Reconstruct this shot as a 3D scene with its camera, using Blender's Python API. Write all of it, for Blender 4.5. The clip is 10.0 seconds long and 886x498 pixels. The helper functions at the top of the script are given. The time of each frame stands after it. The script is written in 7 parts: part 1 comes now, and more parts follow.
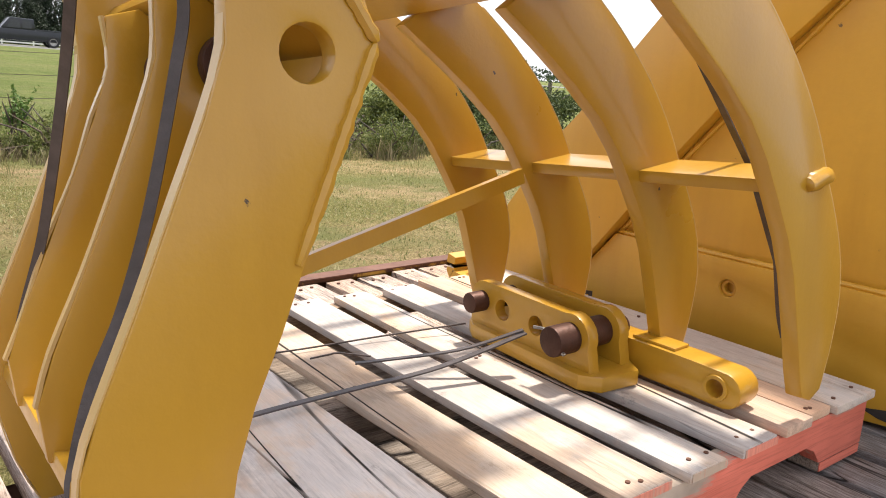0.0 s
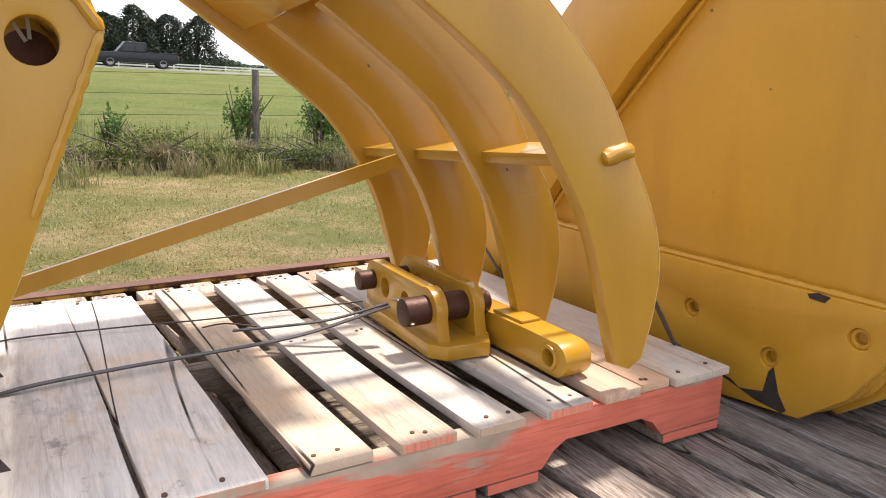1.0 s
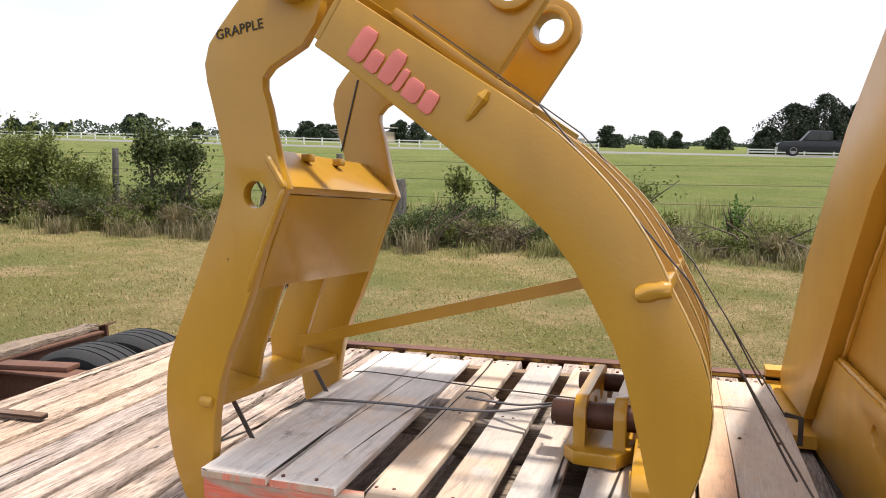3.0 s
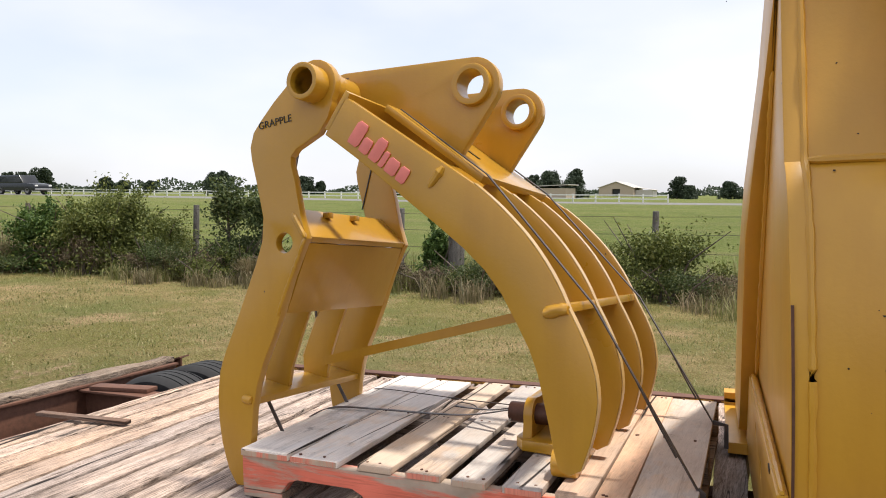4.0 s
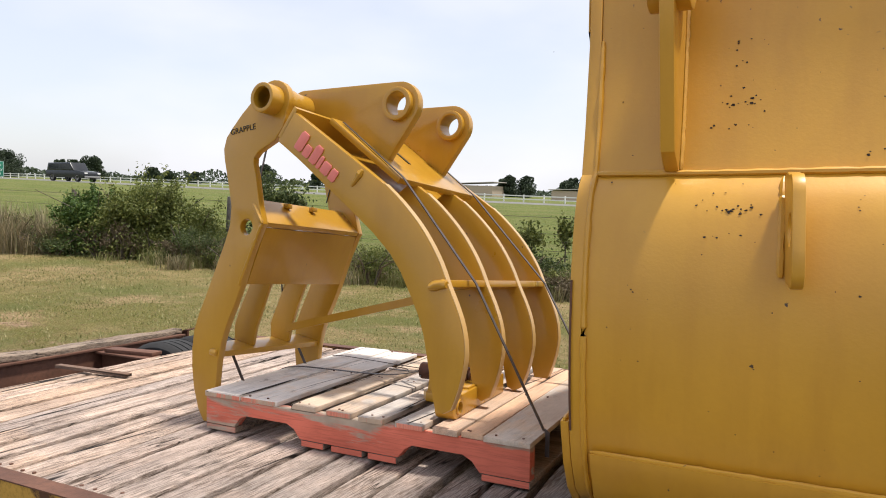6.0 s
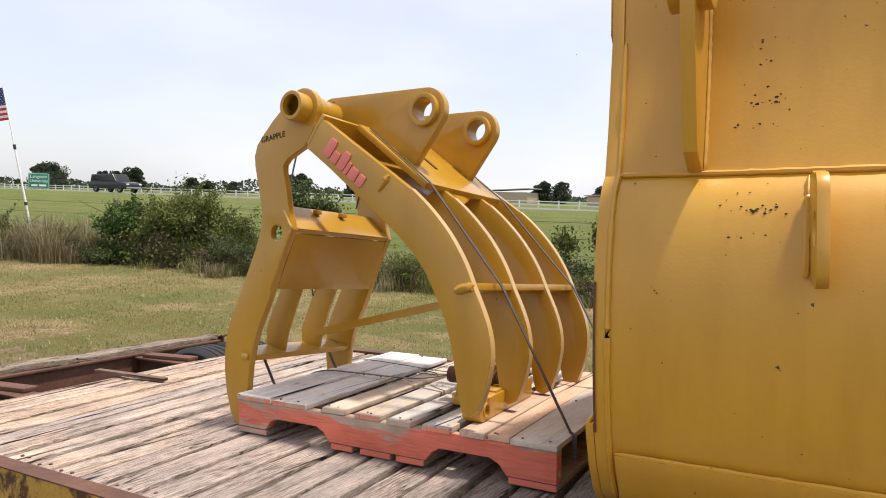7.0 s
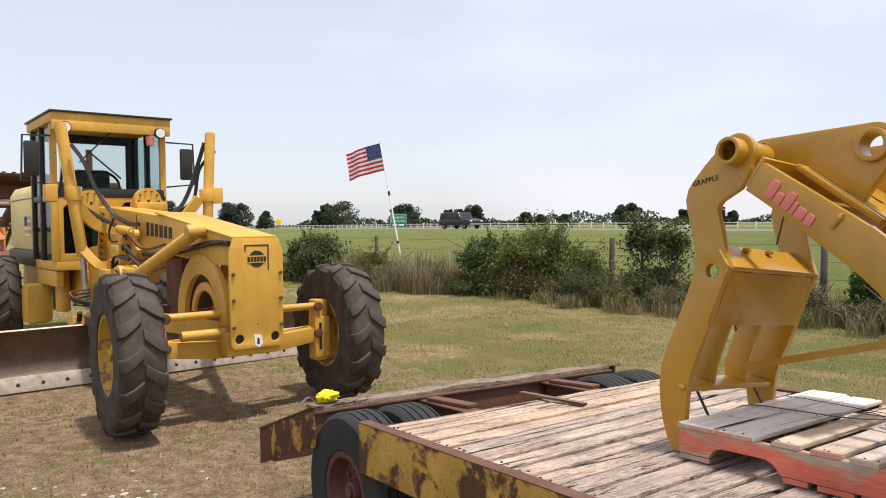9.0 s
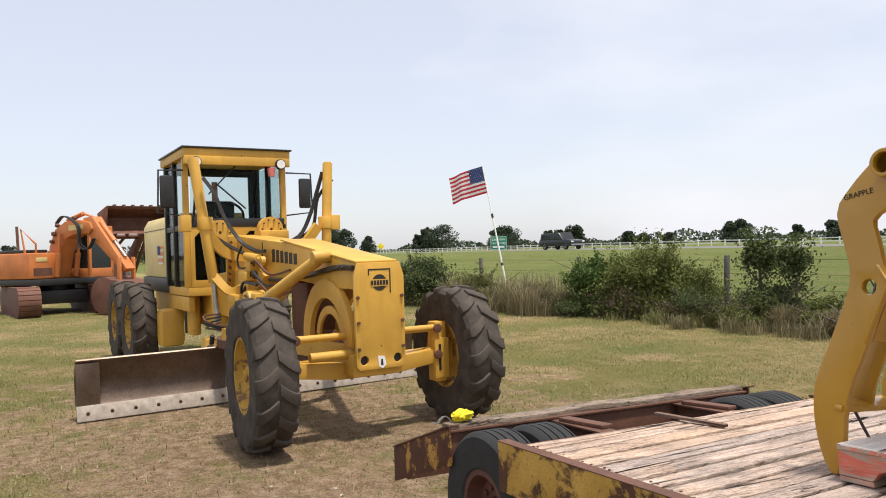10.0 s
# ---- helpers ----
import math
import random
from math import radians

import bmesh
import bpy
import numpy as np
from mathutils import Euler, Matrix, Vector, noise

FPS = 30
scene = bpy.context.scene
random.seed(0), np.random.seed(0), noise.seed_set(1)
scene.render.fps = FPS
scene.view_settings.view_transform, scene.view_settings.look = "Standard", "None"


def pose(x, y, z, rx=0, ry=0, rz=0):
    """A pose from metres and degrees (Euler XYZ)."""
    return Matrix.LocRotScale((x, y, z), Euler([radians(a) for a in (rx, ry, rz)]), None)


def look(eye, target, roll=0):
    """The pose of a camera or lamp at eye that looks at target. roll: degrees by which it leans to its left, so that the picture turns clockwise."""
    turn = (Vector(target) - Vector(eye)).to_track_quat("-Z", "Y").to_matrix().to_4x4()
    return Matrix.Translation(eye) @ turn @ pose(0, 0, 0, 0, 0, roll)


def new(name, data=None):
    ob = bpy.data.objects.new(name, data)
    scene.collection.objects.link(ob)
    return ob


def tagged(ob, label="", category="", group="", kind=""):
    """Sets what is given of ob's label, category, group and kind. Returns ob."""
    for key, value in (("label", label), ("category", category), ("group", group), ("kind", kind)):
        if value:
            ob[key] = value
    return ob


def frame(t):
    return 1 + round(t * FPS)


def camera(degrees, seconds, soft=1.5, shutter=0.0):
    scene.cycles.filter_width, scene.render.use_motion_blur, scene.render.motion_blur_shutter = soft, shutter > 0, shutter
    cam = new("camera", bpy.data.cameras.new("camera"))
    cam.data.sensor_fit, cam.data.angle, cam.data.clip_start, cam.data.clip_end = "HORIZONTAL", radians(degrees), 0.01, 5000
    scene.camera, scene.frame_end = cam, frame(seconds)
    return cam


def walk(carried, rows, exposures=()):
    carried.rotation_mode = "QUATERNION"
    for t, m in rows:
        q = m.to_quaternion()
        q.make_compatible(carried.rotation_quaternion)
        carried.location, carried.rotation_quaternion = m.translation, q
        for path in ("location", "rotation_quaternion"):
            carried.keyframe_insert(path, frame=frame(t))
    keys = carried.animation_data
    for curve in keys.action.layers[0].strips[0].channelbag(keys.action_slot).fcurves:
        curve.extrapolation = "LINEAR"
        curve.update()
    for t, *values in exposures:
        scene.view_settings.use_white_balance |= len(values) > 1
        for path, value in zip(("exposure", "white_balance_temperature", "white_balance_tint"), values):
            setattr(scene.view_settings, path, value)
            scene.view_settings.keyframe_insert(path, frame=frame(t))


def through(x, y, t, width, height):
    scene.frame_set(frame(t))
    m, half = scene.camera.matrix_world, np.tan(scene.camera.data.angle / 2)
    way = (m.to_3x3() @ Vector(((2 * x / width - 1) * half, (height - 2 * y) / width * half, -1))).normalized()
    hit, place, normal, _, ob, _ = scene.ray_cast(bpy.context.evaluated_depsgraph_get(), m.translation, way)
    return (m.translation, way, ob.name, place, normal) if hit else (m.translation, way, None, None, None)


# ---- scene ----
cam = camera(60.7, 10.0, 1.0)
PATH = [
    (0, (-0.277, -0.580, 1.554), (0.900, 0.972, 1.101), 4.7),
    (0.5, (-0.120, -0.815, 1.548), (1.018, 0.781, 1.152), 4.7),
    (1, (0.041, -0.928, 1.545), (1.007, 0.767, 1.104), 3.2),
    (1.5, (0.326, -0.890, 1.537), (1.062, 0.884, 0.979), 3.5),
    (2, (0.645, -0.914, 1.576), (0.602, 1.027, 1.095), 2.5),
    (2.5, (0.826, -1.014, 1.626), (0.229, 0.857, 1.244), 3.1),
    (3, (0.985, -1.263, 1.682), (0.315, 0.600, 1.398), 1.0),
    (3.2, (1.091, -1.349, 1.687), (0.379, 0.506, 1.461), 0.4),
    (4.3, (1.466, -1.8, 1.71), (0.587, -0.01, 1.566), 0.7),
    (4.5, (1.509, -1.918, 1.701), (0.618, -0.134, 1.56), 0.9),
    (5, (1.625, -2.025, 1.714), (0.733, -0.24, 1.569), 1.8),
    (5.5, (1.817, -1.95, 1.712), (0.919, -0.168, 1.564), 2.2),
    (5.7, (1.92, -1.921, 1.717), (0.999, -0.152, 1.56), 2.3),
    (6.8, (1.968, -1.919, 1.694), (0.984, -0.182, 1.572), 1.7),
    (7, (1.978, -1.919, 1.704), (0.955, -0.206, 1.569), 1.6),
    (7.5, (1.957, -1.927, 1.728), (0.845, -0.27, 1.591), 1.1),
    (8, (1.933, -1.939, 1.721), (0.692, -0.374, 1.603), 1.0),
    (8.5, (1.888, -2.084, 1.73), (0.456, -0.691, 1.629), 0.3),
    (9, (1.851, -2.366, 1.747), (0.206, -1.23, 1.684), -0.6),
    (9.5, (1.828, -2.542, 1.75), (0.049, -1.629, 1.739), -1.5),
    (10, (1.831, -2.555, 1.749), (0.052, -1.642, 1.75), -1.8),
]
walk(cam, [(t, look(eye, target, roll)) for t, eye, target, roll in PATH],
     ((0, 0.90), (1.2, 0.90), (2.0, 0.78), (3.0, 0.62), (4.3, 0.40), (8.0, 0.38), (9.0, 0.32), (10, 0.32)))

# ---- light ----
world = bpy.data.worlds.new("sky")
scene.world = world
world.use_nodes = True
wn, wl = world.node_tree.nodes, world.node_tree.links
wn.clear()
sky = wn.new("ShaderNodeTexSky")
sky.sky_type = "NISHITA"
sky.sun_disc = False
SUN_EL, SUN_AZ = radians(74), radians(70)      # azimuth clockwise from +y
sky.sun_elevation, sky.sun_rotation = SUN_EL, SUN_AZ
sky.air_density, sky.dust_density, sky.ozone_density = 1.0, 1.5, 1.5
tc = wn.new("ShaderNodeTexCoord")
mp = wn.new("ShaderNodeMapping")
mp.inputs["Scale"].default_value = (1.0, 1.0, 2.6)
mp.inputs["Location"].default_value = (1.2, 2.4, 0.7)
wl.new(tc.outputs["Generated"], mp.inputs["Vector"])
cn = wn.new("ShaderNodeTexNoise")
cn.inputs["Scale"].default_value, cn.inputs["Detail"].default_value, cn.inputs["Roughness"].default_value = 1.7, 5, 0.48
wl.new(mp.outputs["Vector"], cn.inputs["Vector"])
cr = wn.new("ShaderNodeValToRGB")
cr.color_ramp.elements[0].position, cr.color_ramp.elements[1].position = 0.33, 0.60
cr.color_ramp.elements[0].color, cr.color_ramp.elements[1].color = (0.58, 0.58, 0.58, 1), (0.98, 0.98, 0.98, 1)
# the cloud thins out towards one side
cs = wn.new("ShaderNodeVectorMath")
cs.operation = "DOT_PRODUCT"
cs.inputs[1].default_value = (-0.93, -0.37, 0.0)
wl.new(tc.outputs["Generated"], cs.inputs[0])
ct = wn.new("ShaderNodeMapRange")
for key, v in (("From Min", 0.45), ("From Max", 1.0), ("To Min", 0.0), ("To Max", 0.72)):
    ct.inputs[key].default_value = v
wl.new(cs.outputs["Value"], ct.inputs["Value"])
cu = wn.new("ShaderNodeMath")
cu.operation = "SUBTRACT"
wl.new(cn.outputs["Fac"], cu.inputs[0])
wl.new(ct.outputs["Result"], cu.inputs[1])
wl.new(cu.outputs[0], cr.inputs["Fac"])
cmix = wn.new("ShaderNodeMix")
cmix.data_type = "RGBA"
wl.new(cr.outputs["Color"], cmix.inputs["Factor"])
wl.new(sky.outputs["Color"], cmix.inputs["A"])
cmix.inputs["B"].default_value = (6.15, 6.15, 6.58, 1)
bg = wn.new("ShaderNodeBackground")
bg.inputs["Strength"].default_value = 0.13
wl.new(cmix.outputs["Result"], bg.inputs["Color"])
wo = wn.new("ShaderNodeOutputWorld")
wl.new(bg.outputs["Background"], wo.inputs["Surface"])
sun_data = bpy.data.lights.new("sun", "SUN")
sun_data.energy, sun_data.angle, sun_data.color = 3.9, radians(4), (1.0, 0.93, 0.83)
sun = new("sun", sun_data)
sun_from = Vector((math.sin(SUN_AZ) * math.cos(SUN_EL), math.cos(SUN_AZ) * math.cos(SUN_EL), math.sin(SUN_EL)))
sun.matrix_world = look(sun_from * 50, (0, 0, 0))

# ---- frames of reference ----
DECK = 0.85
TR = pose(0, 0, DECK, -1.0, -2.3, 0)            # the trailer stands tail down
GR = TR @ pose(0, 0, 0, -4.2, 0, -2.0)          # the grapple leans on its pallet


# ---- materials ----
class Nodes:
    """A material with short calls for its nodes."""

    def __init__(self, name):
        self.m = bpy.data.materials.new(name)
        self.m.use_nodes = True
        self.t = self.m.node_tree
        self.b = self.t.nodes["Principled BSDF"]
        self.tc = self.t.nodes.new("ShaderNodeTexCoord")

    def set(self, key, v):
        if isinstance(v, bpy.types.NodeSocket):
            self.t.links.new(v, self.b.inputs[key])
        else:
            self.b.inputs[key].default_value = v

    def vec(self, scale=(1, 1, 1), out="Object", rnd=False):
        n = self.t.nodes.new("ShaderNodeMapping")
        n.inputs["Scale"].default_value = scale
        self.t.links.new(self.tc.outputs[out], n.inputs["Vector"])
        if rnd:
            oi = self.t.nodes.new("ShaderNodeObjectInfo")
            k = self.t.nodes.new("ShaderNodeVectorMath")
            k.operation = "SCALE"
            k.inputs[0].default_value = (7.3, 5.1, 9.7)
            self.t.links.new(oi.outputs["Random"], k.inputs["Scale"])
            self.t.links.new(k.outputs["Vector"], n.inputs["Location"])
        return n.outputs["Vector"]

    def noise(self, scale, detail=4, rough=0.55, vec=None, out="Fac", dist=0.0):
        n = self.t.nodes.new("ShaderNodeTexNoise")
        n.inputs["Scale"].default_value, n.inputs["Detail"].default_value = scale, detail
        n.inputs["Roughness"].default_value, n.inputs["Distortion"].default_value = rough, dist
        self.t.links.new(vec if vec else self.tc.outputs["Object"], n.inputs["Vector"])
        return n.outputs[out]

    def voro(self, scale, vec=None, feature="F1"):
        n = self.t.nodes.new("ShaderNodeTexVoronoi")
        n.feature = feature
        n.inputs["Scale"].default_value = scale
        self.t.links.new(vec if vec else self.tc.outputs["Object"], n.inputs["Vector"])
        return n.outputs["Distance"]

    def ramp(self, v, *stops):
        n = self.t.nodes.new("ShaderNodeValToRGB")
        e = n.color_ramp.elements
        while len(e) < len(stops):
            e.new(0.5)
        for k, (p, c) in zip(e, stops):
            k.position = p
            k.color = (c, c, c, 1) if isinstance(c, (int, float)) else (*c, 1)
        self.t.links.new(v, n.inputs["Fac"])
        return n.outputs["Color"]

    def mix(self, f, a, b, how="MIX"):
        n = self.t.nodes.new("ShaderNodeMix")
        n.data_type, n.blend_type = "RGBA", how
        for key, v in (("Factor", f), ("A", a), ("B", b)):
            if isinstance(v, bpy.types.NodeSocket):
                self.t.links.new(v, n.inputs[key])
            elif key == "Factor":
                n.inputs[key].default_value = v
            else:
                n.inputs[key].default_value = (*v, 1) if len(v) == 3 else v
        return n.outputs["Result"]

    def math(self, op, a, b=0.0):
        n = self.t.nodes.new("ShaderNodeMath")
        n.operation = op
        for i, v in enumerate((a, b)):
            if isinstance(v, bpy.types.NodeSocket):
                self.t.links.new(v, n.inputs[i])
            else:
                n.inputs[i].default_value = v
        return n.outputs[0]

    def random(self, island=False):
        n = self.t.nodes.new("ShaderNodeNewGeometry" if island else "ShaderNodeObjectInfo")
        return n.outputs["Random Per Island" if island else "Random"]

    def bump(self, h, strength=0.3, dist=0.01):
        n = self.t.nodes.new("ShaderNodeBump")
        n.inputs["Strength"].default_value, n.inputs["Distance"].default_value = strength, dist
        self.t.links.new(h, n.inputs["Height"])
        self.t.links.new(n.outputs["Normal"], self.b.inputs["Normal"])


def paint(name, col, rough=0.4, chips=0.0, chip_scale=28, grime=0.25, spec=0.5, coat=0.0, sheen=0.13):
    """Sprayed machine paint with faint fading, runs, dust and dark chips."""
    n = Nodes(name)
    big = n.noise(1.7, 5)
    run = n.noise(1.0, 5, 0.6, n.vec((9, 9, 1.4)))
    fine = n.noise(60, 3)
    c = n.mix(n.ramp(big, (0.3, 0.0), (0.75, 1.0)), [k * (1 - grime * 0.45) for k in col], [min(1, k * 1.10) for k in col])
    c = n.mix(n.ramp(run, (0.45, 0.0), (0.72, 0.45)), c, [k * q for k, q in zip(col, (0.74, 0.66, 0.60))])
    c = n.mix(n.ramp(fine, (0.35, 0.0), (0.8, 0.16)), c, [k * 0.8 for k in col])
    if chips:
        wob = n.noise(70, 4, 0.65, out="Color")
        vv = n.t.nodes.new("ShaderNodeVectorMath")
        vv.operation = "MULTIPLY_ADD"
        n.t.links.new(wob, vv.inputs[0])
        vv.inputs[1].default_value = (0.022, 0.022, 0.022)
        n.t.links.new(n.vec((1, 1, 1)), vv.inputs[2])
        size = n.math("MULTIPLY", n.noise(11, 2), 0.22)
        spot = n.ramp(n.math("SUBTRACT", n.voro(chip_scale, vv.outputs[0]), size), (0.0, 1.0), (0.012, 0.0))
        where = n.ramp(n.noise(2.9, 3, 0.6), (1 - chips, 0.0), (1 - chips + 0.03, 1.0))
        c = n.mix(n.math("MULTIPLY", spot, where), c, (0.040, 0.022, 0.016))
        lone = n.ramp(n.math("SUBTRACT", n.voro(chip_scale * 0.28, vv.outputs[0]), n.math("MULTIPLY", size, 0.24)), (0.0, 1.0), (0.008, 0.0))
        c = n.mix(lone, c, (0.045, 0.024, 0.016))
    n.set("Base Color", c)
    n.set("Roughness", n.ramp(n.noise(5, 5), (0.3, rough - 0.07), (0.8, rough + 0.12)))
    n.set("Specular IOR Level", spec)
    if coat:
        n.set("Coat Weight", coat)
        n.set("Coat Roughness", sheen)
    n.bump(n.math("ADD", n.noise(130, 2), n.math("MULTIPLY", n.noise(14, 3), 0.8)), 0.10, 0.003)
    return n.m


def wood(name, pale, dark, axis=1, rot=0.5, scale=1.0, tint=None, grain=0.6, crack=0.8, blotch=0.3, grey_side=None, even=False):
    """Weathered sawn board, grain along one axis, each board by itself."""
    n = Nodes(name)

    def along(a, b):
        s = [a * scale] * 3
        s[axis] = b * scale
        return n.vec(s, rnd=True)

    wide = n.noise(1.5, 6, 0.6, along(3.6, 2.0) if even else along(9, 1.1), dist=0.8)
    fine = n.noise(1.6, 6, 0.75, along(110, 7.0), dist=0.4)
    hair = n.noise(1.6, 3, 0.7, along(260, 16))
    split = n.noise(1.0, 2, 0.4, along(6, 0.35), dist=0.15)
    where = n.noise(1.0, 3, 0.5, along(4, 1.3))
    patch = n.noise(1.4, 6, 0.65, along(4.5, 2.2))
    stain = n.noise(1.0, 6, 0.66, along(3.2, 2.0))
    c = n.mix(n.ramp(wide, (0.34, 0.0), (0.64, 1.0)), dark, pale)
    c = n.mix(n.ramp(patch, (0.45, 0.0), (0.55, rot)), c, tint or (0.30, 0.28, 0.26))
    c = n.mix(n.ramp(stain, (0.55, 0.0), (0.62, blotch)), c, [k * q for k, q in zip(pale, (0.95, 0.74, 0.54))])
    if even:
        c = n.mix(n.ramp(n.noise(1.0, 6, 0.7, along(5.5, 4.0)), (0.57, 0.0), (0.66, 0.5)), c, (0.30, 0.275, 0.26))
        c = n.mix(n.ramp(n.noise(1.0, 4, 0.6, along(6.5, 3.1)), (0.58, 0.0), (0.64, 0.45)), c, (0.62, 0.44, 0.30))
        c = n.mix(n.ramp(n.noise(1.0, 7, 0.75, along(14, 8.0)), (0.60, 0.0), (0.67, 0.6)), c, (0.17, 0.145, 0.13))
    streak = n.noise(1.0, 5, 0.7, along(38, 2.6), dist=0.5)
    c = n.mix(n.ramp(streak, (0.30, 0.72 if not even else 0.30), (0.50, 0.0)), c, [k * 0.42 for k in dark])
    c = n.mix(n.ramp(streak, (0.56, 0.0), (0.72, 0.45)), c, [min(1.0, k * 1.18) for k in pale])
    rnd = n.random()
    c = n.mix(n.ramp(rnd, (0.0, 0.26 if even else 0.62), (0.45, 0.0)), c, [k * q for k, q in zip(pale, (0.56, 0.60, 0.66))])
    c = n.mix(n.ramp(rnd, (0.55, 0.0), (1.0, 0.55)), c, [k * q for k, q in zip(pale, (1.0, 0.84, 0.66))])
    if grey_side:       # boards darker and greyer towards one side of the deck
        sep = n.t.nodes.new("ShaderNodeSeparateXYZ")
        n.t.links.new(n.tc.outputs["Object"], sep.inputs[0])
        k = n.math("ADD", n.math("SUBTRACT", sep.outputs["X"], n.math("MULTIPLY", sep.outputs["Y"], 0.55)), n.math("MULTIPLY", n.math("SUBTRACT", n.noise(2.6, 6, 0.65), 0.5), 1.9))
        worn = n.mix(n.ramp(fine, (0.34, 0.0), (0.62, 1.0)), (0.085, 0.078, 0.076), (0.26, 0.24, 0.23))
        c = n.mix(n.ramp(n.math("MULTIPLY", n.math("SUBTRACT", k, grey_side[0]), 1.0 / (grey_side[1] - grey_side[0])), (0.0, 0.0), (1.0, 0.92)), c, worn)
    dirt = n.math("MULTIPLY", n.ramp(fine, (0.40, 1.0), (0.54, 0.0)), n.ramp(n.noise(1.0, 5, 0.65, along(7, 2.5)), (0.40, 0.25), (0.58, 1.0)))
    c = n.mix(n.math("MULTIPLY", dirt, min(1.0, grain * 1.25)), c, [k * 0.26 for k in dark])
    c = n.mix(n.ramp(hair, (0.36, grain * 0.8), (0.50, 0.0)), c, [k * 0.28 for k in dark])
    line = n.math("ABSOLUTE", n.math("SUBTRACT", split, 0.5))
    line = n.math("MULTIPLY", n.ramp(line, (0.0035, 1.0), (0.0075, 0.0)) if even else n.ramp(line, (0.005, 1.0), (0.013, 0.0)), n.ramp(where, (0.45, 0.0), (0.50, crack)) if even else n.ramp(where, (0.50, 0.0), (0.56, crack)))
    check = n.math("ABSOLUTE", n.math("SUBTRACT", n.noise(1.0, 3, 0.5, along(17, 1.5), dist=0.3), 0.5))
    check = n.math("MULTIPLY", n.ramp(check, (0.006, 1.0), (0.016, 0.0)), n.ramp(n.noise(1.0, 3, 0.5, along(6, 3.2)), (0.53, 0.0), (0.60, crack * grain)))
    line = n.math("MAXIMUM", line, check)
    c = n.mix(line, c, (0.018, 0.014, 0.012))
    n.set("Base Color", c)
    n.set("Roughness", 0.88)
    n.set("Specular IOR Level", 0.2)
    h = n.math("SUBTRACT", n.math("ADD", n.math("MULTIPLY", fine, grain), n.math("MULTIPLY", hair, grain * 0.5)), line)
    n.bump(h, 0.7, 0.006)
    return n.m


def worn_paint(name, col, under, amount=0.5, axis=0, rough=0.8, scale=1.0, rubbed=None):
    """Paint flaking off wood or off rusting steel; rubbed: most at this height."""
    n = Nodes(name)
    s = [9 * scale, 9 * scale, 9 * scale]
    if axis is not None:
        s[axis] = 1.3 * scale
    v = n.vec(s, rnd=True)
    k = n.noise(1.3, 9, 0.68, v, dist=0.4)
    if rubbed:
        sep = n.t.nodes.new("ShaderNodeSeparateXYZ")
        n.t.links.new(n.tc.outputs["Object"], sep.inputs[0])
        k = n.math("SUBTRACT", k, n.math("MULTIPLY", n.ramp(n.math("SUBTRACT", sep.outputs["Z"], rubbed), (0.0, 0.0), (0.035, 1.0)), 0.16))
    fade = n.noise(4, 4)
    c = n.mix(n.ramp(fade, (0.3, 0.0), (0.75, 1.0)), [q * 0.8 for q in col], [min(1, q * 1.12 + 0.02) for q in col])
    c = n.mix(n.ramp(n.noise(1.6, 5, 0.7, n.vec((60, 60, 60) if axis is None else [4 if i == axis else 90 for i in range(3)])), (0.36, 0.45), (0.52, 0.0)), c, [q * 0.45 for q in col])
    u = n.mix(n.noise(14, 6), [q * 0.45 for q in under], [q * 1.25 for q in under])
    f = n.ramp(k, (amount - 0.04, 1.0), (amount + 0.03, 0.0))
    n.set("Base Color", n.mix(f, c, u))
    n.set("Roughness", rough)
    n.set("Specular IOR Level", 0.3)
    n.bump(n.math("ADD", k, n.math("MULTIPLY", n.noise(45, 5), 0.4)), 0.5, 0.004)
    return n.m


def rusty(name, col, col2, rough=0.75, metal=0.0):
    n = Nodes(name)
    a, b = n.noise(3, 7, 0.6), n.noise(40, 5, 0.65)
    c = n.mix(n.ramp(a, (0.3, 0.0), (0.7, 1.0)), col, col2)
    c = n.mix(n.ramp(b, (0.4, 0.0), (0.75, 0.5)), c, [k * 0.4 for k in col])
    n.set("Base Color", c)
    n.set("Roughness", rough)
    n.set("Metallic", metal)
    n.bump(b, 0.5, 0.003)
    return n.m


def plain(name, col, rough=0.6, metal=0.0, var=0.2, scale=12, bump=0.15, spec=0.5):
    n = Nodes(name)
    a = n.noise(scale, 6, 0.6)
    n.set("Base Color", n.mix(n.ramp(a, (0.3, 0.0), (0.72, 1.0)), [k * (1 - var) for k in col], [min(1, k * (1 + var * 0.5)) for k in col]))
    n.set("Roughness", rough)
    n.set("Metallic", metal)
    n.set("Specular IOR Level", spec)
    if bump:
        n.bump(n.noise(scale * 6, 4), bump, 0.003)
    return n.m


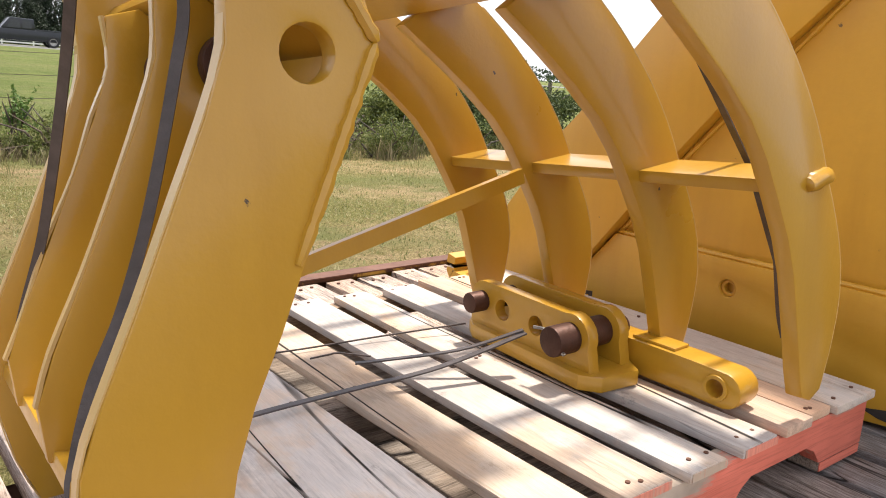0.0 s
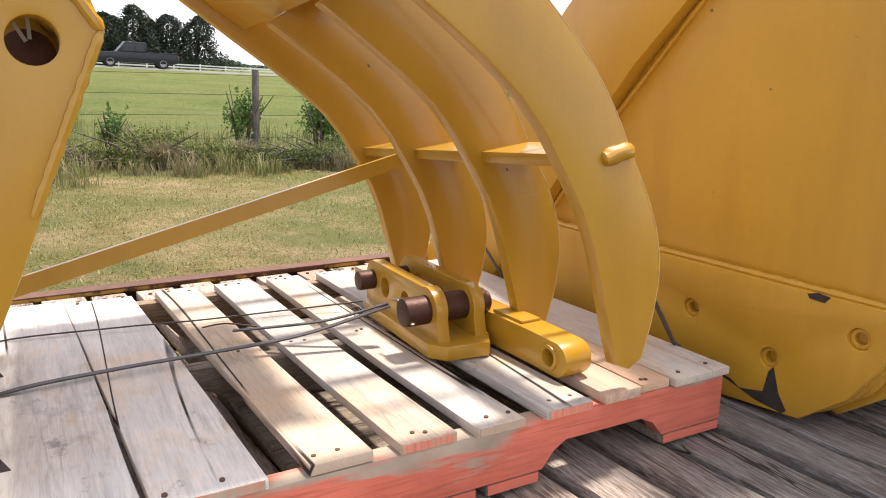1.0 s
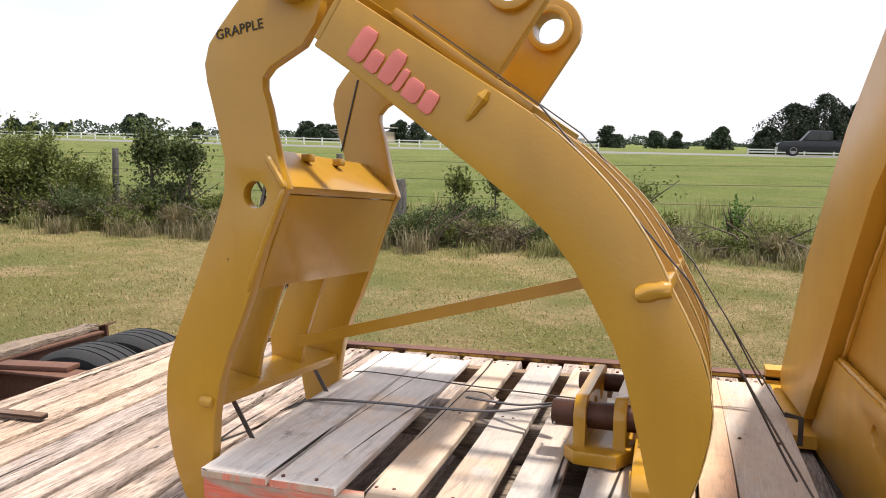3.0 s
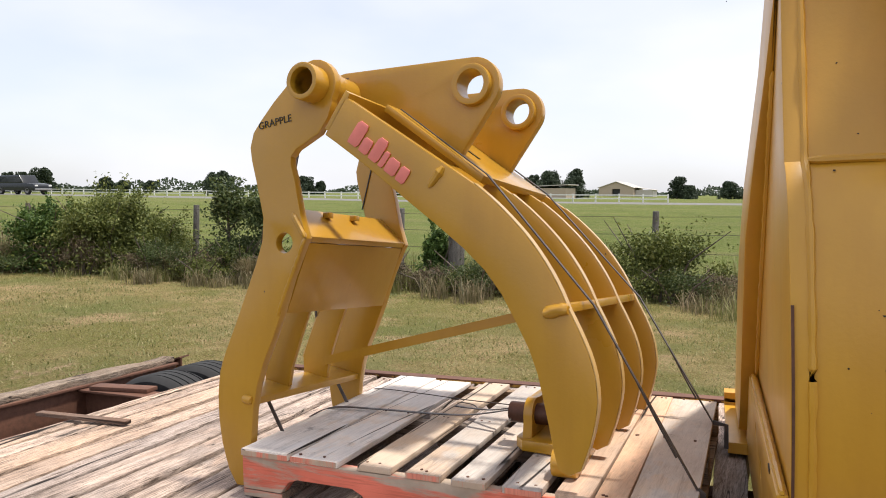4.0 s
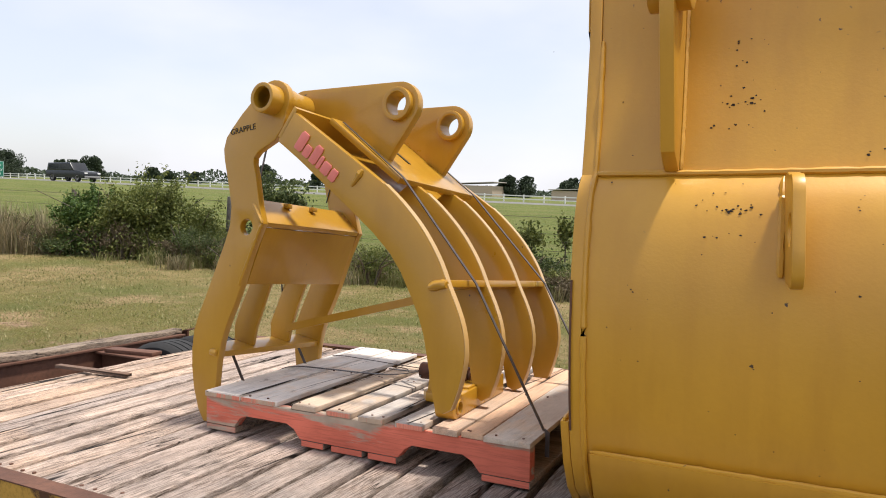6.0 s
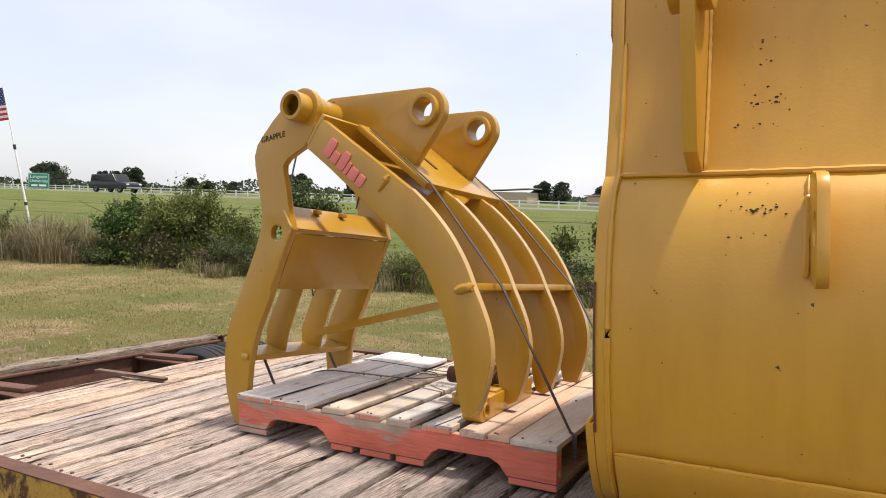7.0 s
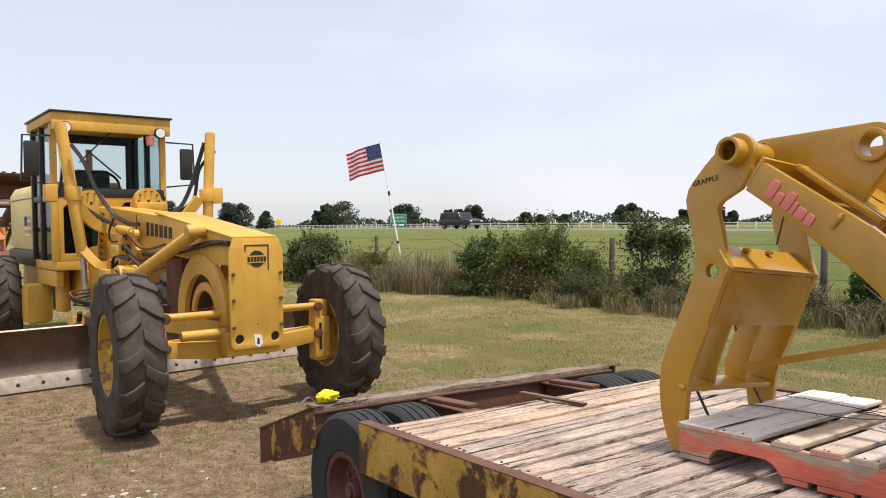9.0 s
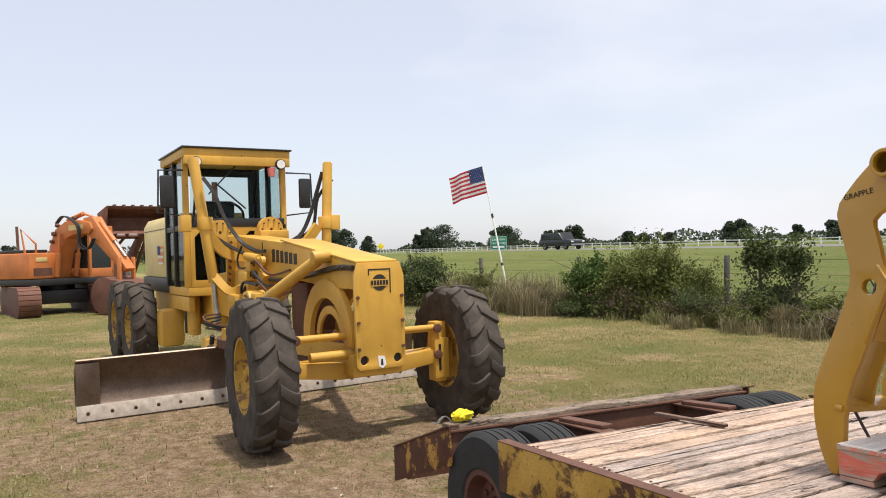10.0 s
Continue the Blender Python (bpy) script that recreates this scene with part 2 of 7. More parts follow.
def leafy(name, a, b, c=None, through=0.25):
    """Leaves that differ one by one and let a little light through."""
    n = Nodes(name)
    r = n.random(island=True)
    col = n.ramp(r, (0.0, a), (0.6, b), (1.0, c or b))
    big = n.noise(0.9, 3)
    col = n.mix(n.ramp(big, (0.35, 0.0), (0.7, 0.5)), col, [k * 0.55 for k in a])
    n.set("Base Color", col)
    n.set("Roughness", 0.55)
    n.set("Specular IOR Level", 0.3)
    tr = n.t.nodes.new("ShaderNodeBsdfTranslucent")
    n.t.links.new(col, tr.inputs["Color"])
    mx = n.t.nodes.new("ShaderNodeMixShader")
    mx.inputs["Fac"].default_value = through
    n.t.links.new(n.b.outputs["BSDF"], mx.inputs[1])
    n.t.links.new(tr.outputs["BSDF"], mx.inputs[2])
    n.t.links.new(mx.outputs["Shader"], n.t.nodes["Material Output"].inputs["Surface"])
    return n.m


def glass(name, tint=(0.75, 0.85, 0.85), rough=0.03):
    n = Nodes(name)
    n.set("Base Color", (*tint, 1))
    n.set("Roughness", rough)
    n.set("Transmission Weight", 1.0)
    n.set("IOR", 1.1)
    return n.m


YELLOW = paint("grapple_yellow", (0.465, 0.247, 0.020), 0.34, chips=0.30, chip_scale=30, grime=0.3, spec=0.45, coat=0.38)
# paler paint that carries the light on the grapple's plate edges
EDGE_LIT = paint("lit_pale_edge", (0.60, 0.40, 0.16), 0.32, grime=0.5, spec=0.6)
BUCKET_Y = paint("bucket_yellow", (0.585, 0.304, 0.024), 0.46, chips=0.40, chip_scale=36, grime=0.3, spec=0.5, coat=0.4, sheen=0.32)
GRADER_Y = paint("grader_yellow", (0.68, 0.390, 0.060), 0.5, chips=0.40, chip_scale=14, grime=0.75)
CREAM = paint("cream_hood", (0.68, 0.53, 0.22), 0.55, grime=0.3)
ORANGE = paint("digger_orange", (0.62, 0.205, 0.055), 0.5, chips=0.40, chip_scale=9, grime=0.7)
PALLET_W = wood("pallet_wood", (0.61, 0.525, 0.45), (0.46, 0.38, 0.325), 1, 0.7, tint=(0.50, 0.465, 0.44), grain=0.15, crack=1.0, blotch=0.7, even=True)
PALLET_P = wood("pallet_wood_pale", (0.82, 0.755, 0.70), (0.66, 0.59, 0.54), 1, 0.6, tint=(0.66, 0.635, 0.62), grain=0.15, crack=1.0, blotch=0.5, even=True)
PALLET_B = wood("pallet_wood_brown", (0.76, 0.53, 0.39), (0.52, 0.345, 0.24), 1, 0.6, tint=(0.40, 0.33, 0.27), grain=0.2, crack=1.0, blotch=0.6, even=True)
# darkened wood: the shade under the top boards is put into its colour
UNDER_W = wood("pallet_wood_shaded", (0.40, 0.31, 0.24), (0.20, 0.15, 0.115), 0, 0.4)
DECK_W = wood("deck_wood", (0.76, 0.60, 0.50), (0.43, 0.315, 0.25), 1, 0.55, tint=(0.32, 0.275, 0.25), grain=0.85, crack=1.0, blotch=0.3, grey_side=(0.40, 1.30))
RED_P = worn_paint("red_pallet_paint", (0.66, 0.165, 0.105), (0.46, 0.37, 0.29), 0.40, 0, rubbed=0.085)
RED_TIP = worn_paint("red_board_end", (0.66, 0.235, 0.16), (0.52, 0.40, 0.30), 0.50, 2)
RAIL_Y = worn_paint("rail_yellow_rust", (0.50, 0.29, 0.05), (0.10, 0.042, 0.022), 0.50, None, 0.7, 0.5)
TAIL_Y = worn_paint("tail_yellow_rust", (0.42, 0.22, 0.04), (0.09, 0.036, 0.02), 0.56, None, 0.75, 0.6)
RUST = rusty("rust_steel", (0.085, 0.036, 0.022), (0.17, 0.075, 0.045))
SCUFF = rusty("bare_dark_steel", (0.035, 0.030, 0.030), (0.075, 0.055, 0.045), 0.6, 0.3)
RUST_P = rusty("rust_brown_bucket", (0.11, 0.045, 0.028), (0.20, 0.085, 0.055))
PIN = rusty("pin_brown", (0.055, 0.022, 0.014), (0.10, 0.042, 0.026), 0.5, 0.5)
RIM_R = rusty("rim_rust", (0.075, 0.022, 0.017), (0.13, 0.045, 0.035), 0.6)
RIM_G = worn_paint("grader_rim", (0.50, 0.30, 0.045), (0.20, 0.11, 0.06), 0.47, None, 0.7, 0.7)
LATH_W = wood("brown_lath", (0.34, 0.21, 0.145), (0.17, 0.10, 0.07), 0, 0.3)
TAIL_W = wood("tail_wood", (0.36, 0.305, 0.26), (0.15, 0.12, 0.10), 1, 0.4, grain=0.9, crack=1.0)
STEEL = plain("bare_steel", (0.42, 0.41, 0.40), 0.4, 0.9, 0.3)
BLADE = rusty("blade_steel", (0.11, 0.075, 0.055), (0.20, 0.145, 0.11), 0.38, 0.6)
EDGE = plain("cutting_edge", (0.42, 0.36, 0.30), 0.55, 0.3, 0.35)
TYRE = plain("tyre_rubber", (0.075, 0.063, 0.054), 0.9, 0, 0.55, 5, 0.4, 0.2)
TYRE_D = plain("trailer_tyre", (0.030, 0.030, 0.031), 0.8, 0, 0.3, 9, 0.4, 0.3)
BLACK = plain("black_paint", (0.018, 0.018, 0.019), 0.45, 0, 0.3)
STRAP = plain("dark_band", (0.085, 0.070, 0.068), 0.5, 0.2, 0.35, 30, 0.3)
WIRE = plain("tie_wire", (0.11, 0.085, 0.075), 0.55, 0.5, 0.4, 60)
PINK = plain("brand_red", (0.72, 0.20, 0.17), 0.55, 0, 0.15)
INK = plain("black_letter", (0.02, 0.017, 0.014), 0.6, 0, 0.1)
FLAG_R = plain("flag_red", (0.55, 0.03, 0.05), 0.8, 0, 0.1)
FLAG_W = plain("flag_white", (0.80, 0.80, 0.80), 0.8, 0, 0.06)
FLAG_B = plain("flag_blue", (0.040, 0.060, 0.200), 0.8, 0, 0.1)
SIGN_G = plain("sign_green", (0.01, 0.19, 0.115), 0.5, 0, 0.1)
RAG = plain("yellow_cloth", (0.80, 0.66, 0.02), 0.8, 0, 0.2, 30)
GLASS = glass("cab_glass", (0.62, 0.72, 0.72))
GLASS_D = plain("dark_glass", (0.02, 0.026, 0.028), 0.08, 0, 0.2)
CAR_D = plain("dark_car_paint", (0.022, 0.025, 0.030), 0.25, 0.2, 0.1, 3, 0)
TAN = plain("tan_wall", (0.46, 0.37, 0.29), 0.8)
ROOF_T = plain("pale_roof", (0.50, 0.46, 0.42), 0.6)
WHITE = plain("white_paint", (0.78, 0.78, 0.76), 0.6, 0, 0.08)
GREY_W = wood("post_wood", (0.22, 0.20, 0.175), (0.09, 0.08, 0.07), 2, 0.5)
BARK = wood("bark", (0.20, 0.155, 0.12), (0.07, 0.052, 0.04), 2, 0.4, scale=0.6)
STONE = plain("pale_stone", (0.42, 0.38, 0.33), 0.85, 0, 0.4, 20)
ROAD = plain("asphalt", (0.16, 0.155, 0.15), 0.9, 0, 0.2, 3)
LEAF = leafy("leaf_green", (0.070, 0.092, 0.020), (0.145, 0.172, 0.040), (0.26, 0.270, 0.080))
LEAF_G = leafy("leaf_glossy", (0.045, 0.085, 0.018), (0.085, 0.150, 0.032), (0.17, 0.23, 0.060))
LEAF_D = leafy("leaf_dark", (0.040, 0.062, 0.020), (0.082, 0.112, 0.034), (0.145, 0.168, 0.058))
DRY_L = leafy("leaf_dry", (0.085, 0.066, 0.040), (0.16, 0.125, 0.075), (0.22, 0.17, 0.11), 0.15)
LEAF_L = leafy("leaf_light", (0.07, 0.13, 0.025), (0.14, 0.23, 0.05), (0.20, 0.27, 0.09))
LEAF_F = leafy("leaf_far", (0.030, 0.048, 0.026), (0.052, 0.076, 0.042), (0.07, 0.09, 0.055), 0.15)
CEDAR = leafy("cedar_green", (0.013, 0.022, 0.012), (0.025, 0.040, 0.020), (0.04, 0.055, 0.028), 0.1)
REED = leafy("dry_reed", (0.14, 0.135, 0.065), (0.27, 0.225, 0.125), (0.43, 0.335, 0.215), 0.25)
BLADES = leafy("grass_blade", (0.15, 0.175, 0.048), (0.28, 0.265, 0.105), (0.43, 0.36, 0.19), 0.3)


# ---- building helpers ----
def part(name, bm, material, parent, label="", smooth=True):
    """Links a bmesh as one mesh object, under a thing or a part if there is one."""
    me = bpy.data.meshes.new(name)
    bm.to_mesh(me)
    bm.free()
    return mesh_part(name, me, material, parent, label, smooth)


def mesh_part(name, me, material, parent, label="", smooth=True):
    me.materials.append(material)
    if smooth:
        me.shade_smooth()
        me.set_sharp_from_angle(angle=radians(32))
    ob = new(name, me)
    ob.parent = parent
    return tagged(ob, label)


def thing(name, m, label, category, group="", kind=""):
    ob = new(name)
    ob.empty_display_size = 0.1
    ob.matrix_world = m
    return tagged(ob, label, category, group, kind)


def join(*bms):
    out = bmesh.new()
    for b in bms:
        me = bpy.data.meshes.new("tmp")
        b.to_mesh(me)
        b.free()
        out.from_mesh(me)
        bpy.data.meshes.remove(me)
    return out


def turned(bm, m):
    bmesh.ops.transform(bm, matrix=m, verts=bm.verts)
    return bm


def soften(bm, r, angle=40):
    """Round the sharp edges a little."""
    if r > 0:
        es = [e for e in bm.edges if len(e.link_faces) == 2 and e.calc_face_angle(0) > radians(angle)]
        bmesh.ops.bevel(bm, geom=es, offset=r, segments=2, profile=0.6, affect="EDGES", clamp_overlap=True)
    return bm


def box(x0, x1, y0, y1, z0, z1, r=0.0):
    bm = bmesh.new()
    bmesh.ops.create_cube(bm, size=1)
    for v in bm.verts:
        v.co = Vector(((x0 + x1) / 2 + v.co.x * (x1 - x0), (y0 + y1) / 2 + v.co.y * (y1 - y0), (z0 + z1) / 2 + v.co.z * (z1 - z0)))
    return soften(bm, r)


def circle(cx, cz, r, n=24, a0=0.0, a1=360.0):
    full = abs(a1 - a0) >= 360
    k = n if full else n - 1
    return [(cx + r * math.cos(radians(a0 + (a1 - a0) * i / k)), cz + r * math.sin(radians(a0 + (a1 - a0) * i / k))) for i in range(n)]


def plate(outline, v0, v1, holes=(), r=0.004, plane="xz"):
    """A flat plate of any outline, with holes, between two depths."""
    bm = bmesh.new()
    for loop in (outline, *holes):
        vs = [bm.verts.new((a, v0, b)) for a, b in loop]
        for i in range(len(vs)):
            bm.edges.new((vs[i - 1], vs[i]))
    bmesh.ops.triangle_fill(bm, use_beauty=True, use_dissolve=False, edges=bm.edges[:], normal=(0, 1, 0))
    got = bmesh.ops.extrude_face_region(bm, geom=bm.faces[:])
    for g in got["geom"]:
        if isinstance(g, bmesh.types.BMVert):
            g.co.y = v1
    bmesh.ops.recalc_face_normals(bm, faces=bm.faces)
    soften(bm, r, 50)
    if plane == "yz":       # outline given as (y, z), depths along x
        for v in bm.verts:
            v.co = Vector((v.co.y, v.co.x, v.co.z))
        bmesh.ops.reverse_faces(bm, faces=bm.faces)
    if plane == "xy":       # outline given as (x, y), depths along z
        for v in bm.verts:
            v.co = Vector((v.co.x, v.co.z, v.co.y))
        bmesh.ops.reverse_faces(bm, faces=bm.faces)
    return bm


def rod(p, q, r, r2=None, n=16, bevel=0.0):
    p, q = Vector(p), Vector(q)
    bm = bmesh.new()
    bmesh.ops.create_cone(bm, cap_ends=True, segments=n, radius1=r, radius2=r if r2 is None else r2, depth=(q - p).length)
    soften(bm, bevel, 60)
    return turned(bm, Matrix.Translation((p + q) / 2) @ (q - p).to_track_quat("Z", "Y").to_matrix().to_4x4())


def lathe(profile, n=32, close=True):
    """Turn (radius, y) points about the y axis."""
    bm = bmesh.new()
    rings = [[bm.verts.new((r * math.cos(2 * math.pi * i / n), y, r * math.sin(2 * math.pi * i / n))) for i in range(n)] for r, y in profile]
    k = len(rings)
    for j in range(k if close else k - 1):
        a, b = rings[j], rings[(j + 1) % k]
        for i in range(n):
            bm.faces.new((a[i], a[(i + 1) % n], b[(i + 1) % n], b[i]))
    bmesh.ops.recalc_face_normals(bm, faces=bm.faces)
    return bm


def ring(cx, cz, v0, v1, r_in, r_out, n=28, r=0.004):
    bm = lathe([(r_in, v0), (r_out, v0), (r_out, v1), (r_in, v1)], n)
    soften(bm, r, 60)
    return turned(bm, Matrix.Translation((cx, 0, cz)))


def sweep(points, width, thick, up=(0, 0, 1), smooth_n=0):
    """A band or wire of rectangular section along points."""
    pts = [Vector(p) for p in points]
    if smooth_n:
        out = []
        for i in range(len(pts) - 1):
            p0, p1, p2, p3 = pts[max(i - 1, 0)], pts[i], pts[i + 1], pts[min(i + 2, len(pts) - 1)]
            for k in range(smooth_n):
                t = k / smooth_n
                out.append(0.5 * ((2 * p1) + (p2 - p0) * t + (2 * p0 - 5 * p1 + 4 * p2 - p3) * t * t + (3 * p1 - p0 - 3 * p2 + p3) * t ** 3))
        pts = out + [pts[-1]]
    bm = bmesh.new()
    rows = []
    for i, p in enumerate(pts):
        d = (pts[min(i + 1, len(pts) - 1)] - pts[max(i - 1, 0)]).normalized()
        side = d.cross(Vector(up))
        side = side.normalized() if side.length > 1e-4 else Vector((1, 0, 0))
        n = side.cross(d).normalized()
        rows.append([bm.verts.new(p + side * a * width / 2 + n * b * thick / 2) for a, b in ((-1, -1), (1, -1), (1, 1), (-1, 1))])
    for a, b in zip(rows, rows[1:]):
        for i in range(4):
            bm.faces.new((a[i], a[(i + 1) % 4], b[(i + 1) % 4], b[i]))
    bm.faces.new(rows[0])
    bm.faces.new(rows[-1][::-1])
    bmesh.ops.recalc_face_normals(bm, faces=bm.faces)
    return bm


def bead(points, r, rng, n=7):
    """A lumpy weld bead along points."""
    pts = [Vector(p) for p in points]
    total = sum((b - a).length for a, b in zip(pts, pts[1:]))
    k = max(4, min(60, int(total / (r * 1.3))))
    path = []
    for j in range(k + 1):
        s = total * j / k
        for a, b in zip(pts, pts[1:]):
            q = (b - a).length
            if s <= q + 1e-9:
                path.append(a.lerp(b, s / q if q else 0))
                break
            s -= q
        else:
            path.append(pts[-1].copy())
    bm = bmesh.new()
    rows = []
    for i, p in enumerate(path):
        d = (path[min(i + 1, k)] - path[max(i - 1, 0)]).normalized()
        q = d.to_track_quat("Z", "Y")
        rr = r * rng.uniform(0.78, 1.22) * (0.5 if i in (0, k) else 1)
        rows.append([bm.verts.new(p + q @ Vector((rr * math.cos(2 * math.pi * a / n), rr * math.sin(2 * math.pi * a / n), 0))) for a in range(n)])
    for a, b in zip(rows, rows[1:]):
        for i in range(n):
            bm.faces.new((a[i], a[(i + 1) % n], b[(i + 1) % n], b[i]))
    bm.faces.new(rows[0][::-1])
    bm.faces.new(rows[-1])
    bmesh.ops.recalc_face_normals(bm, faces=bm.faces)
    return bm


def letters(text, size, depth, m, spacing=1.0):
    """Raised letters in the built-in font, as a mesh."""
    cu = bpy.data.curves.new("letters", "FONT")
    cu.body, cu.size, cu.extrude, cu.space_character = text, size, depth, spacing
    cu.resolution_u = 3
    ob = bpy.data.objects.new("letters", cu)
    scene.collection.objects.link(ob)
    bpy.context.view_layer.update()
    me = bpy.data.meshes.new_from_object(ob.evaluated_get(bpy.context.evaluated_depsgraph_get()))
    bpy.data.objects.remove(ob)
    bm = bmesh.new()
    bm.from_mesh(me)
    bpy.data.meshes.remove(me)
    return turned(bm, m)


def shear_x(bm, k):
    for v in bm.verts:
        v.co.x -= k * v.co.y
    return bm


# ---- ground ----
def height(x, y):
    """The field is flat and rises gently to the highway."""
    d = y - 0.06 * x
    t = min(1.0, max(0.0, (d - 13) / 30))
    far = 1.06 * t * t * (3 - 2 * t)
    far += 0.3 * min(1.0, max(0.0, (-x - 25) / 60)) * t
    return far + 0.03 * noise.noise(Vector((x * 0.35, y * 0.35, 0)))


def ground_sheet():
    axis = lambda near, far: [-far, -700, -400, -250, -160, -110, -80] + list(np.arange(-60, -26, 4.0)) + list(np.arange(-26, near, 0.8)) + list(np.arange(near, 60, 4.0)) + [80, 110, 160, 250, 400, 700, far]
    xs, ys = axis(16, 2500), axis(22, 2500)
    verts = [(x, y, height(x, y)) for y in ys for x in xs]
    w = len(xs)
    faces = [(j * w + i, j * w + i + 1, (j + 1) * w + i + 1, (j + 1) * w + i) for j in range(len(ys) - 1) for i in range(w - 1)]
    me = bpy.data.meshes.new("ground")
    me.from_pydata(verts, [], faces)
    n = Nodes("mown_field")
    a, b, c = n.noise(0.35, 6, 0.6), n.noise(2.2, 9, 0.74), n.noise(46, 6, 0.8)
    e, g = n.noise(0.6, 9, 0.72, n.vec((1, 1, 1.01))), n.noise(9, 8, 0.75)
    col = n.mix(n.ramp(b, (0.38, 0.0), (0.60, 1.0)), (0.18, 0.158, 0.048), (0.41, 0.305, 0.155))
    col = n.mix(n.ramp(a, (0.44, 0.0), (0.56, 0.85)), col, (0.165, 0.165, 0.042))
    col = n.mix(n.ramp(e, (0.52, 0.0), (0.62, 0.75)), col, (0.46, 0.32, 0.19))
    col = n.mix(n.ramp(g, (0.54, 0.0), (0.66, 0.8)), col, (0.235, 0.135, 0.080))
    col = n.mix(n.ramp(c, (0.36, 0.85), (0.50, 0.0)), col, (0.055, 0.052, 0.018))
    col = n.mix(n.ramp(c, (0.52, 0.0), (0.64, 0.55)), col, (0.55, 0.44, 0.25))
    col = n.mix(n.ramp(n.noise(0.55, 7, 0.7), (0.50, 0.0), (0.60, 0.72)), col, (0.140, 0.158, 0.050))
    # bare trampled earth round the parked machines
    sep0 = n.t.nodes.new("ShaderNodeSeparateXYZ")
    n.t.links.new(n.tc.outputs["Object"], sep0.inputs[0])
    dx = n.math("MULTIPLY", n.math("ADD", sep0.outputs["X"], 6.0), 0.20)
    dy = n.math("MULTIPLY", n.math("ADD", sep0.outputs["Y"], 0.6), 0.36)
    rad = n.math("ADD", n.math("MULTIPLY", dx, dx), n.math("MULTIPLY", dy, dy))
    near = n.math("SUBTRACT", n.math("ADD", n.noise(1.3, 8, 0.72), 0.105), n.math("MULTIPLY", rad, 0.095))
    earth = n.mix(n.ramp(n.noise(7, 8, 0.75), (0.36, 0.0), (0.62, 1.0)), (0.20, 0.112, 0.070), (0.60, 0.42, 0.30))
    earth = n.mix(n.ramp(c, (0.38, 0.75), (0.50, 0.0)), earth, (0.08, 0.065, 0.035))
    col = n.mix(n.ramp(near, (0.47, 0.0), (0.56, 0.75)), col, earth)
    # the pasture behind the hedge is greener
    sep = n.t.nodes.new("ShaderNodeSeparateXYZ")
    n.t.links.new(n.tc.outputs["Object"], sep.inputs[0])
    line = n.math("SUBTRACT", sep.outputs["Y"], n.math("MULTIPLY", sep.outputs["X"], 0.06))
    green = n.mix(n.ramp(n.noise(0.6, 6, 0.62), (0.3, 0.0), (0.7, 1.0)), (0.076, 0.110, 0.023), (0.138, 0.168, 0.043))
    green = n.mix(n.ramp(n.noise(1.0, 6, 0.7, n.vec((0.12, 0.8, 1))), (0.48, 0.0), (0.60, 0.42)), green, (0.20, 0.175, 0.085))
    green = n.mix(n.ramp(n.noise(7, 8, 0.78), (0.44, 0.0), (0.66, 0.6)), green, (0.235, 0.228, 0.088))
    green = n.mix(n.ramp(n.noise(20, 6, 0.8), (0.36, 0.7), (0.50, 0.0)), green, (0.045, 0.055, 0.016))
    edge = n.math("ADD", n.math("MULTIPLY", n.math("SUBTRACT", line, 11.5), 0.7), n.math("MULTIPLY", n.math("SUBTRACT", n.noise(0.8, 4), 0.5), 1.5))
    edge = n.math("MINIMUM", n.math("MAXIMUM", edge, 0.0), 1.0)
    n.set("Base Color", n.mix(edge, col, green))
    n.set("Roughness", 0.95)
    n.set("Specular IOR Level", 0.1)
    n.bump(n.math("ADD", c, n.noise(9, 5)), 1.0, 0.05)
    ob = mesh_part("ground", me, n.m, None)
    return tagged(ob, "mown dry grass field rising to greener pasture", "ground", kind="structure")


ground_sheet()


# ---- highway ----
def roadway():
    xs = list(range(-400, 401, 8))
    ys = [(47.5, -0.03), (48.0, 0.03), (56.0, 0.03), (56.5, -0.03)]
    verts = [(x, y + 0.06 * x * 0.3, height(x, y + 0.06 * x * 0.3) + dz) for x in xs for y, dz in ys]
    faces = [(i * 4 + k, i * 4 + 4 + k, i * 4 + 5 + k, i * 4 + 1 + k) for i in range(len(xs) - 1) for k in range(3)]
    me = bpy.data.meshes.new("road")
    me.from_pydata(verts, [], faces)
    tagged(mesh_part("road", me, ROAD, None), "grey two-lane highway on a low bank", "road", kind="structure")


roadway()


# ---- trailer ----
SKEW = 0.075                    # the planks lie a little askew
RAIL_A, RAIL_B = -0.625, 1.56   # the two sides of the bed
TAIL = -1.28


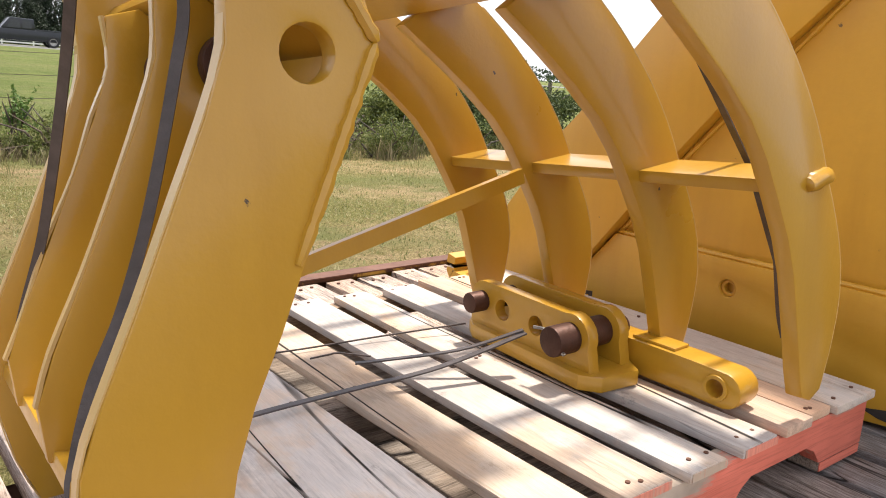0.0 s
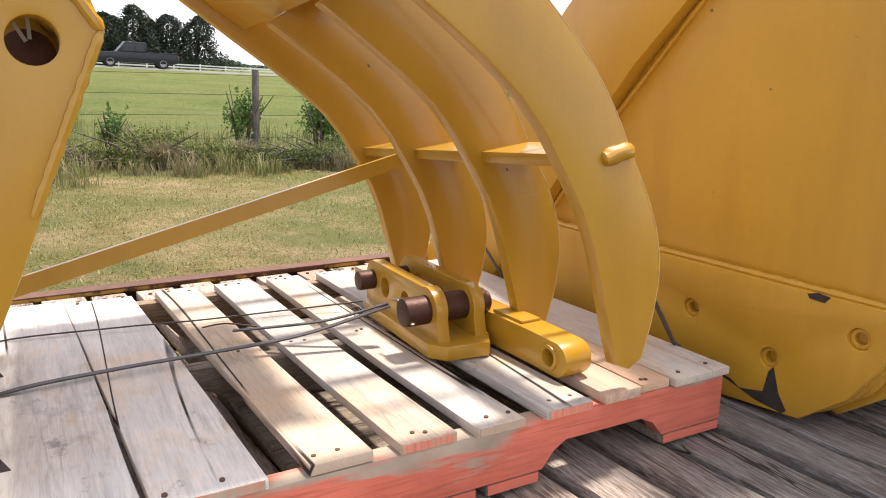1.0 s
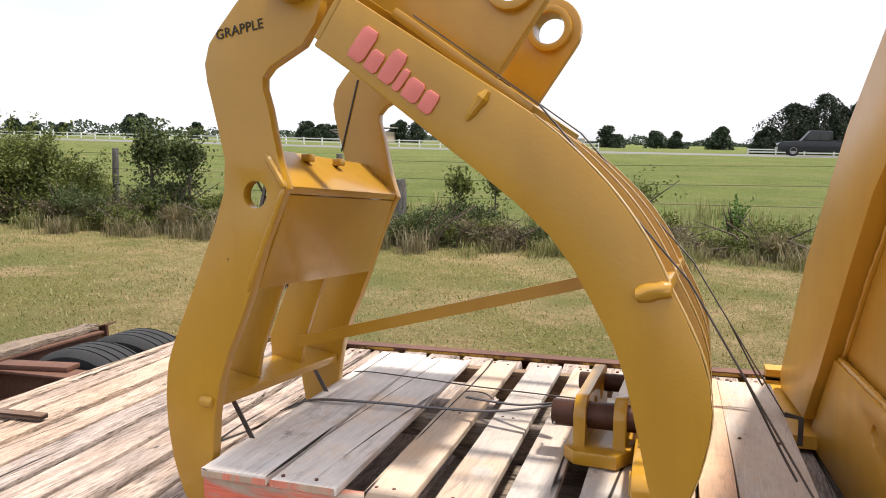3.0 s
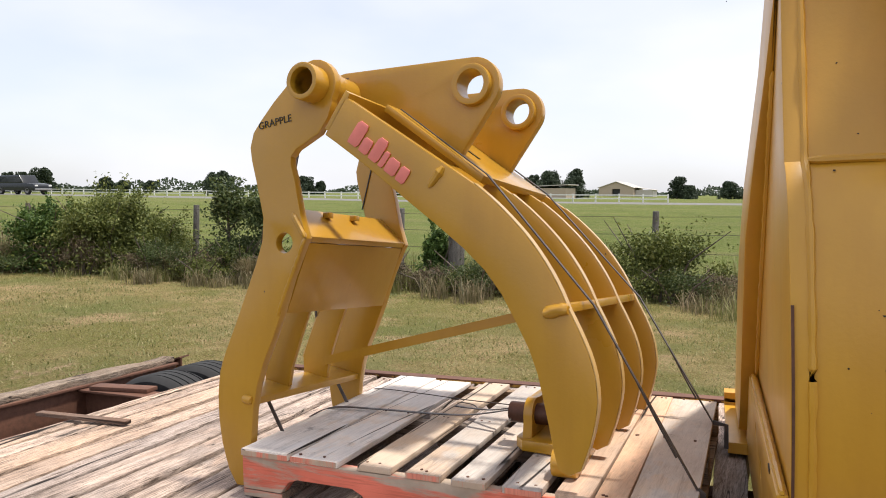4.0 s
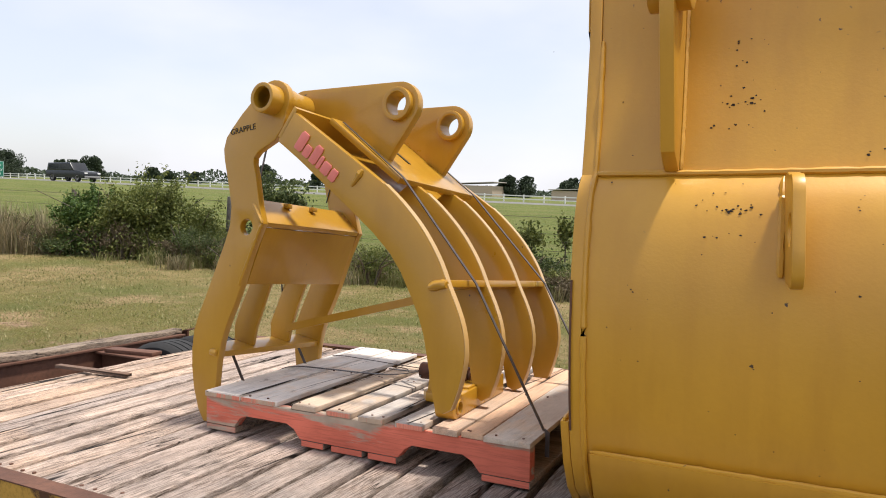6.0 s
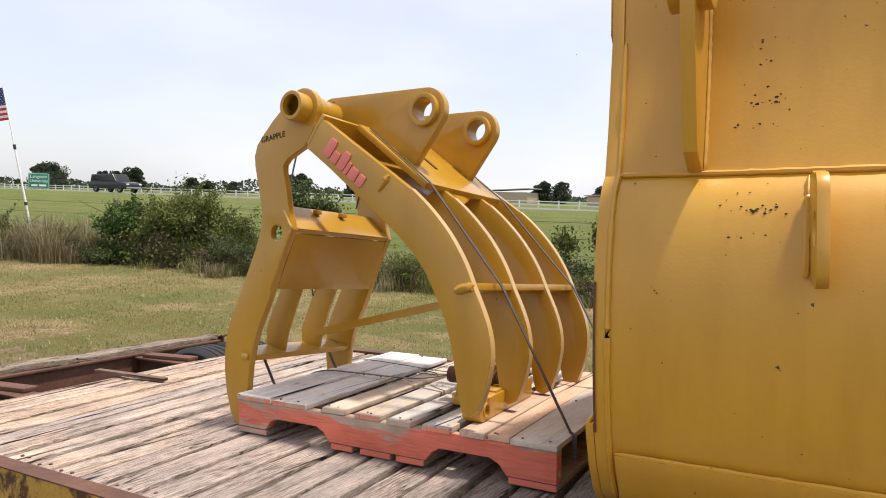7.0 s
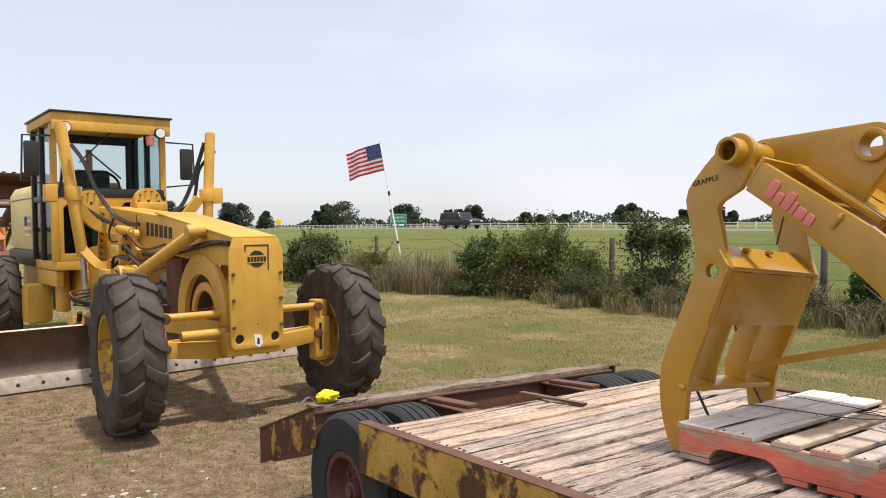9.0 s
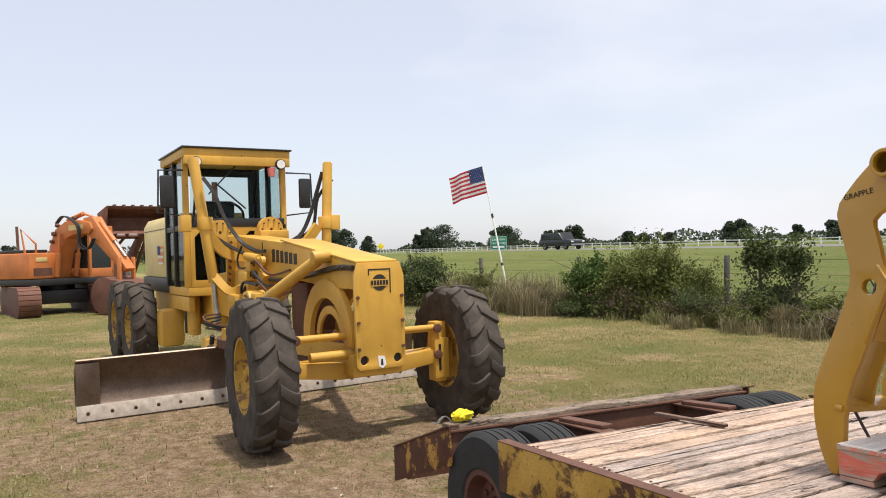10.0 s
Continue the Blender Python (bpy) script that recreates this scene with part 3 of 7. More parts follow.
def trailer():
    t = thing("flatbed_trailer", TR, "old flatbed trailer with rusty yellow side rails and grey plank deck", "trailer")
    # side channels: web, top lip, bottom lip
    for side, y in ((-1, RAIL_A), (1, RAIL_B)):
        a, b = (y - 0.055, y) if side < 0 else (y, y + 0.055)
        o, i2 = (a, b) if side < 0 else (b, a)
        k = 0.012 if side < 0 else -0.012
        sec = [(o, 0.006), (i2, 0.006), (i2, -0.006), (o + k, -0.006), (o + k, -0.216), (i2, -0.216), (i2, -0.228), (o, -0.228)]
        part("side_rail", plate(sec if side > 0 else sec[::-1], TAIL - 0.03, 5.2, (), 0.002, "yz"), RAIL_Y, t, "yellow paint flaking off rusty steel channel")
        part("rail_lip", box(TAIL - 0.03, 5.2, a - 0.003, b + 0.003, 0.007, 0.011), RUST, t)
    part("rear_rail", join(box(TAIL - 0.035, TAIL + 0.02, RAIL_A, RAIL_B, -0.2, -0.045, 0.004), box(TAIL - 0.045, TAIL + 0.03, RAIL_A, RAIL_B, -0.045, -0.03, 0.003)), RUST, t)
    for x in (-1.0, 0.1, 1.2, 2.3, 3.4, 4.5):
        part("cross_member", box(x, x + 0.06, RAIL_A + 0.01, RAIL_B - 0.01, -0.17, -0.055, 0.004), RUST, t)
    for y in (0.0, 0.95):
        part("main_beam", join(box(-2.0, 5.2, y, y + 0.1, -0.42, -0.40), box(-2.0, 5.2, y + 0.045, y + 0.055, -0.40, -0.19), box(-2.0, 5.2, y, y + 0.1, -0.19, -0.172)), RUST, t)
    # tail: cross beam with a plank on it, sloping side rails, open frame over the wheels
    part("tail_beam", join(box(-1.90, -1.82, RAIL_A - 0.05, RAIL_B + 0.02, -0.20, -0.035, 0.005), box(-1.93, -1.80, RAIL_A - 0.05, RAIL_B + 0.02, -0.035, -0.022, 0.003)), RUST, t)
    plank = box(-1.915, -1.825, RAIL_A - 0.05, RAIL_B + 0.02, -0.021, 0.010, 0.004)
    for j in range(1, 36):
        bmesh.ops.bisect_plane(plank, geom=plank.verts[:] + plank.edges[:] + plank.faces[:], plane_co=(0, RAIL_A - 0.05 + 0.063 * j, 0), plane_no=(0, 1, 0))
    for v in plank.verts:
        v.co.z += 0.030 * noise.noise(Vector((v.co.x * 2, v.co.y * 1.6, 1.5))) + 0.006 * noise.noise(Vector((v.co.x * 20, v.co.y * 9, 2)))
        v.co.x += 0.035 * noise.noise(Vector((1.3, v.co.y * 1.4, 8))) + (0.030 * noise.noise(Vector((v.co.y * 5, 3, 1))) if v.co.x > -1.86 else 0.012 * noise.noise(Vector((v.co.y * 7, 5, 1))))
    part("tail_plank", plank, TAIL_W, t, "grey weathered plank")
    for y in (RAIL_A - 0.06, RAIL_B + 0.045):
        part("tail_rail", plate([(-1.81, 0.0), (-1.81, -0.21), (-2.58, -0.455), (-2.58, -0.245)], y, y + 0.014, r=0.003), TAIL_Y, t, "yellow paint flaking off rusty steel")
        part("tail_lip", sweep([(-1.81, y + 0.03, 0.004), (-2.58, y + 0.03, -0.240)], 0.075, 0.008), RUST, t)
    part("end_beam", box(-2.58, -2.50, RAIL_A, RAIL_B, -0.44, -0.27, 0.005), RUST, t)
    for y in (0.03, 0.97):
        part("frame_rail", join(box(-1.83, TAIL - 0.04, y, y + 0.012, -0.30, -0.05, 0.002), box(-1.83, TAIL - 0.04, y - 0.05, y + 0.06, -0.05, -0.038, 0.003)), RUST, t)
        part("frame_cleat", turned(box(-0.17, 0.17, -0.04, 0.04, 0.0, 0.020, 0.004), Matrix.Translation((-1.58, y + 0.02, -0.036)) @ Matrix.Rotation(radians(8), 4, "Z")), RUST, t)
    for y in (-0.40, 1.36):
        part("spring_beam", box(-1.83, TAIL - 0.04, y, y + 0.05, -0.36, -0.22, 0.004), RUST, t)
    part("axle", rod((-1.53, -0.5, -0.39), (-1.53, 1.45, -0.39), 0.05), RUST, t)
    for y, o in ((-0.55, -1), (-0.27, -1), (1.22, 1), (1.50, 1)):
        w = new("wheel")
        w.parent = t
        w.matrix_local = pose(-1.53, y, -0.39)
        wheel_parts(w, 0.40, 0.225, 0.20, TYRE_D, RIM_R, 0, o)
    return t


BARS = {}


def tread_bar(r, h, s, mat):
    """A bent tread bar from the middle of the tread to one shoulder."""
    if (r, s) not in BARS:
        bm = bmesh.new()
        rows = []
        for q, da, rr, hw in ((0.02, 0.150, r, 0.070), (0.40, 0.060, r, 0.074), (0.74, 0.0, r * 0.993, 0.080), (0.97, -0.012, r * 0.965, 0.080), (1.02, -0.012, r * 0.90, 0.074)):
            row = []
            for side in (-1, 1):
                for deep in (0.88, 1.0):
                    a = da + side * hw * (1.12 if deep < 1 else 1.0)
                    row.append(bm.verts.new((rr * deep * math.cos(a), s * q * h * (1.0 if deep == 1 else 0.985), rr * deep * math.sin(a))))
            rows.append(row)
        for p, n in zip(rows, rows[1:]):
            for k in ((0, 1), (1, 3), (3, 2)):
                bm.faces.new((p[k[0]], p[k[1]], n[k[1]], n[k[0]]))
        bm.faces.new([rows[0][k] for k in (0, 1, 3, 2)])
        bm.faces.new([rows[-1][k] for k in (2, 3, 1, 0)])
        bmesh.ops.recalc_face_normals(bm, faces=bm.faces)
        soften(bm, 0.008, 40)
        me = bpy.data.meshes.new("tread_lug")
        bm.to_mesh(me)
        bm.free()
        me.materials.append(mat)
        me.shade_smooth()
        BARS[(r, s)] = me
    return BARS[(r, s)]


def wheel_parts(parent, r, w, rim_r, tyre_mat, rim_mat, lugs=0, outer=-1):
    h = w / 2
    body = r * (0.962 if lugs else 1.0)
    prof = [(rim_r, -h * 0.80), (rim_r + 0.02, -h * 0.94), ((rim_r + r) / 2, -h), (body * 0.93, -h * 0.97), (body * 0.985, -h * 0.80), (body, -h * 0.45),
            (body, 0), (body, h * 0.45), (body * 0.985, h * 0.80), (body * 0.93, h * 0.97), ((rim_r + r) / 2, h), (rim_r + 0.02, h * 0.94), (rim_r, h * 0.80)]
    if not lugs:        # ribbed highway tread
        prof = prof[:5]
        for y in (-0.30, -0.10, 0.10, 0.30):
            prof += [(body, (y - 0.022) * w), (body - 0.011, (y - 0.016) * w), (body - 0.011, (y + 0.016) * w), (body, (y + 0.022) * w)]
        prof += [(body * 0.985, h * 0.80), (body * 0.93, h * 0.97), ((rim_r + r) / 2, h), (rim_r + 0.02, h * 0.94), (rim_r, h * 0.80)]
    tyre = lathe(prof, 48)
    part("tyre", tyre, tyre_mat, parent)
    for i in range(lugs):
        for s in (-1, 1):
            lug = new("tread_lug", tread_bar(r, h, s, tyre_mat))
            lug.parent = parent
            lug.matrix_local = Matrix.Rotation(2 * math.pi * (i + (0.5 if s > 0 else 0)) / lugs, 4, "Y")
    dish = [(rim_r + 0.012, -h * 0.80), (rim_r + 0.012, -h * 0.86), (rim_r - 0.02, -h * 0.86), (rim_r - 0.035, -h * 0.5), (rim_r * 0.75, -h * 0.22), (rim_r * 0.40, -h * 0.18), (0.02, -h * 0.18),
            (0.02, -h * 0.10), (rim_r * 0.75, -h * 0.12), (rim_r - 0.02, h * 0.3), (rim_r - 0.02, h * 0.86), (rim_r + 0.012, h * 0.86), (rim_r + 0.012, h * 0.80)]
    if outer > 0:
        dish = [(a, -b) for a, b in dish]
    part("rim", lathe(dish, 40), rim_mat, parent)
    o = outer
    part("hub", join(rod((0, o * h * 0.1, 0), (0, o * h * 0.62, 0), rim_r * 0.33, rim_r * 0.27, 24, 0.008), rod((0, o * h * 0.6, 0), (0, o * h * 0.74, 0), rim_r * 0.16, None, 20, 0.004)), rim_mat, parent)
    for i in range(10):
        a = 2 * math.pi * i / 10
        c = Vector((rim_r * 0.55 * math.cos(a), 0, rim_r * 0.55 * math.sin(a)))
        part("wheel_nut", rod(c + Vector((0, o * h * 0.18, 0)), c + Vector((0, o * h * 0.30, 0)), 0.016, None, 6), rim_mat, parent)


TRAILER = trailer()


# ---- pallet ----
PAL = 0.135
PSKEW = 0.045        # the pallet is racked a little


nail_bm = rod((0, 0, -0.004), (0, 0, 0.0026), 0.0040, None, 8)
NAIL = bpy.data.meshes.new("nail_head")
nail_bm.to_mesh(NAIL)
nail_bm.free()
NAIL.materials.append(RUST)


def pallet():
    t = thing("wooden_pallet", TR, "worn wooden shipping pallet with faded red stringers and grey boards", "pallet")
    prof = [(0, 0.022), (0.13, 0.022), (0.155, 0.055), (0.185, 0.066), (0.36, 0.066), (0.39, 0.052), (0.415, 0.022), (0.79, 0.022), (0.815, 0.052), (0.84, 0.066),
            (1.01, 0.066), (1.04, 0.052), (1.065, 0.022), (1.219, 0.022), (1.219, 0.116), (0, 0.116)]
    for y in (0.0, 0.49, 0.978):
        part("stringer", plate([(a - PSKEW * y, b) for a, b in prof], y, y + 0.038, r=0.003), RED_P if y < 0.1 else UNDER_W, t, "faded red paint" if y < 0.1 else "")
    tops = [(0.0, 0.16), (0.166, 0.317), (0.376, 0.475), (0.522, 0.619), (0.655, 0.745), (0.79, 0.885), (0.916, 0.998), (1.002, 1.072), (1.076, 1.219)]
    rng = random.Random(11)
    for i, (a, b) in enumerate(tops):
        y0, y1 = rng.uniform(-0.012, 0.002), 1.016 + rng.uniform(-0.01, 0.012)
        bm = box(a, b, y0, y1, 0.117, PAL + rng.uniform(-0.002, 0.002), 0.0025)
        bmesh.ops.bisect_plane(bm, geom=bm.verts[:] + bm.edges[:] + bm.faces[:], plane_co=(0, 0.3, 0), plane_no=(0, 1, 0))
        bmesh.ops.bisect_plane(bm, geom=bm.verts[:] + bm.edges[:] + bm.faces[:], plane_co=(0, 0.7, 0), plane_no=(0, 1, 0))
        bow = rng.uniform(-0.004, 0.004)
        for v in bm.verts:
            v.co.z += bow * math.sin(math.pi * v.co.y) + noise.noise(Vector((v.co.x * 3 + i, v.co.y * 4, 0))) * 0.0015
            v.co.x += 0.004 * math.sin(2.5 * v.co.y + i) - PSKEW * v.co.y
        ob = part("deck_board", bm, PALLET_P if i < 2 else PALLET_B if i in (6, 7) else PALLET_W, t)
        if i in (0, 1, 3, 4, 5):
            part("painted_end", box(a + 0.002, b - 0.002, y0 - 0.0015, y0 + 0.0002, 0.1185, PAL - 0.003), RED_TIP, ob)
        for y in (0.022, 0.51, 0.995):
            for x in (a + 0.027, b - 0.027 + rng.uniform(-0.02, 0.005)):
                c = (x + rng.uniform(-0.008, 0.008), y + rng.uniform(-0.008, 0.008))
                n = new("nail_head", NAIL)
                n.parent = ob
                n.location = (c[0] - PSKEW * c[1], c[1], PAL + bow * math.sin(math.pi * c[1]) - 0.0016)
    # bottom boards coloured dark so that the gaps above them look shaded
    for a, b in ((0.0, 0.135), (0.42, 0.51), (0.54, 0.66), (0.68, 0.785), (1.07, 1.219)):
        low = part("bottom_board", shear_x(box(a, b, 0.003, 1.012, 0.001, 0.0205, 0.0025), PSKEW), UNDER_W, t)
        part("painted_end", box(a + 0.002, b - 0.002, 0.0008, 0.0028, 0.002, 0.0195), RED_P, low)
    return t


pallet()


# ---- grapple ----
CLAW = [(0.324, 1.105), (0.26, 1.006), (0.292, 0.985), (0.366, 0.934), (0.457, 0.866), (0.526, 0.814), (0.611, 0.751), (0.676, 0.700), (0.737, 0.644),
        (0.780, 0.589), (0.817, 0.525), (0.851, 0.462), (0.873, 0.404), (0.887, 0.347), (0.901, 0.288), (0.913, 0.232), (0.925, 0.192), (0.950, 0.181),
        (0.977, 0.196), (0.998, 0.255), (1.011, 0.313), (1.015, 0.357), (1.009, 0.410), (0.993, 0.462), (0.968, 0.516), (0.947, 0.556), (0.928, 0.598),
        (0.904, 0.642), (0.872, 0.690), (0.837, 0.734), (0.795, 0.778), (0.752, 0.818), (0.705, 0.856), (0.644, 0.897)]
THUMB_BACK = [(0.094, 1.172), (0.041, 1.124), (-0.005, 1.074), (-0.032, 1.040), (-0.043, 0.998), (-0.037, 0.96), (-0.02, 0.902), (-0.004, 0.845), (0.010, 0.789), (0.008, 0.722),
              (-0.014, 0.655), (-0.046, 0.578), (-0.084, 0.486), (-0.124, 0.395), (-0.145, 0.335), (-0.151, 0.262), (-0.146, 0.196), (-0.131, 0.122), (-0.103, 0.049), (-0.073, 0.008)]
THUMB_FRONT = [(-0.045, 0.008), (-0.020, 0.143), (-0.016, 0.227), (-0.002, 0.303), (0.02, 0.369), (0.052, 0.440), (0.08, 0.511), (0.118, 0.620), (0.158, 0.712), (0.169, 0.728),
               (0.146, 0.793), (0.122, 0.897), (0.108, 0.940), (0.108, 0.962), (0.126, 0.982), (0.204, 1.022), (0.235, 1.065), (0.248, 1.105)]
HINGE, EAR = (0.186, 1.159), (0.607, 1.155)
TINES = (0.0, 0.275, 0.550, 0.825)
ASKEW = 0.05            # the whole grapple is racked a little


def grapple():
    t = thing("grapple_attachment", GR, "yellow steel grapple with curved tines, standing on a pallet", "grapple")
    rng = random.Random(3)
    claw = part("claw_side_plate", plate(CLAW, 0.0, 0.03), YELLOW, t)
    for v in TINES[1:]:     # the two middle tines stop below the web, the last runs up to the hinge
        part("claw_tine", plate(CLAW if v == TINES[3] else CLAW[5:], v, v + 0.03), YELLOW, t)
    # light caught by the outer curve's plate edges, put into pale strips
    outer = [p for p in CLAW[18:] if p[1] < 0.89]
    for v, ob in zip(TINES, [o for o in t.children if o.name.startswith(("claw_side", "claw_tine"))]):
        part("rubbed_edge", sweep([(u + 0.0008, v + 0.015, w + 0.0005) for u, w in outer], 0.027, 0.002, (1, 0, 0.4), 2), EDGE_LIT, ob, "pale painted highlight along the plate edge")
    # cross bar through the tines, with its weld lumps
    part("claw_cross_bar", turned(box(-0.055, 0.055, 0.03, 0.840, -0.011, 0.011, 0.003), Matrix.Translation((0.889, 0, 0.553)) @ Matrix.Rotation(radians(-8), 4, "Y")), YELLOW, t)
    lump = rod((0.886, 0.002, 0.546), (0.946, 0.002, 0.561), 0.016, None, 14, 0.011)
    bmesh.ops.subdivide_edges(lump, edges=lump.edges[:], cuts=2, use_grid_fill=True)
    for v in lump.verts:
        v.co += 0.0035 * noise.noise_vector(v.co * 70)
    part("bar_end", lump, YELLOW, claw)
    # top plate over the tines, inner web
    d = Vector((0.307, 0, -0.207)).normalized()
    up = Vector((0.207, 0, 0.307)).normalized()
    m = Matrix((( d.x, 0, up.x, 0.350), (0, 1, 0, 0), (d.z, 0, up.z, 1.100), (0, 0, 0, 1)))
    d2 = Vector((0.302, 0, -0.217)).normalized()
    m2 = Matrix(((d2.x, 0, -d2.z, 0.372), (0, 1, 0, 0), (d2.z, 0, d2.x, 1.110), (0, 0, 0, 1)))
    part("top_plate", turned(box(0.0, 0.372, 0.150, 0.715, -0.022, 0.0, 0.004), m2), YELLOW, t)
    # no cut here: a black strip paints the dark of a narrow slot
    part("slot", sweep([(0.502, 0.392, 1.0175), (0.560, 0.392, 0.976)], 0.016, 0.004, (0.58, 0, 0.81)), BLACK, t, "black strip for the shade of a narrow slot")
    part("inner_web", turned(box(0.0, 0.315, 0.03, 0.825, -0.110, -0.095, 0.003), m), YELLOW, t)
    part("end_plate", turned(box(-0.032, -0.014, 0.0, 0.855, -0.115, 0.004, 0.003), m), YELLOW, t)
    # ears that carry the pins
    ear = circle(EAR[0], EAR[1], 0.080, 12, 92, -38) + [(0.572, 0.964), (0.372, 1.108), (0.250, 1.105)] + circle(HINGE[0], HINGE[1], 0.076, 10, 220, 95)
    for v in (0.222, 0.622):
        e = part("ear_plate", plate(ear, v, v + 0.034, [circle(*EAR, 0.042, 24), circle(*HINGE, 0.042, 24)]), YELLOW, t)
        part("ear_boss", ring(EAR[0], EAR[1], v - 0.022, v + 0.058, 0.040, 0.058), YELLOW, e)
    # hinge tube and collars
    for a, b in ((-0.012, 0.262), (0.616, 0.70)):
        part("hinge_tube", ring(HINGE[0], HINGE[1], a, b, 0.037, 0.052), YELLOW, t)
    part("hinge_collar", ring(HINGE[0], HINGE[1], 0.085, 0.135, 0.045, 0.057), YELLOW, t)
    # thumb
    outline = THUMB_BACK + THUMB_FRONT + circle(HINGE[0], HINGE[1], 0.074, 12, -35, 165)
    hole = circle(0.089, 0.716, 0.029, 24)
    for v in (0.05, 0.65):
        side = part("thumb_side_plate", plate(outline, v, v + 0.03, [hole, circle(*HINGE, 0.040, 24)]), YELLOW, t)
        part("thumb_boss", ring(HINGE[0], HINGE[1], v - 0.045 if v < 0.1 else v + 0.03, v if v < 0.1 else v + 0.06, 0.037, 0.051), YELLOW, side)
        # bright back edge of the thumb, its light painted as a pale strip
        part("rubbed_edge", sweep([(u - 0.0008, v + 0.015, w) for u, w in THUMB_BACK[5:]], 0.021, 0.002, (-1, 0, 0.2), 2), EDGE_LIT, side, "pale painted highlight along the plate edge")
    low = [p for p in THUMB_BACK if 0.27 < p[1] < 0.80] + [(-0.140, 0.268), (-0.045, 0.268), (-0.035, 0.33), (-0.004, 0.42), (0.030, 0.51), (0.062, 0.53), (0.136, 0.728), (0.100, 0.770), (0.055, 0.800)]
    for v in (0.262, 0.476):
        tine = part("thumb_tine", plate(low, v, v + 0.018, [hole]), YELLOW, t)
        # same painted highlight on the inner tines, wavy like the flame cut
        part("rubbed_edge", sweep([(u - 0.0008 + 0.003 * math.sin(w * 40 + v * 9), v + 0.009, w) for u, w in THUMB_BACK if 0.28 < w < 0.79], 0.013, 0.004, (-1, 0, 0.2), 3), EDGE_LIT, tine, "pale painted highlight along the flame-cut edge")
    # folded box between the thumb plates
    part("box_top", plate([(0.159, 0.718), (0.167, 0.734), (0.066, 0.822), (0.052, 0.806)], 0.081, 0.649, r=0.002), YELLOW, t)
    for y, u in ((0.25, 0.085), (0.40, 0.090)):
        part("cut_tab", box(u, u + 0.022, y, y + 0.030, 0.800, 0.818, 0.003), YELLOW, t)
    part("box_front", plate([(0.157, 0.716), (0.080, 0.512), (0.064, 0.518), (0.141, 0.720)], 0.081, 0.649, r=0.002), YELLOW, t)
    part("thumb_cross_bar", turned(box(-0.058, 0.058, 0.081, 0.649, -0.011, 0.011, 0.003), Matrix.Translation((-0.078, 0, 0.262)) @ Matrix.Rotation(radians(10), 4, "Y")), YELLOW, t)
    part("thumb_bar_end", rod((-0.050, 0.048, 0.262), (-0.018, 0.048, 0.258), 0.013, None, 12, 0.008), YELLOW, t)
    # brace bar between thumb and claw
    a, b = Vector((-0.055, 0.475, 0.325)), Vector((0.775, 0.516, 0.534))
    part("brace_bar", sweep([a, b], 0.014, 0.030), YELLOW, t)
    # weld beads
    for pts, r in ((((0.163, 0.049, 0.728), (0.070, 0.049, 0.508)), 0.007), (((0.118, 0.049, 0.80), (0.165, 0.049, 0.730)), 0.007), (((0.582, -0.002, 0.850), (0.622, -0.002, 0.900)), 0.010)):
        part("weld_bead", bead(pts, r, rng), YELLOW, t)
    part("wire", sweep([(0.040, 0.648, 1.062), (0.014, 0.648, 0.960), (-0.012, 0.648, 0.858)], 0.004, 0.003, (0, 1, 0)), BLACK, t, "thin dark wire")
    part("grapple_word", letters("GRAPPLE", 0.030, 0.0006, Matrix.Translation((-0.010, 0.0485, 1.047)) @ Matrix.Rotation(radians(-8), 4, "Y") @ Matrix.Rotation(radians(90), 4, "X"), 1.02), INK, t, "black stencilled word", False)
    for ob in t.children_recursive:
        for v in ob.data.vertices:
            v.co.x -= ASKEW * (v.co.y - 0.05)
    return t


grapple()


# ---- bucket ----
B0, B1 = 1.41, 2.75
TAPER = 0.10
SHELL = [(-0.075, 1.42), (-0.085, 1.19), (-0.122, 0.97), (-0.150, 0.858), (-0.178, 0.835), (-0.203, 0.80), (-0.222, 0.755), (-0.238, 0.69), (-0.250, 0.61), (-0.256, 0.52), (-0.256, 0.43), (-0.250, 0.34),
         (-0.236, 0.255), (-0.208, 0.17), (-0.160, 0.09), (-0.065, 0.018), (0.10, 0.004)]


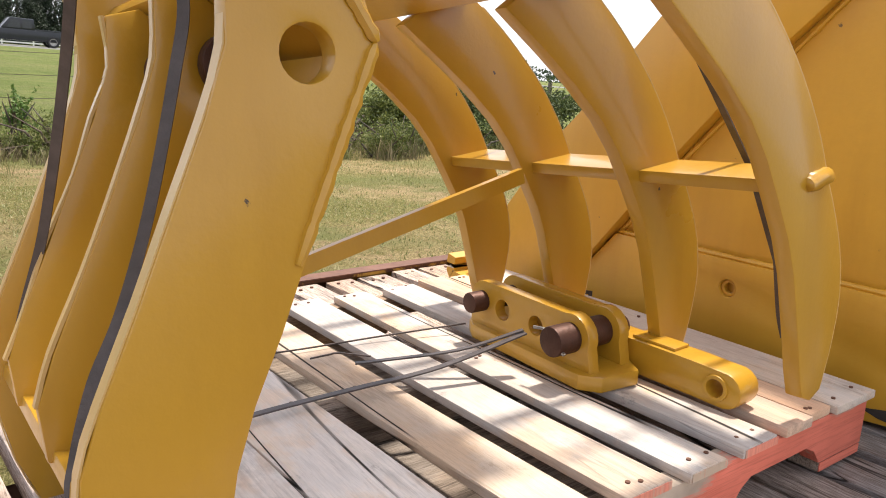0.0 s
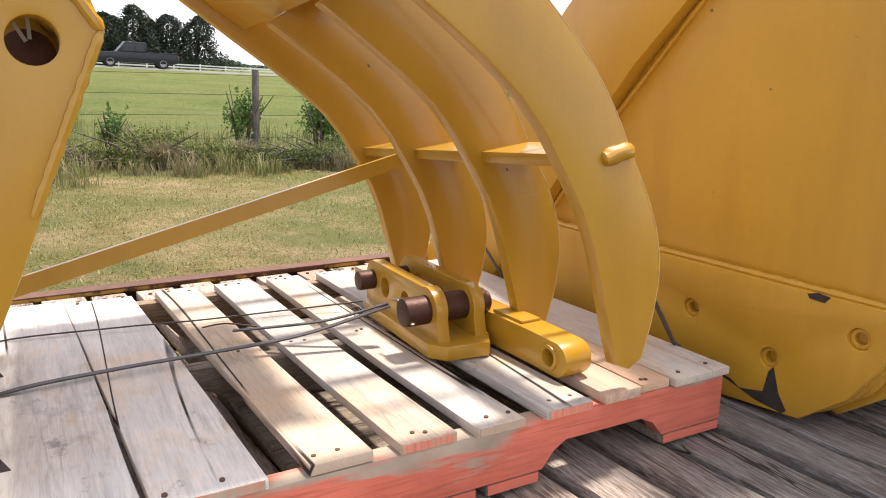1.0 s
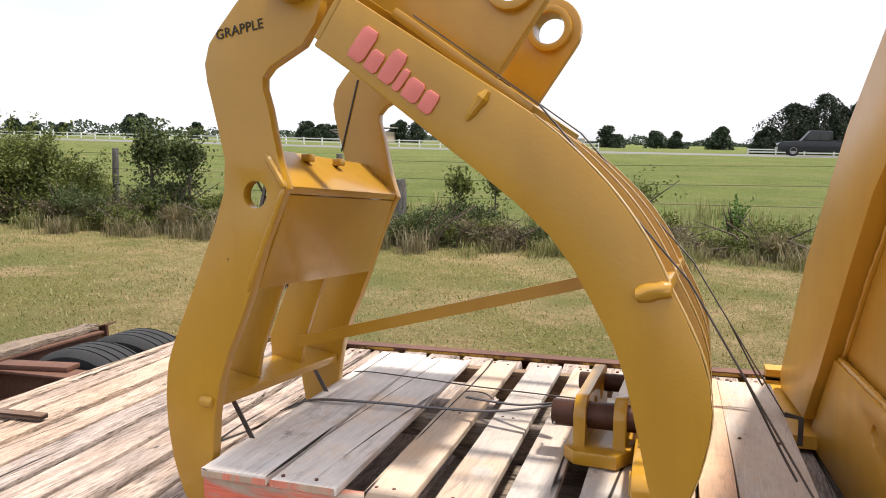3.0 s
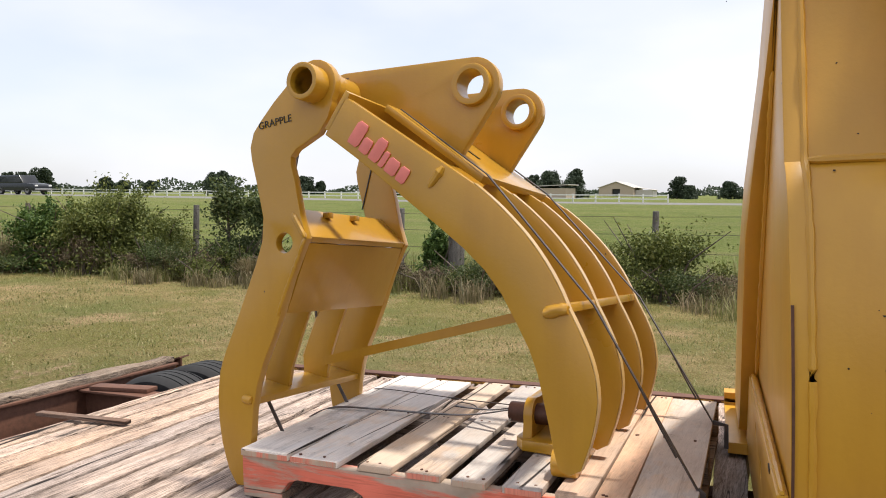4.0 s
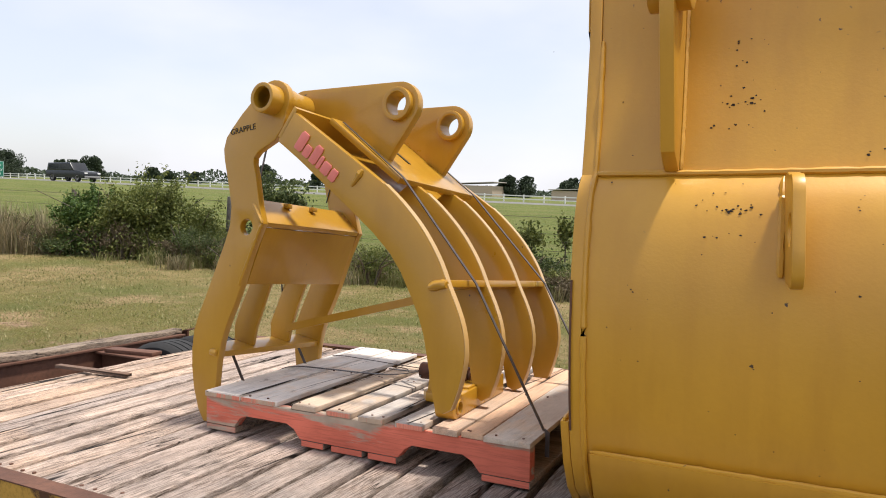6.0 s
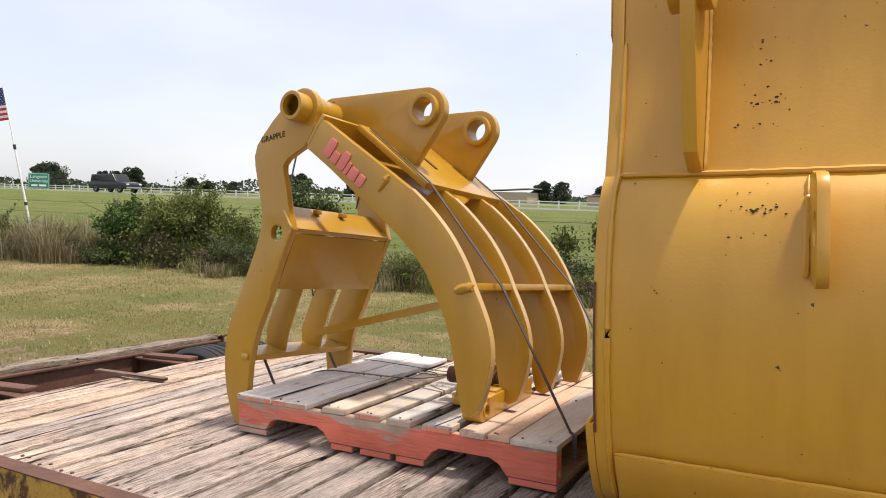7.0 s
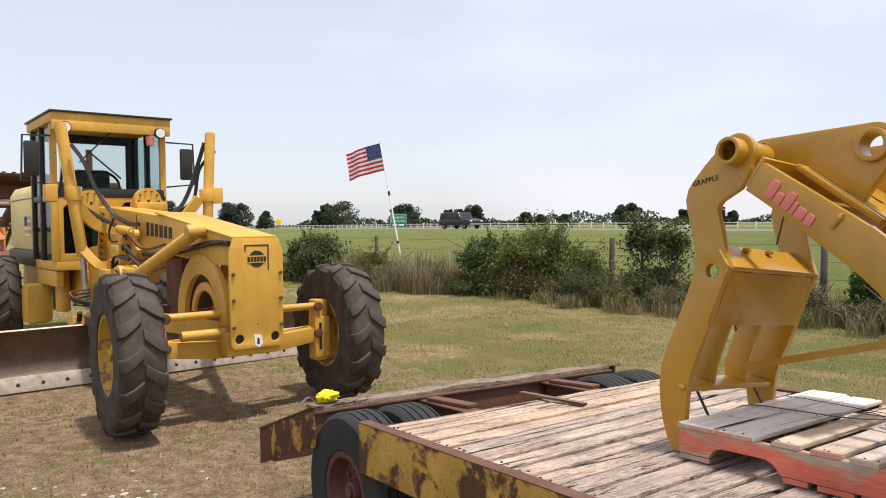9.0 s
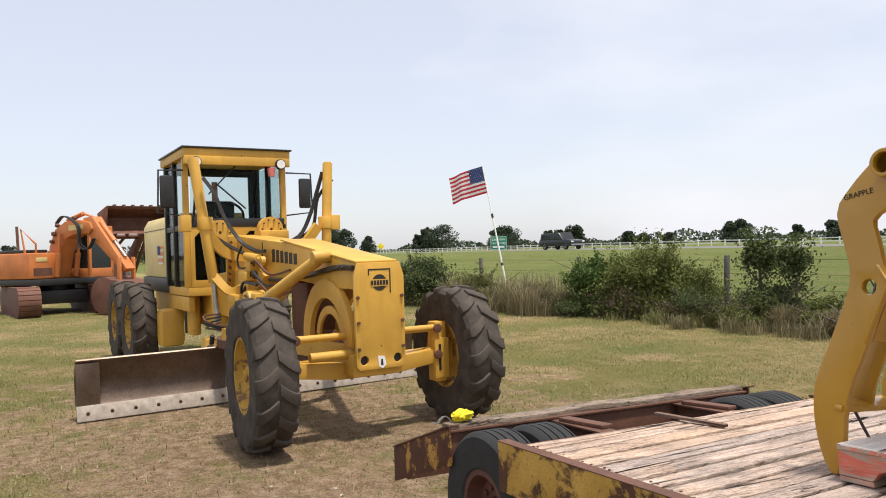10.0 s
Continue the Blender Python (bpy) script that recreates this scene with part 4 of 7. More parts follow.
def chips(on_shell, parent):
    """Small ragged flakes lying on the wrapper, in loose clusters."""
    rng = random.Random(21)
    for cx, cz, sx, sz, n, size in ((1.745, 0.775, 0.030, 0.006, 16, 0.006), (1.735, 0.715, 0.025, 0.006, 6, 0.005), (1.775, 1.075, 0.030, 0.035, 12, 0.005), (1.755, 1.015, 0.028, 0.006, 9, 0.006), (1.745, 0.965, 0.035, 0.004, 7, 0.005),
                                    (1.765, 1.155, 0.012, 0.012, 3, 0.009), (2.02, 0.90, 0.02, 0.03, 4, 0.006), (2.00, 0.79, 0.006, 0.02, 3, 0.005), (1.70, 0.82, 0.05, 0.02, 5, 0.004), (1.52, 0.54, 0.05, 0.08, 6, 0.004), (1.75, 0.60, 0.25, 0.15, 12, 0.0035),
                                    (1.80, 1.05, 0.20, 0.15, 16, 0.0035), (1.50, 1.00, 0.05, 0.12, 6, 0.0035), (2.3, 0.9, 0.3, 0.3, 24, 0.005), (1.7, 0.30, 0.3, 0.1, 8, 0.003)):
        for _ in range(n):
            x, z = cx + rng.gauss(0, sx), min(1.36, max(0.22, cz + rng.gauss(0, sz)))
            y0, y1 = on_shell(z + 0.004), on_shell(z - 0.004)
            nrm = Vector((0, -0.008, y0 - y1)).normalized()
            o = Vector((x, on_shell(z), z)) - Vector((0, -1, 0)) * 0.0052
            side, upw = Vector((1, 0, 0)), Vector((1, 0, 0)).cross(nrm)
            r = size * rng.uniform(0.20, 0.62)
            bm = bmesh.new()
            ring_v = []
            for k in range(7):
                a, q = k * 0.898, r * rng.uniform(0.45, 1.15)
                ring_v.append(bm.verts.new(o + side * q * 1.3 * math.cos(a) + upw * q * math.sin(a) + nrm * 0.0006))
            bm.faces.new(ring_v)
            bmesh.ops.solidify(bm, geom=bm.faces[:], thickness=0.0008)
            part("paint_chip", bm, SCUFF, parent, smooth=False)


def bucket():
    t = thing("excavator_bucket", TR, "large yellow excavator bucket standing on the plank deck", "bucket")
    rng = random.Random(8)
    mouth = [(1.20, 0.004), (1.20, 0.10), (0.92, 0.49), (0.78, 0.63), (0.61, 0.83), (0.35, 1.10), (0.12, 1.34), (0.07, 1.42)]
    side = SHELL + mouth
    for x in (B0, B1 - 0.03):
        part("side_plate", plate(side, x, x + 0.03, plane="yz"), BUCKET_Y, t)
    # wrapper: the shell's curve between the side plates
    bm = bmesh.new()
    curve = SHELL + [(1.19, 0.004)]
    thick = 0.022
    rows = []
    for i, (y, z) in enumerate(curve):
        a, b = curve[max(i - 1, 0)], curve[min(i + 1, len(curve) - 1)]
        ny, nz = (b[1] - a[1]), -(b[0] - a[0])
        q = math.hypot(ny, nz)
        ny, nz = -ny / q, -nz / q
        rows.append([bm.verts.new((x, y + ny * s, z + nz * s)) for x in (B0 + 0.031, B1 - 0.031) for s in (0.006, 0.006 + thick)])
    for a, b in zip(rows, rows[1:]):
        for i, j in ((0, 2), (2, 3), (3, 1), (1, 0)):
            bm.faces.new((a[i], a[j], b[j], b[i]))
    bmesh.ops.recalc_face_normals(bm, faces=bm.faces)
    part("wrapper", bm, BUCKET_Y, t)
    part("floor_plate", box(B0 + 0.031, B1 - 0.031, 0.3, 1.22, 0.030, 0.052, 0.004), BUCKET_Y, t)
    # band with bolt holes low on the side, side cutter strip along the mouth
    band = [(-0.238, 0.275), (-0.232, 0.25), (-0.202, 0.165), (-0.154, 0.088), (-0.065, 0.014), (0.10, 0.003), (0.94, 0.003), (0.94, 0.03), (0.89, 0.078), (0.755, 0.24), (0.715, 0.288)]
    BOLTS = ((0.39, 0.215), (0.205, 0.175), (0.010, 0.120), (-0.160, 0.210))
    holes = [circle(y, z, 0.021, 16) for y, z in BOLTS]
    b = part("wear_band", plate(band, B0 - 0.022, B0 - 0.001, holes, 0.004, "yz"), BUCKET_Y, t)
    for y, z in BOLTS:
        part("bolt_hole", turned(ring(0, 0, -0.015, -0.002, 0.012, 0.0205, 16, 0.002), Matrix.Translation((B0, y, z)) @ Matrix.Rotation(radians(-90), 4, "Z")), BUCKET_Y, b)
    # bare steel where the paint has come off
    chip = [(-0.150, 0.046), (-0.120, 0.043), (-0.05, 0.021), (0.012, 0.014), (0.020, 0.022), (0.000, 0.052), (-0.016, 0.104), (-0.026, 0.092), (-0.034, 0.045), (-0.066, 0.038), (-0.088, 0.034), (-0.110, 0.047), (-0.128, 0.050)]
    part("bare_patch", plate([(-0.02 - y, z) for y, z in chip][::-1], B0 - 0.0232, B0 - 0.0222, r=0, plane="yz"), SCUFF, b, "dark bare steel where paint has flaked")
    part("bare_patch", plate([(-0.10, 0.275), (-0.075, 0.279), (-0.055, 0.272), (-0.06, 0.264), (-0.09, 0.262)], B0 - 0.0232, B0 - 0.0222, r=0, plane="yz"), SCUFF, b)
    part("worn_edge", sweep([(B0 + 0.004, y - 0.0035, z) for y, z in SHELL[8:13]], 0.005, 0.002, (0, 1, 0.2), 4), RUST, t, "rust line along the plate edge")
    strip = [(0.90, 0.075), (1.21, 0.065), (1.235, 0.105), (0.94, 0.50), (0.80, 0.64), (0.63, 0.84), (0.37, 1.11), (0.09, 1.34), (0.02, 1.42), (-0.068, 1.42), (-0.072, 1.22), (0.06, 1.06), (0.215, 0.89), (0.395, 0.70), (0.545, 0.52), (0.76, 0.24)]
    cutter = part("side_cutter", plate(strip[::-1], B0 - 0.042, B0 - 0.001, r=0.005, plane="yz"), BUCKET_Y, t)
    for v in cutter.data.vertices:      # it sinks into the side plate towards the top
        v.co.x += 0.036 * min(1.0, max(0.0, (v.co.z - 0.75) / 0.45)) * (1.0 if v.co.x < B0 - 0.02 else 0.0)
    lip = [(1.27, 0.115), (1.275, 0.075), (1.24, 0.045), (0.96, 0.030), (0.84, 0.030)]
    part("corner_lip", sweep([(B0 - 0.034, y, z) for y, z in lip], 0.075, 0.034, (0, 0, 1), 3), BUCKET_Y, t, "rounded corner of the cutting edge")
    part("weld_bead", bead([(B0 - 0.003, y - 0.006, z - 0.004) for y, z in ((0.06, 1.06), (0.215, 0.89), (0.545, 0.52), (0.76, 0.24))], 0.006, rng), BUCKET_Y, t)
    for pts in ([(B0 - 0.012, y, z + 0.002) for y, z in ((-0.238, 0.277), (0.2, 0.284), (0.71, 0.290))], [(B0 + 0.034, y + 0.003, z) for y, z in SHELL[1:16]], [(B0 + 0.034, -0.149, 0.860), (1.70, -0.150, 0.858), (B1 - 0.04, -0.149, 0.860)]):
        part("weld_bead", bead(pts, 0.007, rng), BUCKET_Y, t)
    # heel strip and lifting eye, ear ribs above the seam
    def on_shell(z):
        for (y0, z0), (y1, z1) in zip(SHELL, SHELL[1:]):
            if z1 <= z <= z0:
                return y0 + (y1 - y0) * (z0 - z) / (z0 - z1)

    zs = (0.205, 0.17, 0.13, 0.095, 0.060, 0.030)
    part("heel_strip", plate([(on_shell(z) - 0.016, z - (0.010 if z < 0.1 else 0.0)) for z in zs] + [(on_shell(z) + 0.005, z) for z in zs[::-1]], B0 + 0.05, B1 - 0.05, r=0.002, plane="yz"), BUCKET_Y, t)
    part("weld_bead", bead([(B0 + 0.05, on_shell(0.207) - 0.008, 0.208), (B1 - 0.05, on_shell(0.207) - 0.008, 0.208)], 0.006, rng), BUCKET_Y, t)
    for x in (1.606, 1.638):
        part("weld_bead", bead([(x, on_shell(z) + 0.003, z) for z in (0.866, 0.90, 1.00, 1.10, 1.18, 1.36)], 0.008, rng), BUCKET_Y, t)
    rib = [(-0.158, 0.86), (-0.235, 0.90), (-0.285, 1.14), (-0.31, 1.26), (-0.30, 1.42), (-0.09, 1.42), (-0.09, 1.19), (-0.13, 0.97)]
    for x in (1.606, 2.42):
        r = part("ear_rib", plate(rib, x, x + 0.032, r=0.004, plane="yz"), BUCKET_Y, t)
        part("rib_boss", turned(ring(0, 0, -0.03, 0.062, 0.045, 0.085, 28), Matrix.Translation((x, -0.235, 1.29)) @ Matrix.Rotation(radians(-90), 4, "Z")), BUCKET_Y, r)
    eye = [(-0.20, 0.845), (-0.255, 0.85)] + circle(-0.305, 0.80, 0.045, 6, 70, 170) + [(-0.365, 0.70)] + circle(-0.335, 0.655, 0.035, 6, 190, 290) + [(-0.25, 0.63)]
    part("lifting_eye", turned(plate(eye, 1.862, 1.886, [circle(-0.312, 0.735, 0.034, 18)], 0.008, "yz"), Matrix.Translation((1.874, -0.24, 0)) @ Matrix.Rotation(radians(8), 4, "Z") @ Matrix.Translation((-1.874, 0.24, 0))), BUCKET_Y, t)
    part("weld_bead", bead([(1.855, on_shell(z) + 0.002, z) for z in (0.845, 0.78, 0.70, 0.635)], 0.008, rng), BUCKET_Y, t)
    chips(on_shell, t)
    mid = (B0 + B1) / 2     # the bucket widens from its back to its mouth
    for ob in t.children_recursive:
        for v in ob.data.vertices:
            v.co.x -= TAPER * (v.co.y + 0.25) * (mid - v.co.x) / (mid - B0)
    return t


bucket()


# ---- pin bracket, link bar and ties on the pallet ----
def pin_bracket():
    t = thing("pin_bracket", TR, "yellow pin bracket with two lugs, lying on pallet boards", "bracket")
    base = [(0.745, 0.25), (0.835, 0.242), (0.862, 0.29), (0.862, 0.60), (0.85, 0.635), (0.745, 0.64), (0.722, 0.60), (0.718, 0.285)]
    part("base_plate", plate(base, 0.1375, 0.168, r=0.005, plane="xy"), YELLOW, t)
    lug = [(0.275, 0.165)] + circle(0.330, 0.222, 0.046, 9, 195, 70) + circle(0.585, 0.226, 0.040, 7, 95, -15) + [(0.625, 0.165)]
    for x in (0.738, 0.822):
        part("lug", plate(lug[::-1], x, x + 0.026, [circle(0.425, 0.215, 0.020, 18), circle(0.525, 0.218, 0.022, 18)], 0.005, "yz"), YELLOW, t)
    part("pin", join(rod((0.686, 0.330, 0.222), (0.870, 0.330, 0.222), 0.029, None, 22, 0.004), rod((0.870, 0.330, 0.222), (0.880, 0.330, 0.222), 0.022, None, 18, 0.003)), PIN, t, "rust-brown steel pin")
    part("far_pin", rod((0.700, 0.588, 0.222), (0.860, 0.588, 0.222), 0.022, None, 18, 0.004), PIN, t)
    part("cotter", sweep([(0.694, 0.300, 0.205), (0.690, 0.355, 0.240), (0.686, 0.375, 0.238)], 0.005, 0.005), STEEL, t)
    b = thing("link_bar", TR @ Matrix.Translation((0.915, 0.10, 0)) @ Matrix.Rotation(radians(3.2), 4, "Z") @ Matrix.Translation((-0.921, -0.10, 0)), "yellow steel link bar lying beside the bracket", "bar")
    prof = circle(0.098, 0.171, 0.034, 9, 265, 100) + [(0.17, 0.207), (0.50, 0.207), (0.50, 0.139), (0.16, 0.139)]
    part("bar", turned(plate(prof[::-1], 0.885, 0.948, [circle(0.112, 0.172, 0.016, 14)], 0.006, "yz"), Matrix.Identity(4)), YELLOW, b)
    part("bar_eye", turned(ring(0, 0, -0.004, 0.067, 0.0165, 0.024, 18, 0.002), Matrix.Translation((0.885, 0.112, 0.172)) @ Matrix.Rotation(radians(-90), 4, "Z")), YELLOW, b)
    part("bar_pad", box(0.893, 0.940, 0.205, 0.30, 0.207, 0.213, 0.002), YELLOW, b)


pin_bracket()


def ties():
    g2l = TR.inverted() @ GR
    on_g = lambda u, v, w: tuple(g2l @ Vector((u - ASKEW * (v - 0.05), v, w)))
    # bands across the pallet to the pin
    s = thing("steel_band", TR, "dark flat strapping band tied across the pallet", "strap", "ties on the pallet")
    part("band", sweep([(-0.10, 0.47, 0.10), (0.0, 0.462, 0.142), (0.18, 0.480, 0.146), (0.36, 0.476, 0.150), (0.52, 0.44, 0.170), (0.694, 0.405, 0.215)], 0.013, 0.003, smooth_n=6), STRAP, s)
    part("loose_end", sweep([(0.694, 0.412, 0.219), (0.58, 0.46, 0.185), (0.46, 0.53, 0.165), (0.41, 0.555, 0.160)], 0.010, 0.003, smooth_n=6), STRAP, s)
    w = thing("tie_wire", TR, "thin rusty tie wire over the pallet boards", "wire", "ties on the pallet")
    part("wire", sweep([(-0.09, 0.79, 0.10), (-0.01, 0.765, 0.139), (0.2, 0.74, 0.142), (0.37, 0.715, 0.141), (0.55, 0.69, 0.144), (0.735, 0.64, 0.155)], 0.003, 0.003, smooth_n=6), WIRE, w)
    part("twist", sweep([(0.37, 0.66, 0.141), (0.40, 0.64, 0.150), (0.43, 0.655, 0.142), (0.47, 0.60, 0.146)], 0.003, 0.003, smooth_n=6), WIRE, w)
    # two ties from under the top plate, over the bar, down to the pallet
    for v, v2, end in ((0.152, 0.150, (1.212, 0.124, 0.137)), (0.690, 0.775, (1.185, 0.726, 0.137))):
        k = thing("tie_strap", TR, "dark strap from grapple top down to pallet corner", "strap", "ties on the grapple")
        pts = [on_g(0.40, v + 0.035, 1.098), on_g(0.682, v, 0.896), on_g(0.970, v2, 0.563)]
        knot = Vector(pts[-1]).lerp(Vector(end), 0.42)
        part("strap", sweep(pts + [tuple(knot), end], 0.013, 0.003, (1, 0, 0.4)), STRAP, k)
        part("tail_end", sweep([tuple(knot), tuple(knot.lerp(Vector(end), 0.5) + Vector((-0.012, 0.02, 0.0))), (end[0] - 0.05, end[1] + 0.03, end[2] + 0.06)], 0.008, 0.004, (1, 0, 0.4), 4), STRAP, k)
        part("edge_loop", sweep([end, (1.224, end[1], 0.130), (1.223, end[1], 0.06)], 0.013, 0.004, (0, 1, 0), 0), STRAP, k)
    # bands hanging down behind the thumb to its cross bar
    for pts in (((0.055, 0.215, 1.20), (0.008, 0.21, 1.0), (-0.004, 0.20, 0.87), (0.015, 0.20, 0.783), (0.0, 0.20, 0.697), (-0.037, 0.20, 0.55), (-0.073, 0.20, 0.445), (-0.108, 0.19, 0.376), (-0.132, 0.18, 0.303), (-0.138, 0.17, 0.262), (-0.10, 0.16, 0.235)),
                ((0.05, 0.20, 1.235), (-0.062, 0.20, 1.03), (-0.084, 0.22, 0.89), (-0.083, 0.27, 0.790), (-0.089, 0.38, 0.664), (-0.111, 0.47, 0.504), (-0.140, 0.51, 0.392), (-0.153, 0.54, 0.321), (-0.150, 0.545, 0.262), (-0.11, 0.54, 0.236))):
        k = thing("hanging_band", GR, "dark band hanging down the back of the grapple thumb", "strap", "ties on the grapple")
        part("band", sweep(pts, 0.013, 0.003, (0.5, 1, 0.01), 6), STRAP, k)
        e = Vector(pts[-1])
        part("hook", sweep([e, e + Vector((0.045, 0.0, 0.008)), e + Vector((0.115, 0.01, -0.115))], 0.012, 0.003, (0, 1, 0.01)), STRAP, k)
    # pins stored in the holes of the inner tines
    for v in (0.262, 0.476):
        ask = 0.003 + 0.05 * (v - 0.05)
        k = thing("spare_pin", GR @ Matrix.Translation((-ask, 0, 0.004)), "brown steel pin stuck through a thumb tine", "pin", "spare pins")
        part("pin_body", rod((0.092, v - 0.012, 0.710), (0.092, v + 0.05, 0.710), 0.0283, None, 22, 0.004), PIN, k)
        part("pin_head", rod((0.092, v - 0.030, 0.710), (0.092, v - 0.004, 0.710), 0.037, None, 24, 0.005), PIN, k)
        part("pin_ring", sweep([(0.092, v - 0.032, 0.729), (0.074, v - 0.036, 0.766), (0.082, v - 0.038, 0.784), (0.095, v - 0.036, 0.772), (0.097, v - 0.032, 0.732)], 0.005, 0.005, (0, 1, 0), 4), STEEL, k)
    st = thing("wooden_lath", TR, "thin brown wooden lath lying on the deck", "lath")
    part("lath", turned(box(-0.235, 0.235, -0.018, 0.018, 0.0, 0.016, 0.003), Matrix.Translation((-1.155, 0.41, 0.004)) @ Matrix.Rotation(radians(3.5), 4, "Z")), LATH_W, st)
    h = thing("yellow_rag", TR @ Matrix.Translation((-1.86, -0.575, 0.014)), "bright yellow crumpled rag on the trailer tail beam", "rag")
    bm = bmesh.new()
    bmesh.ops.create_icosphere(bm, subdivisions=3, radius=1)
    for v in bm.verts:
        q = 1 + 0.45 * noise.noise(v.co * 2.3) + 0.2 * noise.noise(v.co * 6)
        v.co = Vector((v.co.x * 0.042 * q, v.co.y * 0.062 * q, 0.028 + v.co.z * 0.034 * q))
    part("cloth", bm, RAG, h)
    part("wire_coil", sweep([(0.02, -0.08, 0.01), (0.03, -0.12, 0.04), (0.0, -0.15, 0.01), (-0.02, -0.11, 0.03), (0.02, -0.16, 0.006), (0.0, -0.19, 0.01)], 0.006, 0.006, (0, 0, 1), 6), STEEL, h)


ties()


# ---- lettering: the brand on the claw as plain red shapes ----
def brand_shapes():
    ob = bpy.data.objects["grapple_attachment"]
    d = Vector((0.198, 0, -0.143)).normalized()
    up = Vector((d.z * -1, 0, d.x)) * 1.0
    o = Vector((0.335, -0.004, 0.985))
    along, widths = 0.0, ((0.040, 0.068), (0.034, 0.042), (0.036, 0.066), (0.018, 0.046), (0.040, 0.042), (0.032, 0.042))
    for w, h in widths:
        lean = 0.25
        pts = []
        for a, b in [(0.12, 0), (0.85, 0), (1.0, 0.16), (0.93, 0.84), (0.80, 1.0), (0.15, 1.0), (0.0, 0.85), (0.06, 0.16)]:
            p = o + d * (along + a * w + lean * b * h * 0.3) + up * (b * h)
            pts.append((p.x, p.z))
        part("brand_shape", plate(pts, -0.0045, -0.0006, (), 0.0012), PINK, ob, "faded red raised shape")
        along += w + 0.003


brand_shapes()


# ---- growth ----
def cards(points, size, rng, mat, name, parent=None, aspect=0.55, upright=0.0, label=""):
    """Many small leaf blades, each a folded kite, in one mesh."""
    n = len(points)
    p = np.asarray(points)
    d = rng.normal(size=(n, 3))
    d[:, 2] = d[:, 2] * (1 - upright) + upright * np.abs(d[:, 2]) * 2
    d /= np.linalg.norm(d, axis=1)[:, None] + 1e-9
    s = rng.normal(size=(n, 3))
    s -= (s * d).sum(1)[:, None] * d
    s /= np.linalg.norm(s, axis=1)[:, None] + 1e-9
    k = np.cross(d, s)
    L = size * rng.uniform(0.6, 1.35, n)[:, None]
    W = L * aspect
    v = np.stack([p - d * L / 2, p + s * W / 2 + k * W * 0.18, p + d * L / 2, p - s * W / 2 + k * W * 0.18], 1).reshape(-1, 3)
    f = np.arange(4 * n).reshape(n, 4)
    me = bpy.data.meshes.new(name)
    me.from_pydata(v.tolist(), [], f.tolist())
    return mesh_part(name, me, mat, parent, label, smooth=False)


def cloud(rng, centre, radii, n, lumps=12, hollow=0.55, ragged=1.0):
    """Leaf places in a ragged crown: clumps of uneven size and sprays that stick out."""
    lumps = int(lumps * 2.2)
    q = rng.normal(size=(lumps, 3))
    q /= np.linalg.norm(q, axis=1)[:, None]
    q[:, 2] = np.abs(q[:, 2]) * 1.05 - 0.32
    size = rng.uniform(0.14, 0.42, lumps)
    c = q * (rng.uniform(0.15, 1.0, lumps) * (1.12 - size))[:, None] * np.asarray(radii)
    which = rng.choice(lumps, n, p=size ** 1.6 / (size ** 1.6).sum())
    d = rng.normal(size=(n, 3))
    d /= np.linalg.norm(d, axis=1)[:, None]
    r = (rng.uniform(hollow * 0.5, 1.0, n) ** 0.7 * size[which] * (1 + 0.35 * ragged * np.abs(rng.normal(size=n)) * (rng.uniform(size=n) < 0.25)))[:, None]
    pts = c[which] + d * r * np.asarray(radii)
    k = max(4, int(n / 260 * ragged))            # sprays
    at = c[rng.integers(0, lumps, k)]
    out = at / (np.linalg.norm(at / np.asarray(radii), axis=1)[:, None] + 1e-6) * rng.uniform(1.0, 1.0 + 0.22 * ragged, k)[:, None]
    out[:, 2] += np.abs(rng.normal(0, 0.12, k)) * radii[2]
    m = 22
    f = rng.uniform(0.0, 1.0, (k, m, 1))
    spray = (at[:, None, :] * (1 - f) + out[:, None, :] * f + rng.normal(size=(k, m, 3)) * 0.035 * np.asarray(radii)).reshape(-1, 3)
    pts = np.vstack([pts, spray]) + np.asarray(centre)
    return pts[pts[:, 2] > 0.03]


def stems(rng, x, y, z, w, d, h, count, r, mat, parent, name="stem"):
    for _ in range(count):
        a, b = rng.uniform(-0.25, 0.25, 2)
        mid = (x + a * w * 1.2, y + b * d * 1.2, z + h * 0.45)
        top = (x + a * w * 2.6 + rng.uniform(-0.1, 0.1), y + b * d * 2.6, z + h * rng.uniform(0.7, 0.95))
        part(name, join(rod((x + a * w * 0.4, y + b * d * 0.4, z - 0.05), mid, r, r * 0.7, 7), rod(mid, top, r * 0.7, r * 0.25, 7)), mat, parent)


def bush(seed, x, y, w, d, h, n, leaf, mat, label, lumps=12, aspect=0.5):
    rng = np.random.default_rng(seed)
    z = height(x, y)
    t = thing("bush", Matrix.Identity(4), label, "bush", "hedge bushes")
    t.location = (x, y, z)
    holder = cloud(rng, (0, 0, h * 0.46), (w / 2, d / 2, h * 0.54), n, lumps)
    low = rng.normal(size=(n // 6, 3)) * np.asarray((w * 0.28, d * 0.25, h * 0.13)) + np.asarray((0, 0, h * 0.18))
    pts = np.vstack([holder, low[low[:, 2] > 0.02]])
    cards(pts, leaf, rng, mat, "foliage", t, aspect)
    stems(rng, 0, 0, 0, w, d, h, 5, 0.022, BARK, t)
    return t


